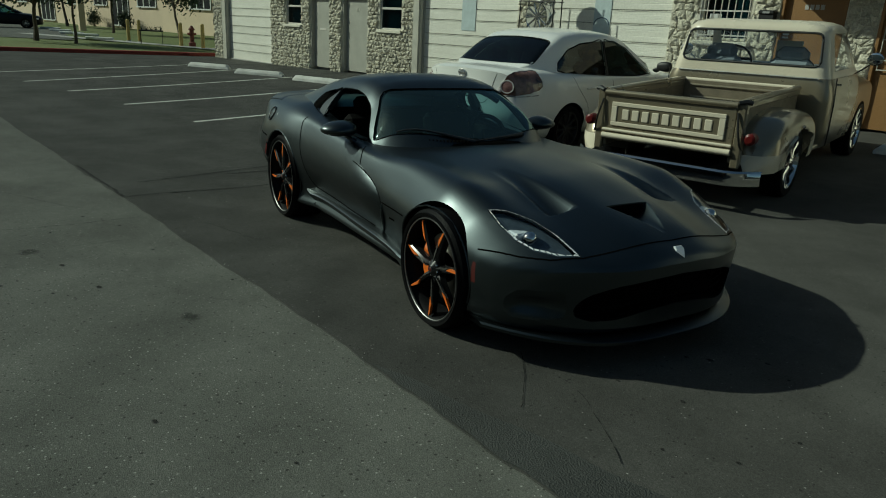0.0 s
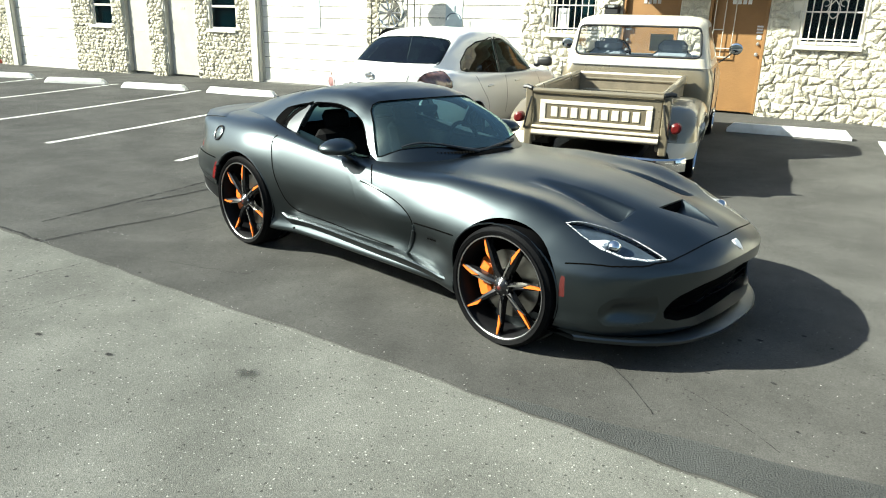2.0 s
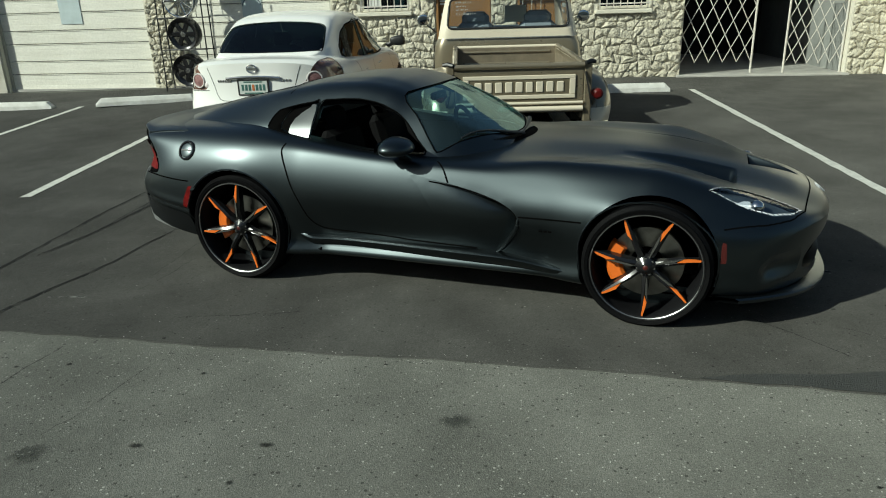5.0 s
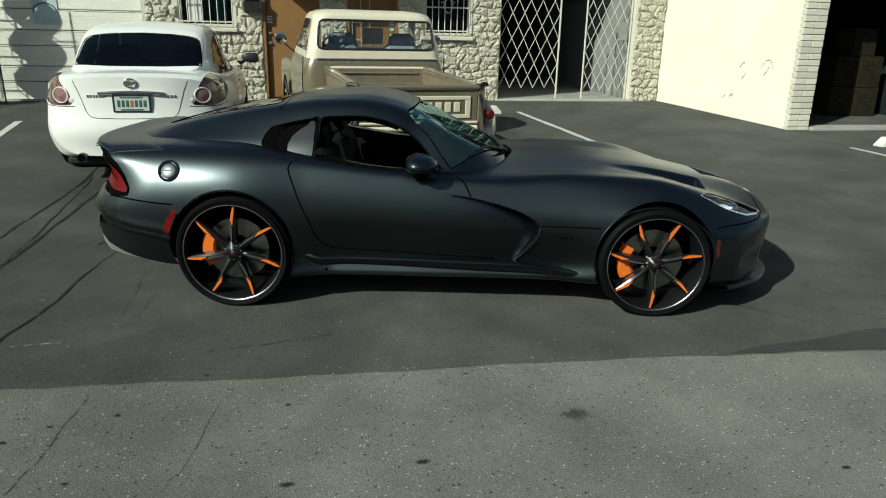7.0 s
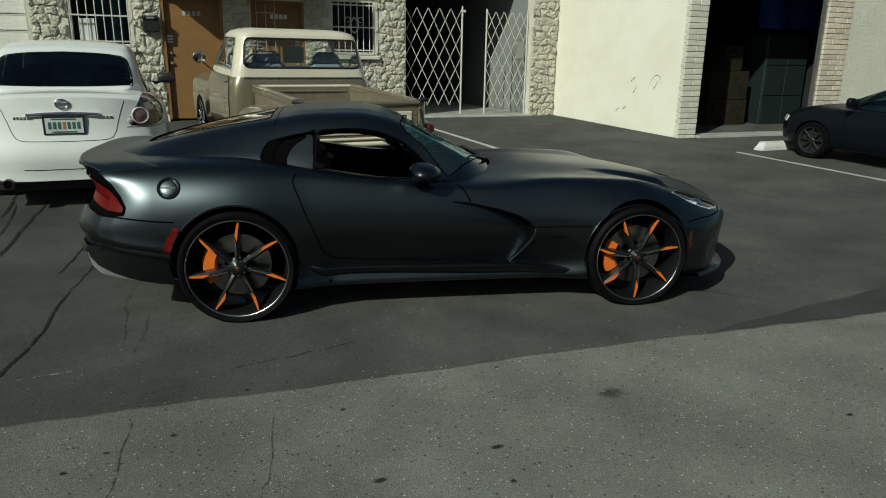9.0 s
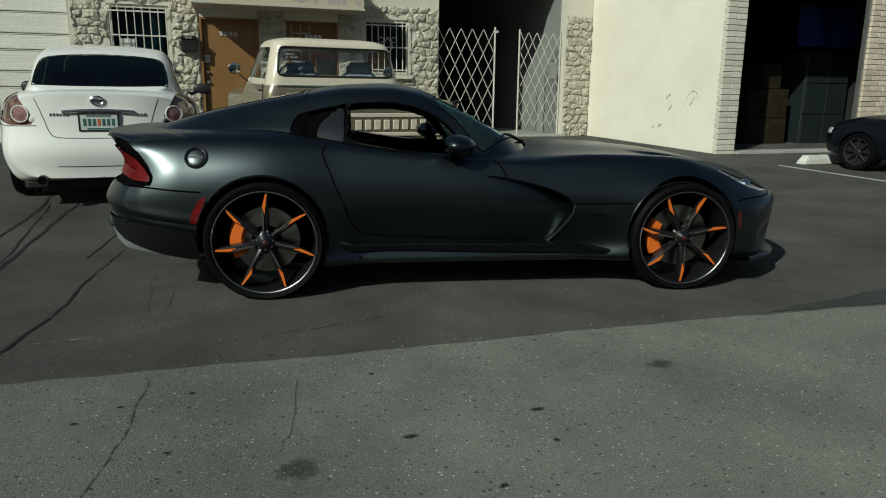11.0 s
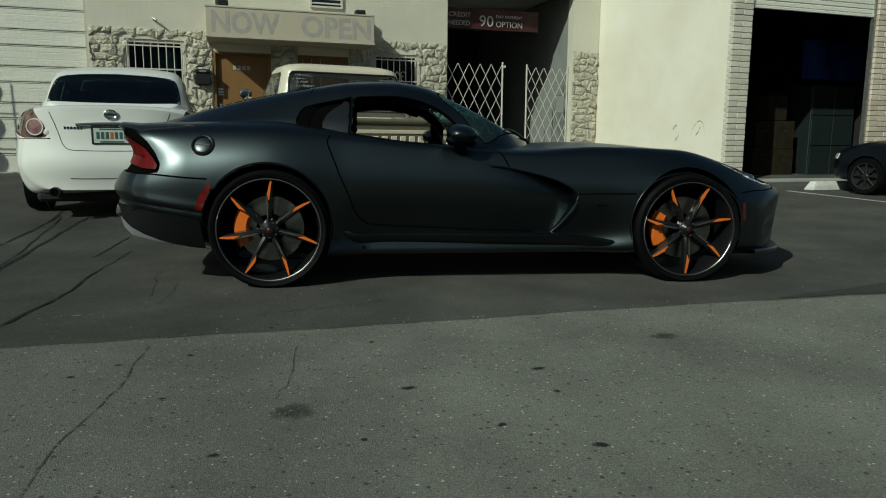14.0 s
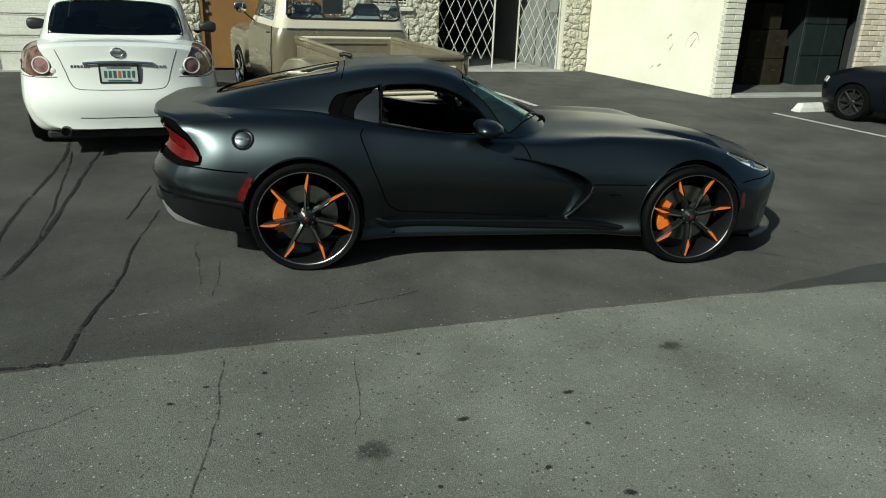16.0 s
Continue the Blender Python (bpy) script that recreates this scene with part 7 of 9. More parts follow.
def mesh_wheel(m):
    """A chrome wheel with many thin spokes."""
    bm = bmesh.new()
    lathe(bm, [(0.27, -0.11), (0.335, -0.115), (0.355, -0.09), (0.36, -0.05), (0.36, 0.09), (0.33, 0.11), (0.27, 0.11)], 48)
    ty = part("tyre", bm, "rubber", TRUCK, "low-profile black tyre", smooth=30, m=m)
    bm = bmesh.new()
    lathe(bm, [(0.275, -0.112), (0.262, -0.115), (0.25, -0.09), (0.24, 0.02), (0.06, 0.04), (0.0, 0.04)], 48)
    part("rim", bm, "chrome", ty, "polished chrome rim", smooth=30)
    for i in range(20):
        a = 2 * math.pi * i / 20
        bm = bmesh.new()
        tube(bm, [(0.05, -0.10, 0.0), (0.15, -0.085, 0.012 * (-1) ** i), (0.256, -0.095, 0.03 * (-1) ** i)], 0.008, 5)
        part("spoke", bm, "chrome", ty, m=Matrix.Rotation(-a, 4, "Y"))
    bm = bmesh.new()
    lathe(bm, [(0.0, -0.125), (0.035, -0.12), (0.06, -0.10), (0.065, -0.05)], 20)
    part("hub_cap", bm, "chrome", ty, smooth=30)


for x, z in ((1.0, 0.36), (3.93, 0.36)):
    for s in (-1, 1):
        mm = Matrix.Translation((x, s * 0.84, z))
        mesh_wheel(mm if s < 0 else mm @ Matrix.Rotation(math.pi, 4, "Z"))
# rear bumper, exhaust, inside
bm = bmesh.new()
sec = [(-0.015, 0.135), (-0.035, 0.118), (-0.040, 0.06), (-0.032, 0.0), (0.0, -0.012)]
rows = []
for i in range(33):
    y = -0.93 + 1.86 * i / 32
    dx = 0.22 * max(0, (abs(y) - 0.62) / 0.31) ** 2
    rows.append([bm.verts.new((-0.12 + a + dx, y, 0.42 + b)) for a, b in sec])
for A, B in zip(rows, rows[1:]):
    for j in range(4):
        bm.faces.new((A[j], A[j + 1], B[j + 1], B[j]))
solid(bm, 0.006)
part("rear_bumper", bm, "chrome", TRUCK, "chrome rear bumper", smooth=35)
for s in (-1, 1):
    bm = bmesh.new()
    box(bm, -0.12, 0.3, s * 0.4 - 0.03, s * 0.4 + 0.03, 0.42, 0.50)
    part("bumper_bracket", bm, "black_metal", TRUCK)
bm = bmesh.new()
box(bm, 0.05, 4.3, -0.42, 0.42, 0.30, 0.42, 0.02)
part("chassis", bm, "black_metal", TRUCK)
for y in (-0.36, 0.36):
    bm = bmesh.new()
    box(bm, 2.30, 2.42, y - 0.22, y + 0.22, 0.9, 1.36, 0.07)
    box(bm, 2.31, 2.41, y - 0.16, y + 0.16, 1.30, 1.48, 0.06)
    part("seat", bm, "bluegrey", TRUCK, "blue-grey bucket seat", smooth=30)
bm = bmesh.new()
box(bm, 3.1, 3.42, -0.74, 0.74, 1.08, 1.24, 0.05)
box(bm, 2.12, 3.4, -0.78, 0.78, 0.42, 0.5)
part("dashboard", bm, "bluegrey", TRUCK)
bm = bmesh.new()
tube(bm, [(0, 0.19 * math.cos(a), 0.19 * math.sin(a)) for a in [2 * math.pi * i / 28 for i in range(28)]], 0.014, 8, closed=True)
box(bm, 0.0, 0.02, -0.18, 0.18, -0.015, 0.015)
part("steering_wheel", bm, "trim_black", TRUCK, smooth=30, m=Matrix.Translation((2.90, 0.36, 1.28)) @ Matrix.Rotation(radians(-30), 4, "Y"))
bm = bmesh.new()
box(bm, 3.10, 3.12, -0.35, -0.05, 1.30, 1.52)
part("sun_shade_sheet", bm, "plate", TRUCK, "pale sheet behind the windscreen")

# the body sits low over its wheels; the cab is wider than the bed, the nose well ahead of it
CAB_BITS = ("cab", "belt_moulding", "rear_window", "windscreen", "side_window", "window_seal", "window_mark", "door_seam", "door_handle", "door_mirror", "dashboard", "seat")
for piece in TRUCK.children:
    low = Matrix.Translation((0, 0, 0 if piece.name.startswith("tyre") else -0.055 if not piece.name.startswith(("rear_bumper", "bumper_bracket")) else -0.15))
    if piece.name.startswith(CAB_BITS):
        low = low @ Matrix.Translation((2.06, -0.03, 0)) @ Matrix.Diagonal((1.10, 1.125, 1, 1)) @ Matrix.Translation((-2.06, 0, 0))
    elif piece.name.startswith("front") or piece.matrix_basis.translation.x > 3.5:
        low = low @ Matrix.Translation((0.2, 0, 0))
    piece.matrix_basis = low @ piece.matrix_basis

# ---- front of the building: doors, windows, sign, gates ----
def slab(bm, pts, y0, y1):
    lo, hi = [bm.verts.new((x, y1, z)) for x, z in pts], [bm.verts.new((x, y0, z)) for x, z in pts]
    bm.faces.new(hi)
    bm.faces.new(lo[::-1])
    for j in range(len(pts)):
        bm.faces.new((lo[j - 1], lo[j], hi[j], hi[j - 1]))
    bmesh.ops.recalc_face_normals(bm, faces=bm.faces)


for i, (a, b) in enumerate(GARAGES):
    gd = thing("garage_door", "closed white ribbed overhead garage door", "garage door", group="garage doors", kind="structure")
    z = ground_z((a + b) / 2, WALL_Y) - 0.01
    k = 0
    while z < GARAGE_TOP:
        h = (0.36, 0.27)[k % 2]
        bm = bmesh.new()
        prof = [(0.0, 0.0), (-0.008, 0.012), (-0.008, h * 0.30), (-0.006, h * 0.33), (-0.008, h * 0.36), (-0.008, h * 0.62), (-0.006, h * 0.65), (-0.008, h * 0.68), (-0.008, h - 0.03), (-0.018, h - 0.026), (-0.018, h - 0.016), (0.010, h - 0.012), (0.010, h)]
        lo = [bm.verts.new((a + 0.02, WALL_Y + 0.17 + y, z + q)) for y, q in prof]
        hi = [bm.verts.new((b - 0.02, WALL_Y + 0.17 + y, z + q)) for y, q in prof]
        for j in range(len(prof) - 1):
            bm.faces.new((lo[j], hi[j], hi[j + 1], lo[j + 1]))
        part("panel", bm, "garage", gd)
        z += h
        k += 1
    boxpart("backing", "trim_black", gd, a, b, WALL_Y + 0.18, WALL_Y + 0.2, 0.0, GARAGE_TOP)
    for x0 in (a - 0.0, b - 0.05):
        boxpart("track", "jamb", gd, x0, x0 + 0.05, WALL_Y + 0.12, WALL_Y + 0.165, 0.1, GARAGE_TOP)
    boxpart("bottom_seal", "concrete", gd, a + 0.02, b - 0.02, WALL_Y + 0.10, WALL_Y + 0.17, ground_z((a + b) / 2, WALL_Y) - 0.05, ground_z((a + b) / 2, WALL_Y) + 0.03)
tagged(boxpart("trim", "jamb", None, -11.35, -11.12, WALL_Y - 0.02, WALL_Y + 0.1, 0.0, GARAGE_TOP), "painted jamb beside the garage door", "trim", kind="structure")
tagged(boxpart("trim", "jamb", None, -22.75, -22.47, WALL_Y - 0.01, WALL_Y + 0.1, 0.0, GARAGE_TOP), "painted jamb beside the garage door", "trim", kind="structure")

# sash windows
for n, (a, b, c, d) in enumerate(WINDOWS[:2]):
    w = thing(f"window_{n + 1}", "white framed sash window with dark panes", "window", kind="structure")
    for nm, q in (("window_frame", (a, a + 0.05, c, d)), ("window_frame", (b - 0.05, b, c, d)), ("window_frame", (a + 0.05, b - 0.05, d - 0.05, d)), ("meeting_rail", (a + 0.05, b - 0.05, (c + d) / 2 - 0.03, (c + d) / 2 + 0.03)), ("window_frame", (a + 0.05, b - 0.05, c, c + 0.05))):
        boxpart(nm, "white_metal", w, q[0], q[1], WALL_Y + 0.08, WALL_Y + 0.14, q[2], q[3], 0.006)
    boxpart("window_sill", "stucco", w, a - 0.06, b + 0.06, WALL_Y - 0.06, WALL_Y + 0.07, c - 0.09, c - 0.005, 0.012)
    for z0, z1 in ((c + 0.05, (c + d) / 2 - 0.03), ((c + d) / 2 + 0.03, d - 0.05)):
        boxpart("pane", "pane", w, a + 0.05, b - 0.05, WALL_Y + 0.105, WALL_Y + 0.111, z0, z1)
    # added sheet, no real blind: it colours the pane like a reflection
    boxpart("blind", "pane_teal", w, a + 0.05, b - 0.05, WALL_Y + 0.2, WALL_Y + 0.21, c, d)

# barred windows
for n, (a, b, c, d) in enumerate(WINDOWS[2:]):
    w = thing(f"window_{n + 3}", "dark window behind white burglar bars", "window", kind="structure")
    for q in ((a, a + 0.06, c, d), (b - 0.06, b, c, d), (a + 0.06, b - 0.06, d - 0.06, d), (a + 0.06, b - 0.06, c, c + 0.06)):
        boxpart("window_frame", "stucco", w, q[0], q[1], WALL_Y + 0.06, WALL_Y + 0.15, q[2], q[3], 0.006)
    boxpart("pane", "pane", w, a + 0.06, b - 0.06, WALL_Y + 0.11, WALL_Y + 0.116, c + 0.06, d - 0.06)
    # same added sheet, giving the barred panes their reflected teal
    boxpart("blind", "pane_teal", w, a + 0.06, b - 0.06, WALL_Y + 0.24, WALL_Y + 0.25, c, d)
    boxpart("window_sill", "stucco", w, a - 0.04, b + 0.04, WALL_Y - 0.07, WALL_Y + 0.05, c - 0.08, c - 0.004, 0.012)
    y = WALL_Y - 0.03
    for k in range(8):
        x = a + 0.04 + (b - a - 0.08) * k / 7
        bm = bmesh.new()
        tube(bm, [(x, y, c + 0.02), (x, y, d - 0.02)], 0.010, 6)
        part("bar", bm, "white_metal", w)
    for z in (c + 0.10, (c + d) / 2, d - 0.12):
        bm = bmesh.new()
        box(bm, a + 0.0, b - 0.0, y - 0.012, y + 0.004, z - 0.012, z + 0.012)
        part("cross_bar", bm, "white_metal", w)
    if n == 1:
        for s in (-1, 1):
            bm = bmesh.new()
            cx, cz = (a + b) / 2, (c + d) / 2 + 0.06
            tube(bm, [(cx + s * (0.09 * math.sin(math.pi * t) * (1.3 - 0.6 * t)), y - 0.012, cz - 0.17 + 0.30 * t) for t in [i / 14 for i in range(15)]], 0.009, 6)
            tube(bm, [(cx + s * (0.13 + 0.05 * math.cos(q)), y - 0.012, cz + 0.08 + 0.05 * math.sin(q)) for q in [2 * math.pi * i / 14 for i in range(12)]], 0.007, 6)
            part("scroll", bm, "white_metal", w, "heart-shaped scroll")
    else:
        boxpart("notice", "paper", w, a + 0.17, a + 0.40, WALL_Y + 0.095, WALL_Y + 0.10, c + 0.10, c + 0.48)
        boxpart("notice", "bannertext", w, b - 0.34, b - 0.14, WALL_Y + 0.125, WALL_Y + 0.13, c + 0.06, d - 0.2)

# doors
for n, (a, b, c, d) in enumerate(GREY_DOORS):
    dr = thing(f"door_{n + 1}", "closed plain grey painted door", "door", kind="structure")
    boxpart("leaf", "greydoor", dr, a + 0.05, b - 0.05, WALL_Y + 0.16, WALL_Y + 0.20, c + 0.01, d - 0.05, 0.004)
    for q in ((a, a + 0.05, c, d), (b - 0.05, b, c, d), (a + 0.05, b - 0.05, d - 0.05, d)):
        boxpart("door_frame", "jamb", dr, q[0], q[1], WALL_Y + 0.05, WALL_Y + 0.21, q[2], q[3], 0.004)
    bm = bmesh.new()
    hx = a + 0.12 if n == 0 else b - 0.12
    lathe(bm, [(0.0, -0.06), (0.022, -0.058), (0.03, -0.04), (0.018, -0.02), (0.014, 0.0), (0.03, 0.0)], 16, m=Matrix.Translation((hx, WALL_Y + 0.16, c + 0.98)))
    part("door_knob", bm, "steel", dr, "dull metal knob", smooth=True)
    if n == 0:
        boxpart("letter_slot", "white_metal", dr, a + 0.38, a + 0.72, WALL_Y + 0.152, WALL_Y + 0.162, c + 1.16, c + 1.23, 0.004)
    else:
        for k in range(3):
            boxpart("number_bar", "jamb", dr, a + 0.55 + 0.07 * k, a + 0.60 + 0.07 * k, WALL_Y + 0.154, WALL_Y + 0.162, c + 1.78, c + 1.86)
for n, (a, b, c, d) in enumerate(TAN_DOORS):
    dr = thing(f"door_{n + 3}", "closed ochre painted door with a worn surface" if n == 0 else "ochre painted door behind a white security grille", "door", kind="structure")
    boxpart("leaf", "orangedoor", dr, a + 0.05, b - 0.05, WALL_Y + 0.10, WALL_Y + 0.145, c + 0.01, d - 0.04, 0.004)
    for q in ((a, a + 0.05, c, d), (b - 0.05, b, c, d), (a + 0.05, b - 0.05, d - 0.04, d)):
        boxpart("door_frame", "orangedoor", dr, q[0], q[1], WALL_Y + 0.02, WALL_Y + 0.15, q[2], q[3], 0.004)
    hx = a + 0.12 if n == 0 else b - 0.12
    for z, r in ((c + 1.02, 0.03), (c + 1.20, 0.026)):
        bm = bmesh.new()
        lathe(bm, [(0.0, -0.05), (r * 0.8, -0.048), (r, -0.03), (r * 0.6, -0.012), (r * 1.2, 0.0)], 16, m=Matrix.Translation((hx, WALL_Y + 0.10, z)))
        part("door_knob", bm, "steel", dr, smooth=True)
    for k in range(4):
        x = a + 0.36 + 0.085 * k
        boxpart("number_bar", "paper" if n else "bannertext", dr, x, x + 0.06, WALL_Y + 0.088, WALL_Y + 0.099, c + 1.86, c + 1.94)
    for k in range(3):
        boxpart("sticker", "paper", dr, hx - 0.05, hx + 0.05, WALL_Y + 0.092, WALL_Y + 0.099, c + 1.38 + 0.05 * k, c + 1.41 + 0.05 * k)
    if n == 1:
        boxpart("round_sticker", "blue", dr, hx - 0.04, hx + 0.04, WALL_Y + 0.091, WALL_Y + 0.098, c + 1.28, c + 1.35, 0.01)
        for k, x in enumerate((a + 0.10, a + 0.27, a + 0.44)):
            bm = bmesh.new()
            tube(bm, [(x, WALL_Y + 0.05, c + 0.95), (x, WALL_Y + 0.05, d - 0.06)], 0.008, 6)
            part("grille_bar", bm, "jamb", dr)
        for z, x1 in ((c + 0.95, 0.45), (c + 1.10, 0.45), (c + 1.42, 0.28), (c + 1.95, 0.45)):
            boxpart("grille_bar", "jamb", dr, a + 0.09, a + x1, WALL_Y + 0.043, WALL_Y + 0.057, z, z + 0.018)

# mailbox, wall lamp, intercom
mb = thing("mailbox", "black metal mailbox on the stone wall", "mailbox", Matrix.Translation((-1.745, WALL_Y - 0.03, 1.90)))
bm = bmesh.new()
box(bm, -0.13, 0.13, -0.10, 0.06, 0.0, 0.20, 0.01)
part("box_body", bm, "black_metal", mb)
bm = bmesh.new()
box(bm, -0.14, 0.14, -0.12, 0.06, 0.20, 0.27, 0.02)
part("lid", bm, "black_metal", mb, "sloping lid")
bm = bmesh.new()
box(bm, -0.06, 0.06, -0.125, -0.118, 0.215, 0.25)
part("label_plate", bm, "steel", mb)
# awning box with letters
aw = thing("awning_sign", "faded tan awning box sign with worn grey letters", "sign", Matrix.Translation((-0.15, 8.38, 2.67)))
bm = bmesh.new()
box(bm, -1.51, 1.51, 0.0, 0.80, 0.0, 0.545, 0.012)
part("awning_box", bm, "sign", aw)
bm = bmesh.new()
box(bm, -1.52, 1.52, -0.012, 0.0, 0.0, 0.03, 0.004)
box(bm, -1.52, 1.52, -0.012, 0.0, 0.515, 0.545, 0.004)
part("edge_strip", bm, "jamb", aw)
for word, x, w in (("NOW", -1.43, 1.18), ("OPEN", 0.14, 1.30)):
    lettering("letters", word, 0.50, "signletter", aw, pose(x, -0.0015, 0.10, 90, 0, 0), 0.0012, "worn grey letters", w, bold=0.016)
for x, z in ((-1.35, 3.30), (1.20, 3.28)):
    fl = thing("floodlight", "small dark floodlight over the sign", "lamp", Matrix.Translation((x, WALL_Y - 0.01, z)), group="floodlights over the sign")
    bm = bmesh.new()
    box(bm, -0.10, 0.10, -0.26, -0.10, 0.0, 0.11, 0.02)
    part("housing", bm, "black_metal", fl)
    bm = bmesh.new()
    tube(bm, [(0, -0.12, 0.03), (0, -0.04, -0.02), (0, 0.035, -0.02)], 0.018, 8)
    part("bracket", bm, "black_metal", fl)
bm = bmesh.new()
tube(bm, [(-1.48, WALL_Y + 0.01, 3.22), (-1.48, WALL_Y + 0.01, TOP - 0.05)], 0.018, 8)
tagged(part("conduit", bm, "jamb", smooth=True), "painted electrical conduit running up the wall", "conduit")
vt = thing("wall_vent", "white louvred wall vent", "vent", Matrix.Translation((0.58, WALL_Y + 0.03, 3.42)))
bm = bmesh.new()
for q in ((-0.32, -0.28, 0, 0.52), (0.28, 0.32, 0, 0.52), (-0.28, 0.28, 0, 0.04), (-0.28, 0.28, 0.48, 0.52)):
    box(bm, q[0], q[1], -0.05, 0.01, q[2], q[3], 0.004)
part("frame", bm, "white_metal", vt)
bm = bmesh.new()
box(bm, -0.28, 0.28, -0.008, -0.002, 0.04, 0.48)
part("backing", bm, "darkblue", vt)
for k in range(5):
    bm = bmesh.new()
    box(bm, -0.28, 0.28, -0.03, 0.03, -0.004, 0.004)
    part("slat", bm, "white_metal", vt, m=Matrix.Translation((0, -0.03, 0.09 + 0.085 * k)) @ Matrix.Rotation(radians(35), 4, "X"))
# small hook on the wall
bm = bmesh.new()
tube(bm, [(-2.55, WALL_Y + 0.03, 3.02), (-2.55, WALL_Y - 0.08, 3.04), (-2.50, WALL_Y - 0.12, 3.0)], 0.018, 8)
tagged(part("wall_hook", bm, "steel", smooth=True), "short metal hook on the stucco wall", "hook")

# scissor gates
def scissor_gate(name, x0, x1, y, z0, z1, cells, posts, label):
    g = thing(name, label, "gate", group="scissor gates")
    w = (x1 - x0) / cells
    rows = max(2, round((z1 - z0) / (w * 2.0)))
    h = (z1 - z0) / rows
    for s in (1, -1):
        for k in range(cells + rows):
            # each lath runs up one cell for every cell along
            a0 = k - rows if s > 0 else k
            pts = []
            n0 = max(0, -a0) if s > 0 else max(0, a0 - cells)
            n1 = min(rows, cells - a0) if s > 0 else min(rows, a0)
            if n1 <= n0:
                continue
            p = (x0 + (a0 + s * n0) * w, z0 + n0 * h)
            q = (x0 + (a0 + s * n1) * w, z0 + n1 * h)
            bm = bmesh.new()
            yy = y + 0.012 * s
            d = Vector((q[0] - p[0], 0, q[1] - p[1])).normalized()
            side = Vector((-d.z, 0, d.x)) * 0.0065
            P, Q = Vector((p[0], yy, p[1])), Vector((q[0], yy, q[1]))
            lo = [bm.verts.new(v) for v in (P - side, Q - side, Q + side, P + side)]
            hi = [bm.verts.new(v + Vector((0, 0.006, 0))) for v in (P - side, Q - side, Q + side, P + side)]
            bm.faces.new(lo)
            bm.faces.new(hi[::-1])
            for j in range(4):
                bm.faces.new((lo[j - 1], lo[j], hi[j], hi[j - 1]))
            bmesh.ops.recalc_face_normals(bm, faces=bm.faces)
            part("lath", bm, "white_metal", g)
    for x in posts:
        bm = bmesh.new()
        tube(bm, [(x, y, z0 - 0.20), (x, y, z1 + 0.06)], 0.019, 10)
        part("post", bm, "white_metal", g, smooth=True)
    return g


scissor_gate("scissor_gate", 3.10, 4.36, WALL_Y + 0.16, 0.55, 2.52, 5, (4.37,), "white steel scissor gate drawn half across a dark entry")
scissor_gate("scissor_gate", 4.98, 5.96, WALL_Y + 0.20, 0.50, 2.50, 5, (4.96, 5.95), "white steel scissor gate folded against the wall")
bm = bmesh.new()
box(bm, 4.38, 4.44, WALL_Y + 0.14, WALL_Y + 0.18, 2.46, 2.51, 0.004)
tagged(part("gate_latch", bm, "white_metal"), "small white latch on the gate post", "latch")
bm = bmesh.new()
box(bm, 5.68, 5.86, WALL_Y + 0.155, WALL_Y + 0.16, 1.55, 1.90)
tagged(part("notice_plate", bm, "inner"), "grey notice plate tied to the folded gate", "notice")
# banner in the entry, its shade put into the colour
bn = thing("banner", "red banner with pale words, darkened for the entry's shade", "banner", Matrix.Translation((4.28, WALL_Y + 0.55, 3.31)))
bm = bmesh.new()
sheet(bm, lambda x, z: (x, 0.015 * math.sin(7 * x) + 0.01 * math.sin(13 * x + z * 9), z - 0.03 * (1 - (x / 1.1) ** 2) * (0.42 - z)), [-1.205] + [-1.1 + 0.1 * i for i in range(23)], [0, 0.14, 0.28, 0.42])
solid(bm, 0.003)
part("cloth", bm, "banner", bn)
for words, x, z, size, w in (("CREDIT", -1.03, 0.22, 0.14, 0.50), ("NEEDED", -1.03, 0.05, 0.14, 0.48), ("90", -0.33, 0.05, 0.33, 0.32), ("DAY PAYMENT", 0.06, 0.24, 0.09, 0.62), ("OPTION", 0.06, 0.05, 0.18, 0.62)):
    lettering("letters", words, size, "bannertext", bn, pose(x, -0.035, z, 90, 0, 0), 0.003, "pale letters", w)

# bay: shutter, brick piers, stored things
sh = thing("roller_shutter", "raised pale roller shutter over the bay", "shutter", kind="structure")
for k in range(6):
    boxpart("slat", "garage", sh, 7.48, 10.32, BAY_Y + 0.05, BAY_Y + 0.075, 3.30 + 0.085 * k, 3.38 + 0.085 * k, 0.012)
boxpart("bottom_bar", "garage", sh, 7.48, 10.32, BAY_Y + 0.04, BAY_Y + 0.085, 3.24, 3.295, 0.008)
boxpart("guide_rail", "steel", sh, 10.28, 10.325, BAY_Y + 0.02, BAY_Y + 0.10, 0.1, 3.75)

tagged(boxpart("threshold", "concrete", None, 7.48, 10.32, BAY_Y - 0.10, BAY_Y + 0.3, 0.0, ground_z(8.8, BAY_Y) + 0.045, 0.01), "pale concrete threshold of the bay", "threshold", kind="structure")
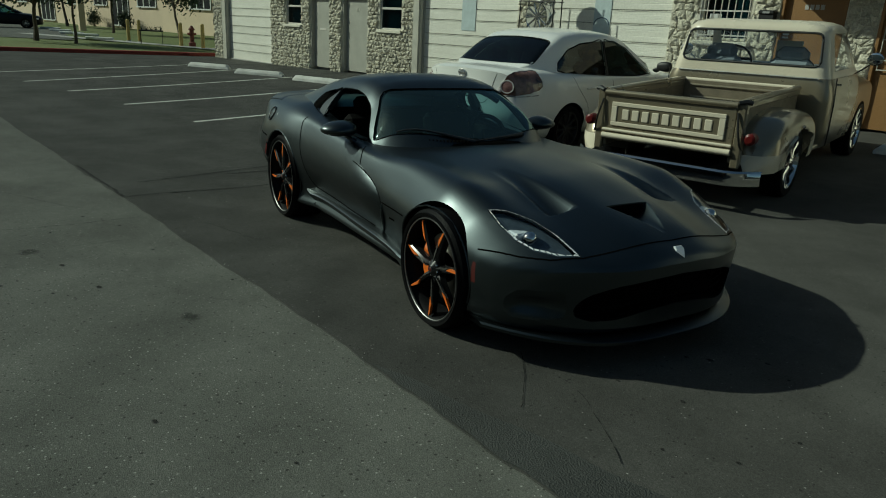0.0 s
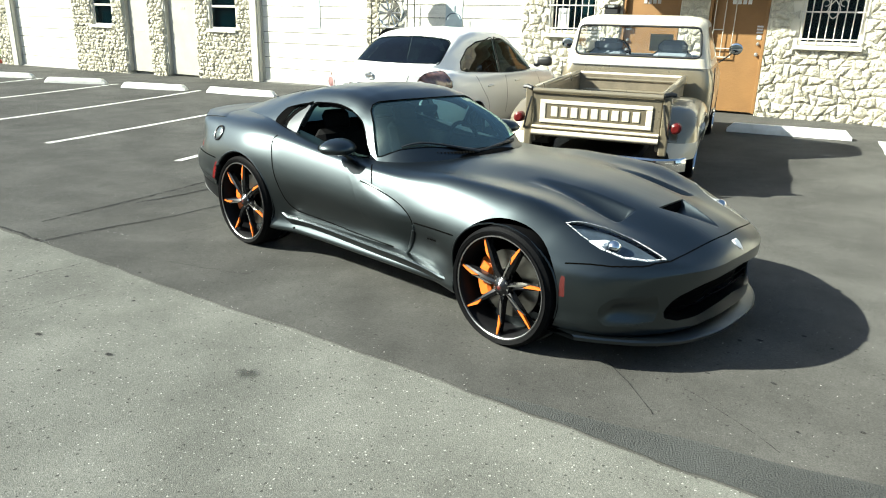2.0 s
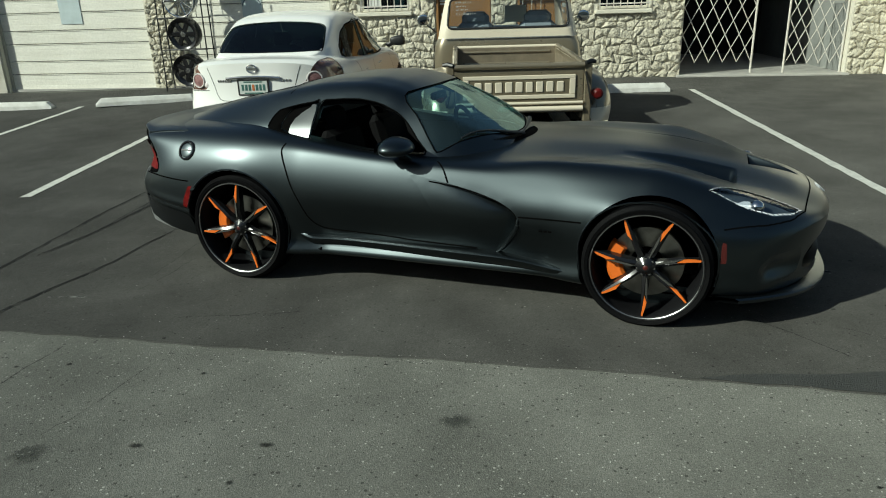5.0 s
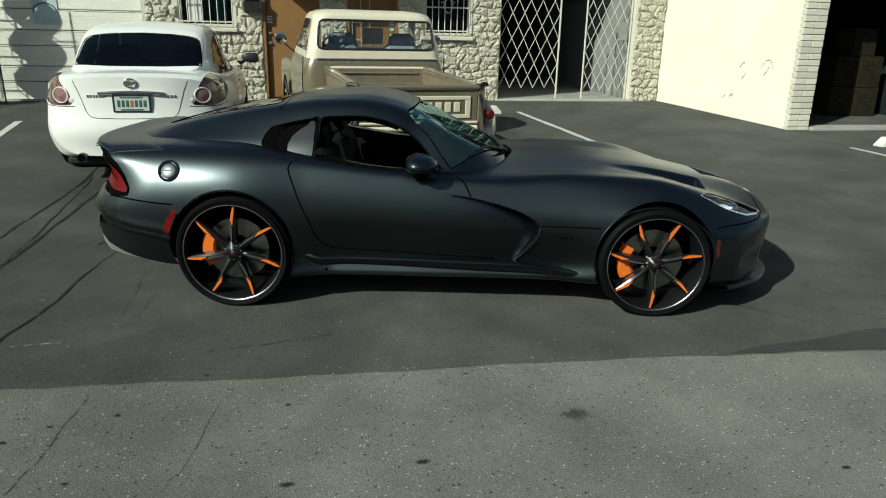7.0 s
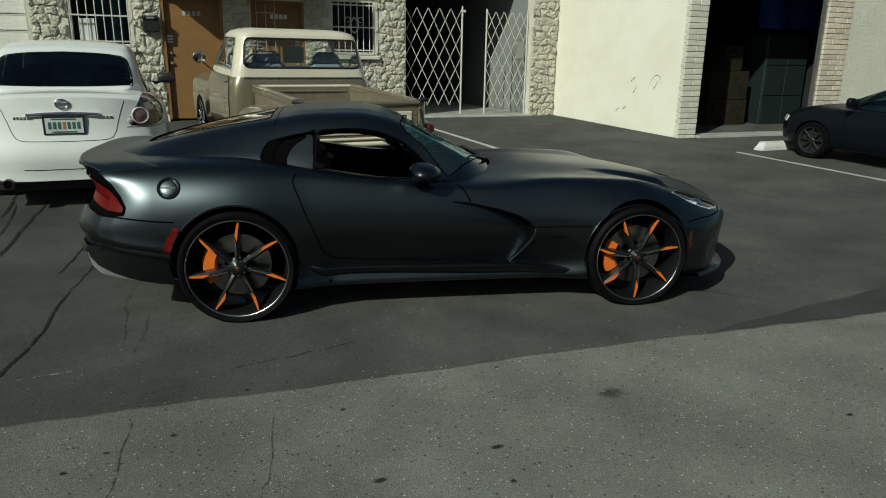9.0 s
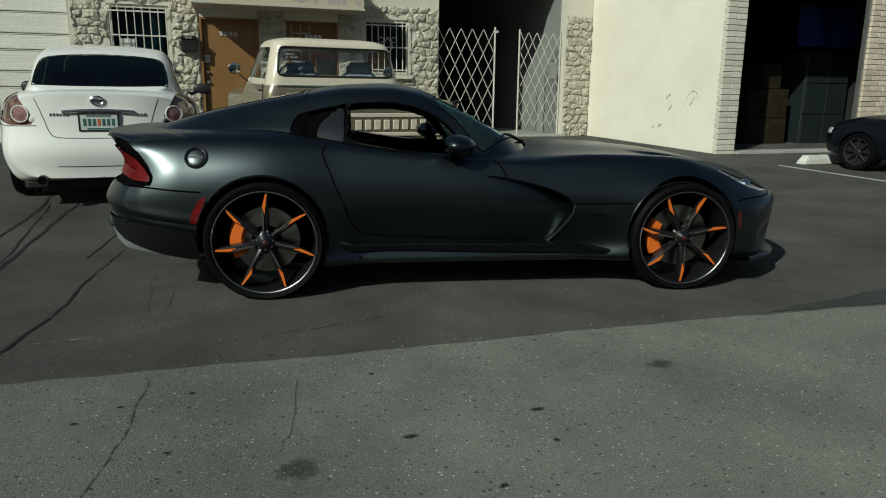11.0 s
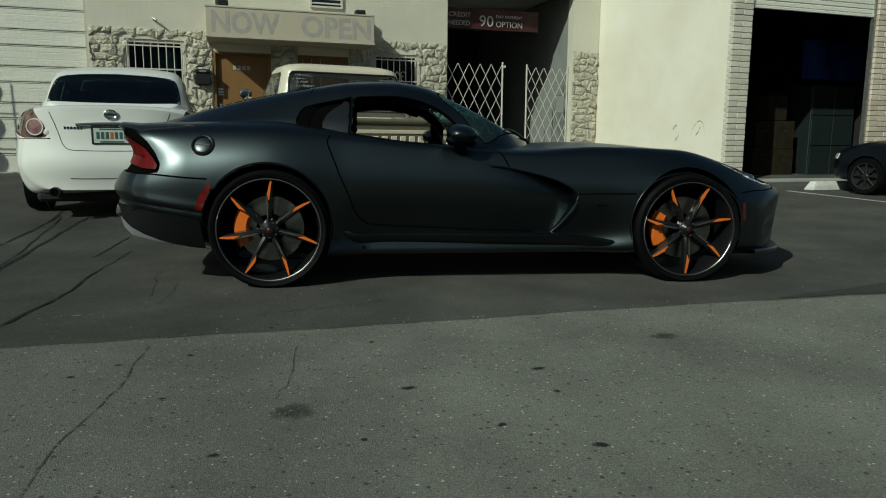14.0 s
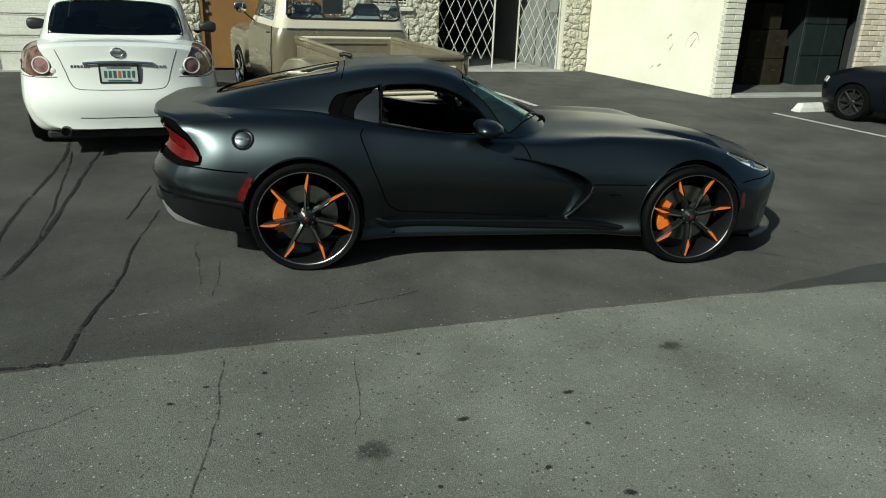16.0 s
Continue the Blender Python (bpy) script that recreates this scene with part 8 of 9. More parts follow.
# bay contents; carton and cabinet colours are blackened for the bay's shade
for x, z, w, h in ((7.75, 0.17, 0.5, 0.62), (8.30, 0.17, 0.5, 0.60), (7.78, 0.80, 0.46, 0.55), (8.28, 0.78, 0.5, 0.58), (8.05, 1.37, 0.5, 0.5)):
    cb = thing("carton", "brown carton stacked in the bay, blackened for its shade", "box", Matrix.Translation((x + w / 2 + 1.27, 7.15, z)), group="cartons in the bay")
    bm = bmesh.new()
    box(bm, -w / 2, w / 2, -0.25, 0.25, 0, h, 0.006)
    # carton brown taken down to near-black to hold the shade
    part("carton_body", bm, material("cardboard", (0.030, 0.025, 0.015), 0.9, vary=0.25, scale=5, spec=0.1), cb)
    bm = bmesh.new()
    box(bm, -0.05, 0.05, -0.257, -0.251, h * 0.6, h * 0.66, 0.002)
    part("hand_hole", bm, "dark", cb)
cbn = thing("tool_cabinet", "tall green metal cabinet in the bay, blackened for its shade", "cabinet", Matrix.Translation((11.05, 7.2, 0.17)))
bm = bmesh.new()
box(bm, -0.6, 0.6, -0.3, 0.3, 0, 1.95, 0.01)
# cabinet green taken down the same way, shade in the colour
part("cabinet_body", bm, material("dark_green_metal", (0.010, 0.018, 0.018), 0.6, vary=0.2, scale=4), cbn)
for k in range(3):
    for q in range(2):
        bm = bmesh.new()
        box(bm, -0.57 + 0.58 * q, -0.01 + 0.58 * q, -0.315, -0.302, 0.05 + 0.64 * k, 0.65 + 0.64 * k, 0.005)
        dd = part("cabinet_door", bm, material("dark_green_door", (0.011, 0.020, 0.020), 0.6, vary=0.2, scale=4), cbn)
tp = thing("tarpaulin", "dark blue tarpaulin hanging in the bay", "tarpaulin", Matrix.Translation((11.1, 7.05, 2.25)))
bm = bmesh.new()
sheet(bm, lambda x, z: (x, 0.05 * math.sin(5 * x) + 0.03 * math.sin(9 * x + 3 * z), z), [-0.8 + 0.08 * i for i in range(21)], [0, 0.2, 0.4, 0.6, 0.8])
solid(bm, 0.004)
part("cloth", bm, material("blue_tarpaulin", (0.012, 0.04, 0.22), 0.6, vary=0.2, scale=4), tp)

# wheel display rack
rk = thing("wheel_rack", "black wire display rack in front of the stone pier", "rack", Matrix.Translation((-6.5, 8.62, ground_z(-6.5, 8.62))))
for x in (-0.48, 0.48):
    for y in (-0.16, 0.16):
        bm = bmesh.new()
        tube(bm, [(x, y, 0.0), (x * 0.96, y * 0.8, 2.5)], 0.013, 6)
        part("upright", bm, "black_metal", rk)
for z in (0.06, 0.80, 1.40, 2.02):
    for y in (-0.15, 0.15):
        bm = bmesh.new()
        tube(bm, [(-0.5, y, z), (0.5, y, z)], 0.011, 6)
        part("rail", bm, "black_metal", rk)
    for x in (-0.2, 0.2):
        bm = bmesh.new()
        tube(bm, [(x, -0.15, z), (x, 0.15, z), (x, 0.17, z + 0.3)], 0.009, 6)
        part("support", bm, "black_metal", rk)
for z, mt, sp, lb in ((0.41, "gloss_black", 7, "glossy black alloy wheel on the display rack"), (1.10, "gloss_black", 6, "black alloy wheel with broad spokes on the display rack"), (1.72, "chrome", 10, "chrome alloy wheel on the display rack"), (2.34, "chrome", 9, "chrome alloy wheel on the top of the display rack")):
    wl = thing("display_wheel", lb, "wheel", Matrix.Translation((-6.5, 8.60, ground_z(-6.5, 8.62) + z)) @ Matrix.Rotation(radians(7), 4, "X"), group="wheels on the rack")
    bm = bmesh.new()
    dark = mt == "gloss_black"
    lathe(bm, [(0.30, 0.12), (0.31, -0.10), (0.30, -0.12), (0.285, -0.115), (0.235, -0.09), (0.215, -0.06), (0.22, 0.10)] if dark else [(0.30, 0.12), (0.31, -0.10), (0.30, -0.12), (0.285, -0.11), (0.27, 0.0), (0.26, 0.10)], 48)
    part("rim", bm, mt, wl, smooth=30)
    for i in range(sp):
        bm = bmesh.new()
        box(bm, 0.04, 0.285, -0.09, -0.05, -0.045 if dark else -0.02, 0.045 if dark else 0.02, 0.012 if dark else 0.008)
        part("spoke", bm, mt, wl, m=Matrix.Rotation(2 * math.pi * i / sp, 4, "Y"))
    bm = bmesh.new()
    lathe(bm, [(0.0, -0.10), (0.05, -0.098), (0.07, -0.07), (0.08, 0.0)], 20)
    part("hub_cap", bm, "machined", wl, smooth=30)

# faded blue notices on the garage doors
for x0, x1, z0, z1 in ((-9.62, -9.13, 1.56, 2.35), (-5.55, -5.13, 1.60, 2.45)):
    pn = thing("notice", "faded pale blue sheet taped to the garage door", "notice", Matrix.Translation((x0, WALL_Y + 0.147, z0)), group="notices on the doors")
    bm = bmesh.new()
    box(bm, 0, x1 - x0, 0.0, 0.006, 0, z1 - z0)
    part("sheet", bm, "blue", pn)
    if x0 > -6:
        bm = bmesh.new()
        tube(bm, [((x1 - x0) / 2 + 0.19 * math.cos(a), -0.004, 0.22 + 0.15 * math.sin(a)) for a in [math.pi * i / 14 for i in range(15)]], 0.010, 5)
        part("arc_mark", bm, "darkblue", pn)

# scuffs on the white wall
M["scuff"] = worn("wall_scuff", (0.26, 0.245, 0.215), False, 0.7, 26)
M["smudge"] = worn("wall_smudge", (0.50, 0.465, 0.38), False, 0.5, 22)
side_x = lambda y: 7.06 - (y - BAY_Y - 0.03) / (WALL_Y - BAY_Y) * 0.43
for pts, w in (([(6.26, 1.02), (6.20, 1.18), (6.10, 1.28), (6.0, 1.27), (5.94, 1.16), (5.92, 1.04)], 0.018), ([(6.14, 1.02), (6.07, 1.10), (6.02, 1.19)], 0.04), ([(6.74, 1.14), (6.68, 1.20), (6.63, 1.22)], 0.05), ([(6.66, 0.93), (6.60, 1.0), (6.57, 1.06)], 0.045), ([(6.92, 0.60), (6.86, 0.64), (6.82, 0.65)], 0.05), ([(7.1, 0.56), (7.05, 0.60), (7.02, 0.61)], 0.04)):
    bm = bmesh.new()
    line = catmull(pts, 5)
    rows = [[bm.verts.new((side_x(y) - 0.0035, y, z + q * w)) for q in (-0.5, 0.5)] for y, z in line]
    for A, B in zip(rows, rows[1:]):
        bm.faces.new((A[0], A[1], B[1], B[0]))
    tagged(part("scuff", bm, "scuff" if w < 0.03 else "smudge"), "grey scuff on the white wall", "stain", kind="structure")

# ---- parking stops ----
def parking_stop(p, q):
    p, q = Vector((*p, 0)), Vector((*q, 0))
    c = (p + q) / 2
    L = max(1.6, min(1.85, (q - p).length))
    a = math.degrees(math.atan2(q.y - p.y, q.x - p.x))
    ob = thing("parking_stop", "white painted concrete parking stop", "parking stop", Matrix.Translation((c.x, c.y, ground_z(c.x, c.y) + 0.006)) @ Matrix.Rotation(radians(a), 4, "Z"), group="parking stops")
    bm = bmesh.new()
    ends = []
    for x, k in ((-L / 2, 0.0), (-L / 2 + 0.09, 1.0), (L / 2 - 0.09, 1.0), (L / 2, 0.0)):
        h = 0.05 + 0.085 * k
        ends.append([bm.verts.new((x, y, z)) for y, z in ((-0.085, 0), (-0.08, h * 0.5), (-0.055, h), (0.055, h), (0.08, h * 0.5), (0.085, 0))])
    for A, B in zip(ends, ends[1:]):
        for j in range(5):
            bm.faces.new((A[j], A[j + 1], B[j + 1], B[j]))
    bm.faces.new(ends[0])
    bm.faces.new(ends[-1][::-1])
    bmesh.ops.recalc_face_normals(bm, faces=bm.faces)
    part("block", bm, "stop", ob)
    for x in (-L * 0.3, L * 0.3):
        bm = bmesh.new()
        lathe(bm, [(0.0, 0.138), (0.012, 0.138), (0.014, 0.134)], 10, axis="z")
        part("anchor_pin", bm, "black_metal", ob, m=Matrix.Translation((x, 0, 0)))


for p, q in (((-18.25, 5.85), (-16.95, 6.39)), ((-15.2, 5.9), (-13.95, 6.5)), ((-12.65, 6.17), (-11.0, 6.66)), ((-10.2, 6.57), (-8.27, 6.81)), ((-7.35, 6.67), (-5.76, 7.3)),
             ((-3.75, 7.3), (-2.15, 7.5)), ((0.9, 7.1), (2.6, 7.3)), ((7.5, 3.93), (9.2, 4.05))):
    parking_stop(p, q)

# ---- marks on the ground ----
def seam_patch():
    """The darker strip of fresh asphalt along the seam."""
    bm = bmesh.new()
    prev = None
    for i in range(60):
        x = 1.25 + 0.08 * i
        top = min(-1.60, -1.90 + 0.16 * max(0, x - 1.3) ** 0.8)
        row = [bm.verts.new((x, y, 0.0075)) for y in (seam_y(x) + 0.004, max(seam_y(x) + 0.005, top + 0.012 * math.sin(9 * x)))]
        if prev:
            bm.faces.new((prev[0], row[0], row[1], prev[1]))
        prev = row
    tagged(part("asphalt_patch", bm, "patch"), "strip of darker fresh asphalt along the seam", "pavement", kind="structure")


seam_patch()
CRACKS = [
    ("crack", [(-2.21, 0.69), (-2.29, 0.28), (-2.35, -0.02), (-2.40, -0.62), (-2.43, -0.84), (-2.53, -1.26), (-2.58, -1.72)], (0.012, 0.022)),
    ("crack", [(-2.29, 1.38), (-2.36, 0.96), (-2.44, 0.52)], (0.010, 0.014)),
    ("crack", [(-3.15, 3.49), (-3.10, 2.46), (-3.18, 1.29), (-3.22, 0.3), (-3.15, -0.66), (-3.1, -1.4)], (0.03, 0.02)),
    ("crack", [(-2.80, 2.89), (-2.88, 1.59), (-2.92, 0.63), (-3.0, -0.2), (-3.05, -0.53)], (0.026, 0.034)),
    ("crack", [(-3.06, 2.81), (-2.98, 1.14), (-2.97, 0.08)], (0.016, 0.012)),
    ("crack", [(-1.89, -1.86), (-1.94, -2.35), (-2.0, -2.63), (-2.04, -2.81), (-2.1, -3.4)], (0.007, 0.004)),
    ("crack", [(-2.40, -2.12), (-2.54, -2.21), (-2.71, -2.27), (-3.3, -2.5)], (0.004, 0.006)),
    ("crack", [(-1.29, -2.0), (-1.37, -2.43), (-1.44, -2.62)], (0.004, 0.003)),
    ("crack", [(-0.76, -1.33), (-1.11, -1.42), (-1.44, -1.47)], (0.006, 0.004)),
    ("crack", [(1.71, -1.20), (1.94, -1.44), (2.08, -1.62)], (0.004, 0.005)),
    ("crack", [(-2.58, -1.70), (-2.72, -1.70), (-2.9, -1.68), (-3.4, -1.67), (-4.2, -1.63)], (0.022, 0.03)),
    ("crack", [(-1.95, -0.05), (-1.97, -0.3), (-1.95, -0.62), (-1.97, -0.95)], (0.004, 0.003)),
    ("crack", [(-1.83, -0.5), (-1.86, -0.85), (-1.9, -1.1)], (0.003, 0.003)),
    ("crack", [(2.14, -1.29), (2.36, -1.43), (2.60, -1.63)], (0.003, 0.004)),
]
for nm, pts, w in CRACKS:
    strip(nm, "roadcrack" if pts[0][1] < -1.85 or pts[0] == (-1.29, -2.0) else "crack", [(x, y) for x, y in catmull(pts, 4)], w, 0.0085, "dark crack in the asphalt", "crack", 0.22)
strip("scrape", "scrape", [(-2.42, -1.25), (-2.3, -1.245), (-2.18, -1.235)], 0.016, 0.0085, "pale scrape on the asphalt", "scrape", 0.3)
SPOTS = [(-1.39, -2.75, 0.085), (-0.99, -2.65, 0.042), (-0.99, -2.06, 0.028), (-0.46, -2.59, 0.045), (-1.72, -2.04, 0.03), (-1.79, -2.51, 0.025), (0.27, -2.35, 0.07), (-0.80, -3.04, 0.03), (-0.59, -3.25, 0.04),
         (-1.38, -1.73, 0.02), (-2.12, -2.19, 0.03), (-1.97, -2.09, 0.025), (-1.63, -3.0, 0.03), (-1.22, -3.02, 0.02), (2.38, -0.46, 0.035), (2.59, -0.25, 0.025), (2.28, -0.53, 0.028), (2.68, -0.17, 0.03),
         (2.51, -0.98, 0.028), (2.65, -1.41, 0.02), (-0.13, -1.89, 0.02), (-0.51, -2.83, 0.03), (1.2, -2.9, 0.03), (1.8, -2.6, 0.022), (2.6, -2.9, 0.03), (-2.5, -3.2, 0.03), (0.9, -3.6, 0.025), (2.74, -0.35, 0.018), (2.86, -0.28, 0.016), (2.2, -1.05, 0.02), (3.0, -0.9, 0.022), (2.9, -1.25, 0.026)]
for x, y, r in SPOTS:
    bm = bmesh.new()
    zz = (0.0065 if y > seam_y(x) else 0.0006)
    n = 36
    ctr = bm.verts.new((x, y, zz))
    ph = [random.uniform(0, 6.28) for _ in range(4)]
    rr = [(1.35 if r >= 0.06 else 0.85) * r * (0.9 + 0.22 * math.sin(2 * a + ph[0]) + 0.16 * math.sin(3 * a + ph[1]) + 0.12 * math.sin(7 * a + ph[2]) + 0.10 * math.sin(11 * a + ph[3])) for a in [2 * math.pi * i / n for i in range(n)]]
    rim = [bm.verts.new((x + rr[i] * math.cos(2 * math.pi * i / n), y + 0.7 * rr[i] * math.sin(2 * math.pi * i / n), zz)) for i in range(n)]
    for i in range(n):
        bm.faces.new((ctr, rim[i], rim[(i + 1) % n]))
    tagged(part("oil_spot", bm, "faint" if r >= 0.06 else "stain"), "dark oil spot on the asphalt", "stain", kind="structure")
# pebbles and grit along the road edge
bm = bmesh.new()
for i in range(260):
    x = random.uniform(-3.5, 3.5)
    y = random.uniform(-3.6, 0.4) if i % 3 else seam_y(x) + random.uniform(-0.08, 0.08)
    s = random.uniform(0.0012, 0.0036)
    z = 0.005 if y > seam_y(x) else -0.001
    bmesh.ops.create_icosphere(bm, subdivisions=1, radius=s, matrix=Matrix.Translation((x, y, z + s * 0.3)) @ Matrix.Diagonal((random.uniform(0.8, 1.5), 1, 0.6, 1)))
tagged(part("grit", bm, "concrete"), "scattered grit and small stones on asphalt", "grit", kind="stuff")

# ---- far side: kerb, lawn, trees, posts, houses ----
def kerb_line():
    pts = [(-34, -16), (-27.5, -1), (-26.3, 2.1), (-25.1, 5.5), (-24.2, 8.4), (-24.0, 9.6), (-24.6, 24)]
    return catmull(pts, 5)


KL = kerb_line()
bm = bmesh.new()
prev = None
for i, (x, y) in enumerate(KL):
    row = [bm.verts.new((x + dx, y, z)) for dx, z in ((0.0, -0.02), (-0.02, 0.14), (-0.17, 0.15), (-0.2, -0.02))]
    if prev:
        for j in range(3):
            bm.faces.new((prev[j], prev[j + 1], row[j + 1], row[j]))
    prev = row
bmesh.ops.recalc_face_normals(bm, faces=bm.faces)
tagged(part("kerb", bm, "red_kerb"), "worn red painted kerb along the lawn", "kerb", kind="structure")
bm = bmesh.new()
prev = None
for x, y in KL:
    row = [bm.verts.new((x - 0.2 - d, y + d * 0.12, 0.12 + 0.02 * math.sin(d + y))) for d in (0, 1, 3, 6, 10, 18, 30, 60)]
    if prev:
        for j in range(7):
            bm.faces.new((prev[j], prev[j + 1], row[j + 1], row[j]))
    prev = row
bmesh.ops.recalc_face_normals(bm, faces=bm.faces)
tagged(part("lawn", bm, "grass", smooth=True), "patchy green lawn beside the car park", "lawn", kind="structure")
bm = bmesh.new()
slab_pts = [(-36, 3.2), (-33.5, 6.8), (-50, 10.6), (-90, 11.5), (-90, -4), (-45, -6)]
bm.faces.new([bm.verts.new((x, y, 0.155)) for x, y in slab_pts])
bmesh.ops.recalc_face_normals(bm, faces=bm.faces)
tagged(part("driveway", bm, "road"), "grey asphalt driveway behind the lawn", "pavement", kind="structure")
bm = bmesh.new()
for p, q in (((-33.5, 8.9), (-26.0, 11.2)),):
    d = Vector((q[0] - p[0], q[1] - p[1], 0)).normalized()
    s = Vector((-d.y, d.x, 0)) * 0.5
    P, Q = Vector((*p, 0.16)), Vector((*q, 0.16))
    bm.faces.new([bm.verts.new(v) for v in (P - s + Vector((-8, -2.4, 0)), Q - s, Q + s, P + s + Vector((-8, -2.4, 0)))])
bmesh.ops.recalc_face_normals(bm, faces=bm.faces)
tagged(part("footpath", bm, "concrete"), "pale concrete footpath across the lawn", "pavement", kind="structure")


def far_stop(x, y, a):
    ob = thing("parking_stop", "small white parking stop on the driveway", "parking stop", Matrix.Translation((x, y, 0.155)) @ Matrix.Rotation(radians(a), 4, "Z"), group="stops on the driveway")
    bm = bmesh.new()
    box(bm, -0.7, 0.7, -0.09, 0.09, 0, 0.14, 0.03)
    part("block", bm, "stop", ob)


for x, y in ((-51.2, 10.4), (-46.7, 9.8), (-42.0, 9.1), (-39.7, 9.2), (-34.6, 8.3)):
    far_stop(x, y, 46)


def tree(x, y, h, r, lean=0.0, seed=0, crown_z=2.6):
    rnd = random.Random(seed)
    t = thing("tree", "slim young street tree with dark green leaves", "tree", Matrix.Translation((x, y, 0.08)), group="trees on the lawn")
    bm = bmesh.new()
    top = Vector((lean, 0, crown_z + 0.6))
    tube(bm, [(0, 0, 0), (lean * 0.2, 0.02, 0.5), (lean * 0.5, -0.03, crown_z * 0.55), (lean * 0.85, 0.02, crown_z), tuple(top)], [r * 1.5, r * 1.1, r * 0.9, r * 0.75, r * 0.4], 8)
    limbs = []
    for i in range(7):
        a = rnd.uniform(0, 6.28)
        z0 = crown_z * rnd.uniform(0.75, 1.1)
        e = Vector((lean + math.cos(a) * rnd.uniform(0.7, 1.5), math.sin(a) * rnd.uniform(0.7, 1.5), z0 + rnd.uniform(0.5, 1.6)))
        s = Vector((lean * 0.85, 0, z0))
        tube(bm, [s, s.lerp(e, 0.5) + Vector((0, 0, 0.12)), e], [r * 0.5, r * 0.35, r * 0.15], 6)
        limbs.append(e)
    part("trunk", bm, "bark", t, smooth=True)
    bm = bmesh.new()
    for e in limbs * 2 + [top + Vector((0, 0, 0.8))]:
        for k in range(230):
            d = Vector((rnd.gauss(0, 0.55), rnd.gauss(0, 0.55), rnd.gauss(0, 0.38)))
            p = e + d
            n = Vector((rnd.uniform(-1, 1), rnd.uniform(-1, 1), rnd.uniform(-0.6, 1))).normalized()
            u = n.orthogonal().normalized() * rnd.uniform(0.07, 0.13)
            v = n.cross(u).normalized() * rnd.uniform(0.04, 0.07)
            bm.faces.new([bm.verts.new(q) for q in (p - u, p + v, p + u, p - v)])
    part("crown", bm, "leaf", t)


tree(-32.8, 5.0, 4, 0.09, 0.5, 1, 1.95)
tree(-30.8, 6.1, 4, 0.055, 0.05, 2, 2.2)
tree(-47.8, 13.4, 4, 0.07, 0.1, 3, 2.7)
tree(-41.4, 15.3, 4, 0.08, -0.9, 4, 2.4)
tree(-62.0, 14.5, 4, 0.10, -1.2, 5, 3.0)
tree(-66.0, 13.5, 4, 0.10, 0.4, 6, 3.0)

for x, y in ((-34.8, 9.8), (-33.7, 9.95), (-29.7, 10.4), (-27.9, 10.65)):
    b = thing("bollard", "weathered yellow bollard on the lawn", "bollard", Matrix.Translation((x, y, 0.10)), group="yellow bollards")
    bm = bmesh.new()
    lathe(bm, [(0.0, 1.12), (0.05, 1.11), (0.085, 1.06), (0.09, 0.0)], 16, axis="z")
    part("post", bm, "yellow", b, smooth=30)
    bm = bmesh.new()
    lathe(bm, [(0.14, 0.0), (0.14, 0.05), (0.09, 0.06)], 16, axis="z")
    part("footing", bm, "concrete", b, smooth=30)
hy = thing("fire_hydrant", "rusty red fire hydrant between yellow bollards", "hydrant", Matrix.Translation((-29.5, 10.85, 0.10)))
bm = bmesh.new()
lathe(bm, [(0.0, 1.0), (0.05, 0.99), (0.07, 0.93), (0.14, 0.86), (0.15, 0.80), (0.10, 0.78), (0.10, 0.25), (0.16, 0.22), (0.16, 0.0)], 18, axis="z")
part("barrel", bm, material("rusty_red", (0.16, 0.04, 0.026), 0.7, vary=0.2, scale=8), hy, smooth=30)
for s in (-1, 1):
    bm = bmesh.new()
    tube(bm, [(0, s * 0.08, 0.62), (0, s * 0.2, 0.62)], 0.055, 10)
    part("outlet", bm, material("rusty_red_cap", (0.25, 0.07, 0.045), 0.7), hy, smooth=30)
bs = thing("low_rack", "low black metal rack with plants on the lawn", "rack", Matrix.Translation((-31.2, 9.6, 0.10)) @ Matrix.Rotation(radians(69), 4, "Z") @ Matrix.Diagonal((0.6, 0.8, 1.05, 1)))
for x in (-0.8, 0.8):
    for y in (-0.25, 0.25):
        bm = bmesh.new()
        tube(bm, [(x, y, 0), (x, y, 0.62)], 0.025, 6)
        part("leg", bm, "black_metal", bs)
bm = bmesh.new()
box(bm, -0.9, 0.9, -0.3, 0.3, 0.60, 0.66, 0.01)
part("top", bm, "black_metal", bs)
for k in range(5):
    bm = bmesh.new()
    x = -0.7 + 0.35 * k
    for q in range(26):
        p = Vector((x + random.gauss(0, 0.07), random.gauss(0, 0.07), 0.68 + abs(random.gauss(0, 0.10))))
        bm.faces.new([bm.verts.new(p + Vector((random.uniform(-0.06, 0.06), random.uniform(-0.06, 0.06), random.uniform(-0.05, 0.05)))) for _ in range(3)])
    foliage = bm
    bm = bmesh.new()
    lathe(bm, [(0.0, 0.66), (0.06, 0.66), (0.07, 0.72), (0.0, 0.72)], 8, axis="z", m=Matrix.Translation((x, 0, 0)))
    tagged(part("foliage", foliage, "leaf", part("plant_pot", bm, "black_metal", bs)), kind="stuff")
pl = thing("gate_pole", "pale square pole on the lawn edge", "pole", Matrix.Translation((-50.7, 12.3, 0.12)))
bm = bmesh.new()
box(bm, -0.2, 0.2, -0.2, 0.2, 0, 4.2, 0.02)
part("post", bm, "farwall", pl)
# far house: a long cream wall with barred windows
hs = thing("house", "long cream house wall with dark barred windows", "house", Matrix.Translation((-46.0, 21.2, 0.0)) @ Matrix.Rotation(radians(180 + 6.5), 4, "Z"))
bm = bmesh.new()
box(bm, -8, 46, -8.0, 0.0, 0.0, 4.4)
part("wall", bm, "farwall", hs)
bm = bmesh.new()
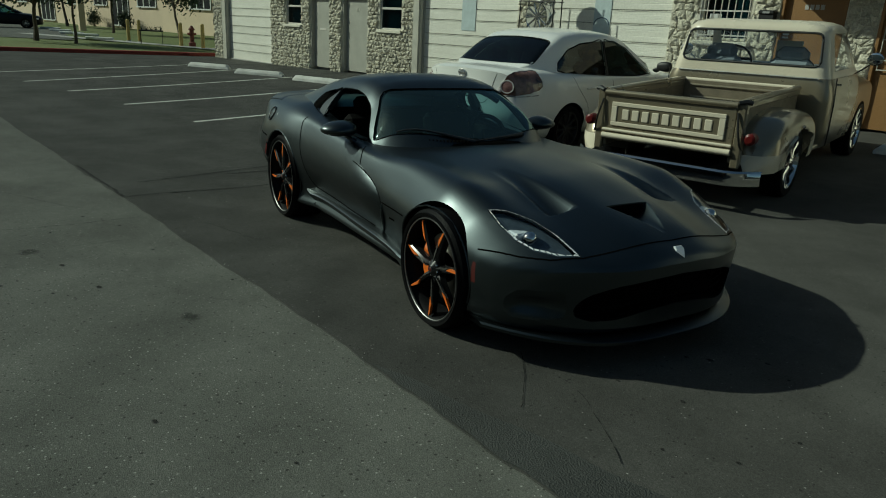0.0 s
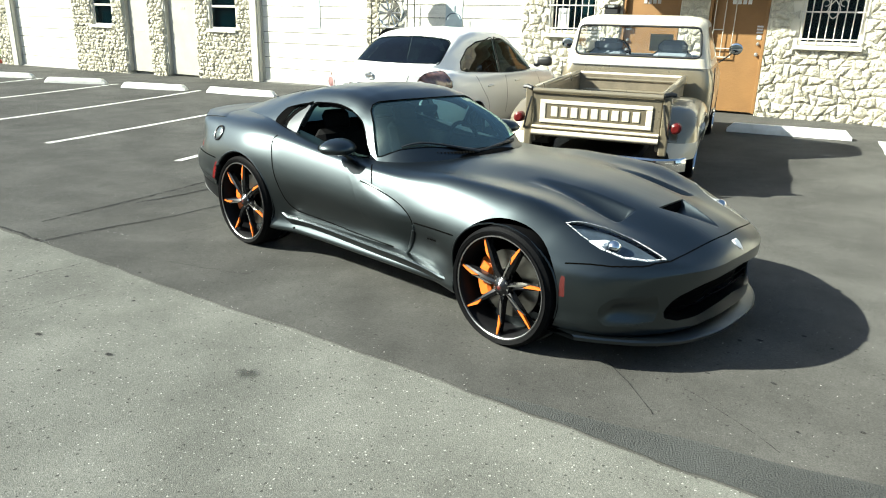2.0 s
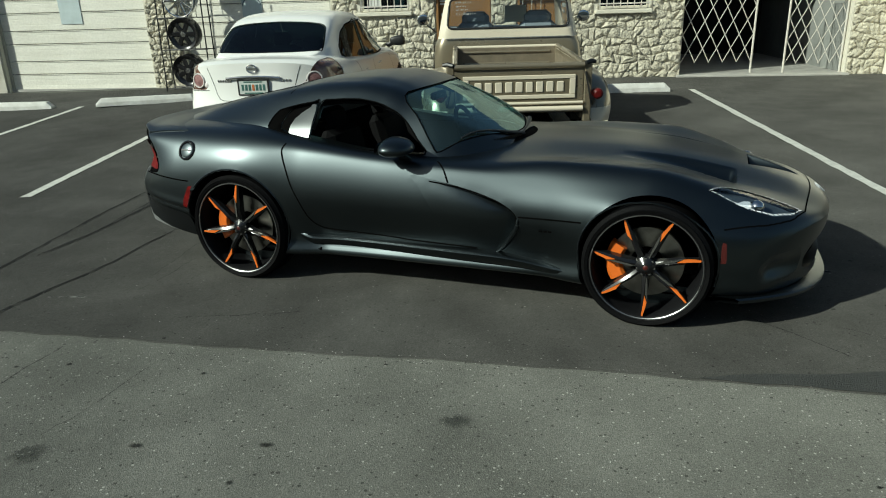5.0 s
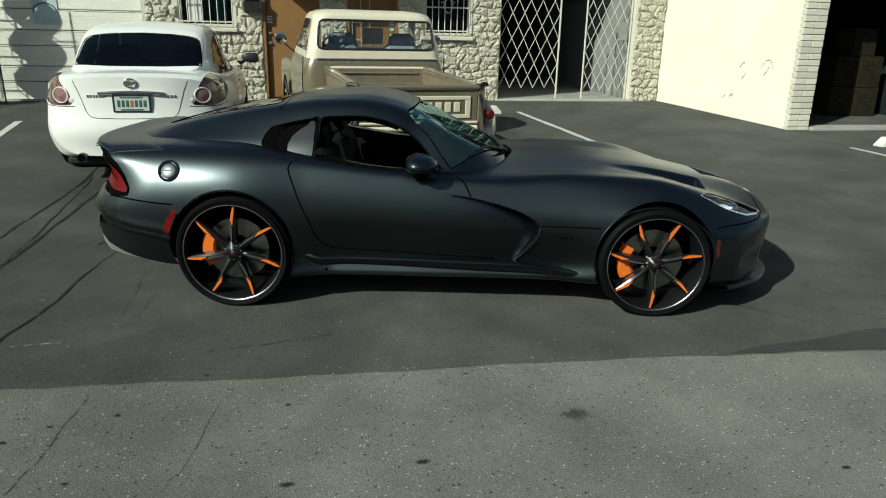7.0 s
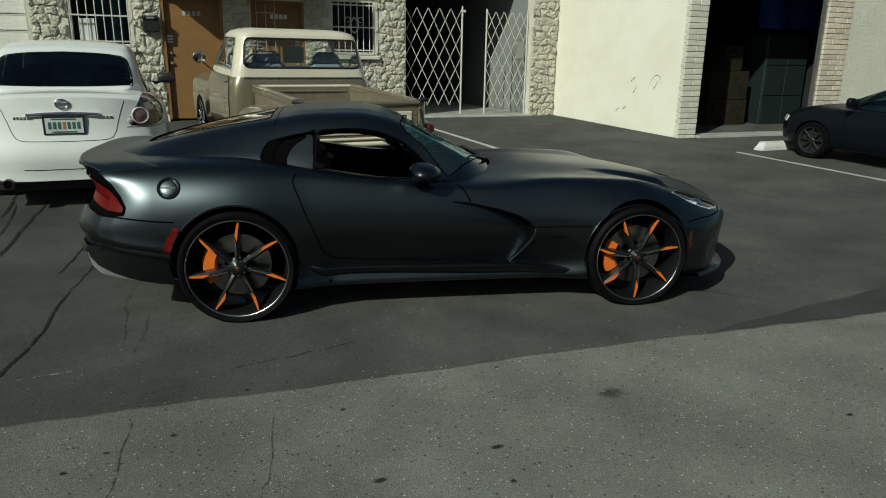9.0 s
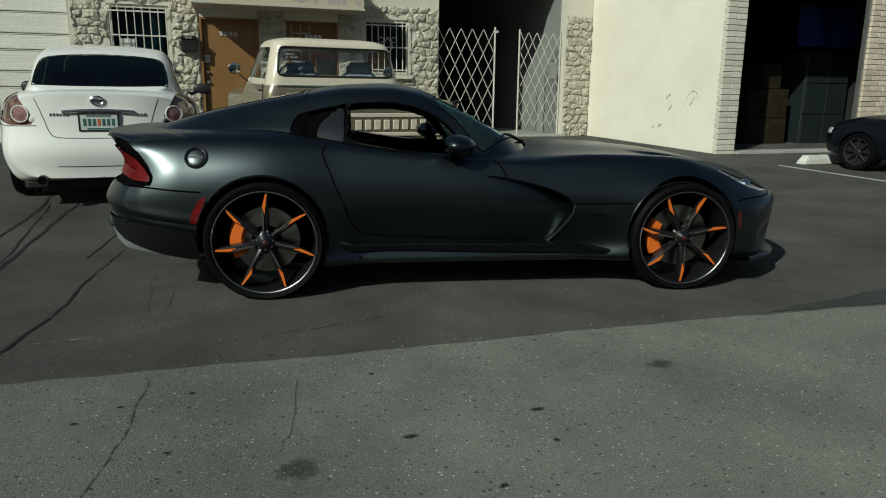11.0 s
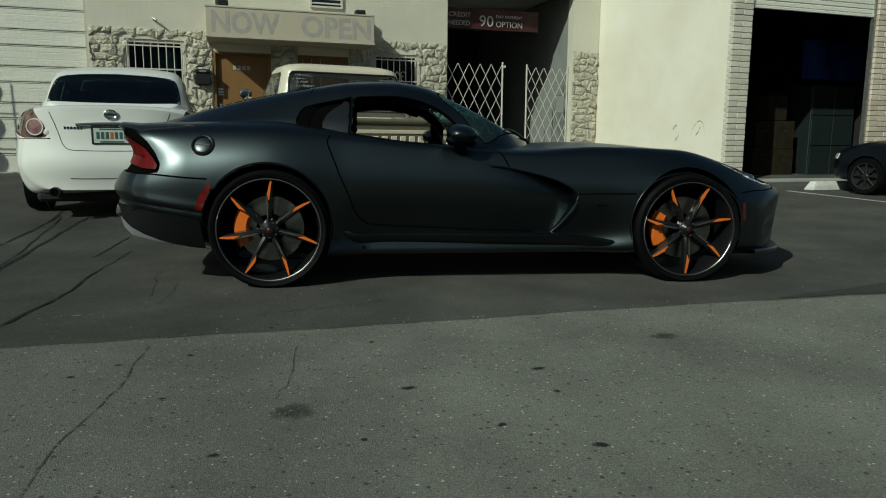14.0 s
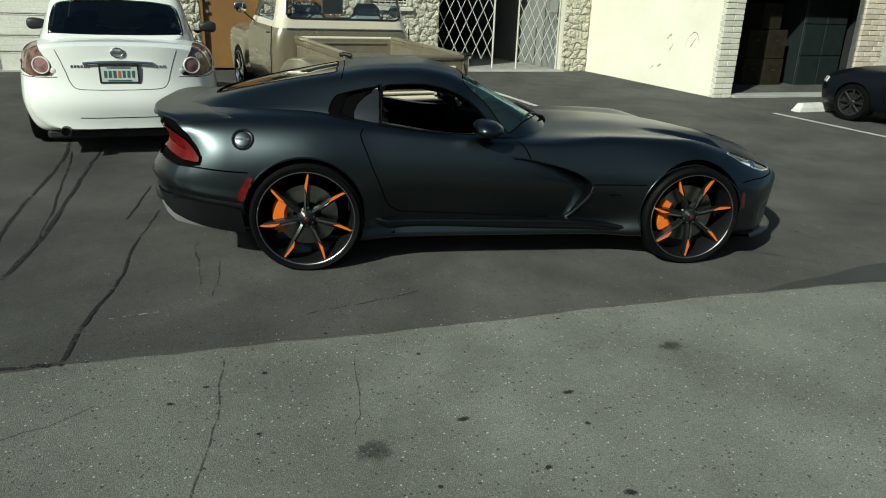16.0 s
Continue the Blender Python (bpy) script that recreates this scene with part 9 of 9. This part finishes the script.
box(bm, -8.4, 46.4, -8.3, 0.5, 4.4, 4.65, 0.02)
part("roof", bm, "concrete", hs)
for x0, x1, z0, z1 in ((2.6, 5.6, 1.95, 3.5), (10.8, 14.0, 1.95, 3.5), (15.6, 18.7, 0.3, 3.5), (19.6, 22.2, 1.95, 3.5), (25.5, 28.0, 1.95, 3.5), (31.2, 34.5, 0.3, 3.5), (38.0, 41.0, 1.95, 3.5)):
    bm = bmesh.new()
    box(bm, x0, x1, 0.0, 0.03, z0, z1)
    w = part("window", bm, "farwindow", hs, "dark barred window")
    for k in range(4):
        bm = bmesh.new()
        box(bm, x0 + (x1 - x0 - 0.1) * k / 3, x0 + (x1 - x0 - 0.1) * k / 3 + 0.1, 0.03, 0.07, z0, z1)
        part("mullion", bm, "paper", w)
    for z in (z0, z1 - 0.06):
        bm = bmesh.new()
        box(bm, x0 - 0.06, x1 + 0.06, 0.07, 0.13, z, z + 0.1)
        part("frame", bm, "paper", w)
for x, y in ((-66.35, 17.95), (-60.4, 18.6)):
    sb = thing("shrub", "dark leafy shrub against the house wall", "shrub", Matrix.Translation((x, y, 0.05)), group="shrubs by the house")
    bm = bmesh.new()
    for k in range(900):
        p = Vector((random.gauss(0, 0.28), random.gauss(0, 0.28), 0.85 + random.gauss(0, 0.34)))
        u = Vector((random.uniform(-1, 1), random.uniform(-1, 1), random.uniform(-1, 1))) * 0.12
        v = Vector((random.uniform(-1, 1), random.uniform(-1, 1), random.uniform(-1, 1))) * 0.08
        bm.faces.new([bm.verts.new(q) for q in (p - u, p + v, p + u)])
    part("foliage", bm, "leaf", sb)
    bm = bmesh.new()
    tube(bm, [(0, 0, 0), (0.02, 0, 0.9)], 0.05, 6)
    part("stem", bm, "bark", sb)

# ---- cast stones and bricks ----
def stone_cells(x0, x1, z0, z1, cw, ch, seed, holes=()):
    """Irregular six-sided cells of a jittered staggered lattice, cut to the field."""
    rnd = random.Random(seed)
    nx, nz = max(1, round((x1 - x0) / cw)), max(1, round((z1 - z0) / ch))
    cw, ch = (x1 - x0) / nx, (z1 - z0) / nz
    J = {}

    def pt(i, j, k):
        key = (i, j, k)
        if key not in J:
            J[key] = (rnd.uniform(-0.36, 0.36) * cw, rnd.uniform(-0.36, 0.36) * ch)
        return J[key]
    out = []
    for j in range(nz):
        off = 0.5 * (j % 2)
        for i in range(-1, nx + 1):
            corners = []
            for key, fx, fz in (((2 * i + j % 2, j, 0), 0.0, 0.0), ((2 * i + 1 + j % 2, j, 0), 0.5, 0.0), ((2 * i + 2 + j % 2, j, 0), 1.0, 0.0), ((2 * i + 2 + j % 2, j + 1, 0), 1.0, 1.0), ((2 * i + 1 + j % 2, j + 1, 0), 0.5, 1.0), ((2 * i + j % 2, j + 1, 0), 0.0, 1.0)):
                dx, dz = pt(*key)
                corners.append((min(x1, max(x0, x0 + (i + fx + off) * cw + dx)), min(z1, max(z0, z0 + (j + fz) * ch + dz))))
            cx, cz = sum(c[0] for c in corners) / 6, sum(c[1] for c in corners) / 6
            w = max(c[0] for c in corners) - min(c[0] for c in corners)
            if w < 0.05 or any(a - 0.02 < cx < b + 0.02 and c - 0.02 < cz < d + 0.02 for a, b, c, d in holes):
                continue
            if holes:
                fixed = []
                for px, pz in corners:
                    for a, b, c, d in holes:
                        if a < px < b and c < pz < d:
                            m = min((px - a, "a"), (b - px, "b"), (pz - c, "c"), (d - pz, "d"))[1]
                            px, pz = {"a": (a, pz), "b": (b, pz), "c": (px, c), "d": (px, d)}[m]
                    fixed.append((px, pz))
                corners = fixed
            out.append((cx, cz, corners))
    return out, rnd


def stone_mesh(bm, cx, cz, corners, rnd, depth, place):
    """One rough stone: an uneven outline, a steep flank and a lumpy crown."""
    d = depth * rnd.uniform(0.6, 1.5)
    outline_pts = []
    for (x0, z0), (x1, z1) in zip(corners, corners[1:] + corners[:1]):
        outline_pts.append((x0, z0))
        if math.hypot(x1 - x0, z1 - z0) > 0.03:
            q = rnd.uniform(0.35, 0.65)
            k = rnd.uniform(0.92, 1.0)
            outline_pts.append((cx + (x0 + (x1 - x0) * q - cx) * k, cz + (z0 + (z1 - z0) * q - cz) * k))
    base, mid, top = [], [], []
    for x, z in outline_pts:
        ux, uz = x - cx, z - cz
        base.append(bm.verts.new(place(cx + ux * 0.985, 0.0, cz + uz * 0.985)))
        k = rnd.uniform(0.76, 0.92)
        mid.append(bm.verts.new(place(cx + ux * k, -d * rnd.uniform(0.45, 0.95), cz + uz * k)))
        k = rnd.uniform(0.34, 0.52)
        top.append(bm.verts.new(place(cx + ux * k, -d * rnd.uniform(0.75, 1.35), cz + uz * k)))
    crown = bm.verts.new(place(cx, -d * rnd.uniform(0.8, 1.3), cz))
    n = len(outline_pts)
    for j in range(n):
        k = (j + 1) % n
        bm.faces.new((base[j], base[k], mid[k], mid[j]))
        bm.faces.new((mid[j], mid[k], top[k], top[j]))
        bm.faces.new((top[j], top[k], crown))


STONE_FIELDS = [(-23.5, -22.76, ()), (-19.05, -16.56, (WINDOWS[0],)), (-15.41, -14.77, ()), (-13.44, -11.36, (WINDOWS[1],)), (-7.60, -6.87, ())]
STONE_NEAR = [(-3.64, -1.57, (WINDOWS[2],)), (-0.49, 0.0, ()), (1.01, 3.06, (WINDOWS[3],)), (5.99, 6.61, ())]
for n, (a, b, hs_) in enumerate(STONE_FIELDS):
    bm = bmesh.new()
    hh = [(h[0] - 0.02, h[1] + 0.02, h[2] - 0.07, h[3] + 0.01) for h in hs_]
    cells, rnd = stone_cells(a, b, ground_z((a + b) / 2, WALL_Y) - 0.04, STONE_TOP, 0.145, 0.115, 20 + n, hh)
    for cx, cz, cs in cells:
        stone_mesh(bm, cx, cz, cs, rnd, 0.036, lambda x, y, z: (x, WALL_Y + 0.027 + y, z))
    bmesh.ops.recalc_face_normals(bm, faces=bm.faces)
    tagged(part("stone_facing", bm, "stone", smooth=70), "pale rough cast-stone facing of small stones", "stone facing", kind="stuff")
for n, (a, b, hs_) in enumerate(STONE_NEAR):
    field = thing("stone_facing", "pale rough cast-stone facing on the front wall", "stone facing", kind="structure")
    hh = [(h[0] - 0.02, h[1] + 0.02, h[2] - 0.06, h[3] + 0.01) for h in hs_]
    cells, rnd = stone_cells(a, b, ground_z((a + b) / 2, WALL_Y) - 0.04, STONE_TOP, 0.21, 0.155, 40 + n, hh)
    for cx, cz, cs in cells:
        bm = bmesh.new()
        stone_mesh(bm, cx, cz, cs, rnd, 0.028, lambda x, y, z: (x, WALL_Y + 0.027 + y, z))
        bmesh.ops.recalc_face_normals(bm, faces=bm.faces)
        part("stone", bm, "stone", field, smooth=70)


def brick_pier(x0, x1, y0, y1, mat, label):
    pier = thing("brick_pier", label, "pier", kind="structure")
    boxpart("core", "brickjoint", pier, x0 + 0.012, x1 - 0.012, y0 + 0.012, y1 - 0.012, -0.1, TOP)
    course, z, k = 0.098, 0.05, 0
    made = {}
    while z + course < TOP:
        if k % 2:
            cuts = [x0, x0 + (x1 - x0) * 0.5, x1] if x1 - x0 < 0.5 else [x0, x0 + 0.2, x0 + 0.5, x1]
        else:
            cuts = [x0, x1] if x1 - x0 < 0.5 else [x0, x0 + 0.4, x1]
        for a, b in zip(cuts, cuts[1:]):
            key = round(b - a, 3)
            if key not in made:
                bm = bmesh.new()
                box(bm, 0.004, key - 0.004, 0, y1 - y0, 0.005, course - 0.005, 0.006)
                ob = part("brick", bm, mat, pier)
                made[key] = ob.data
            else:
                ob = new("brick", made[key])
                ob.parent = pier
            ob.matrix_basis = Matrix.Translation((a, y0 + random.uniform(-0.006, 0.004), z)) @ Matrix.Rotation(random.uniform(-0.006, 0.006), 4, "Z")
        z += course
        k += 1


brick_pier(7.05, 7.46, BAY_Y - 0.02, BAY_Y + 0.38, "brick", "white painted slump-brick pier at the wall's end")
brick_pier(10.34, 10.97, BAY_Y - 0.02, BAY_Y + 0.16, "redbrick", "worn white and red brick pier beside the bay")
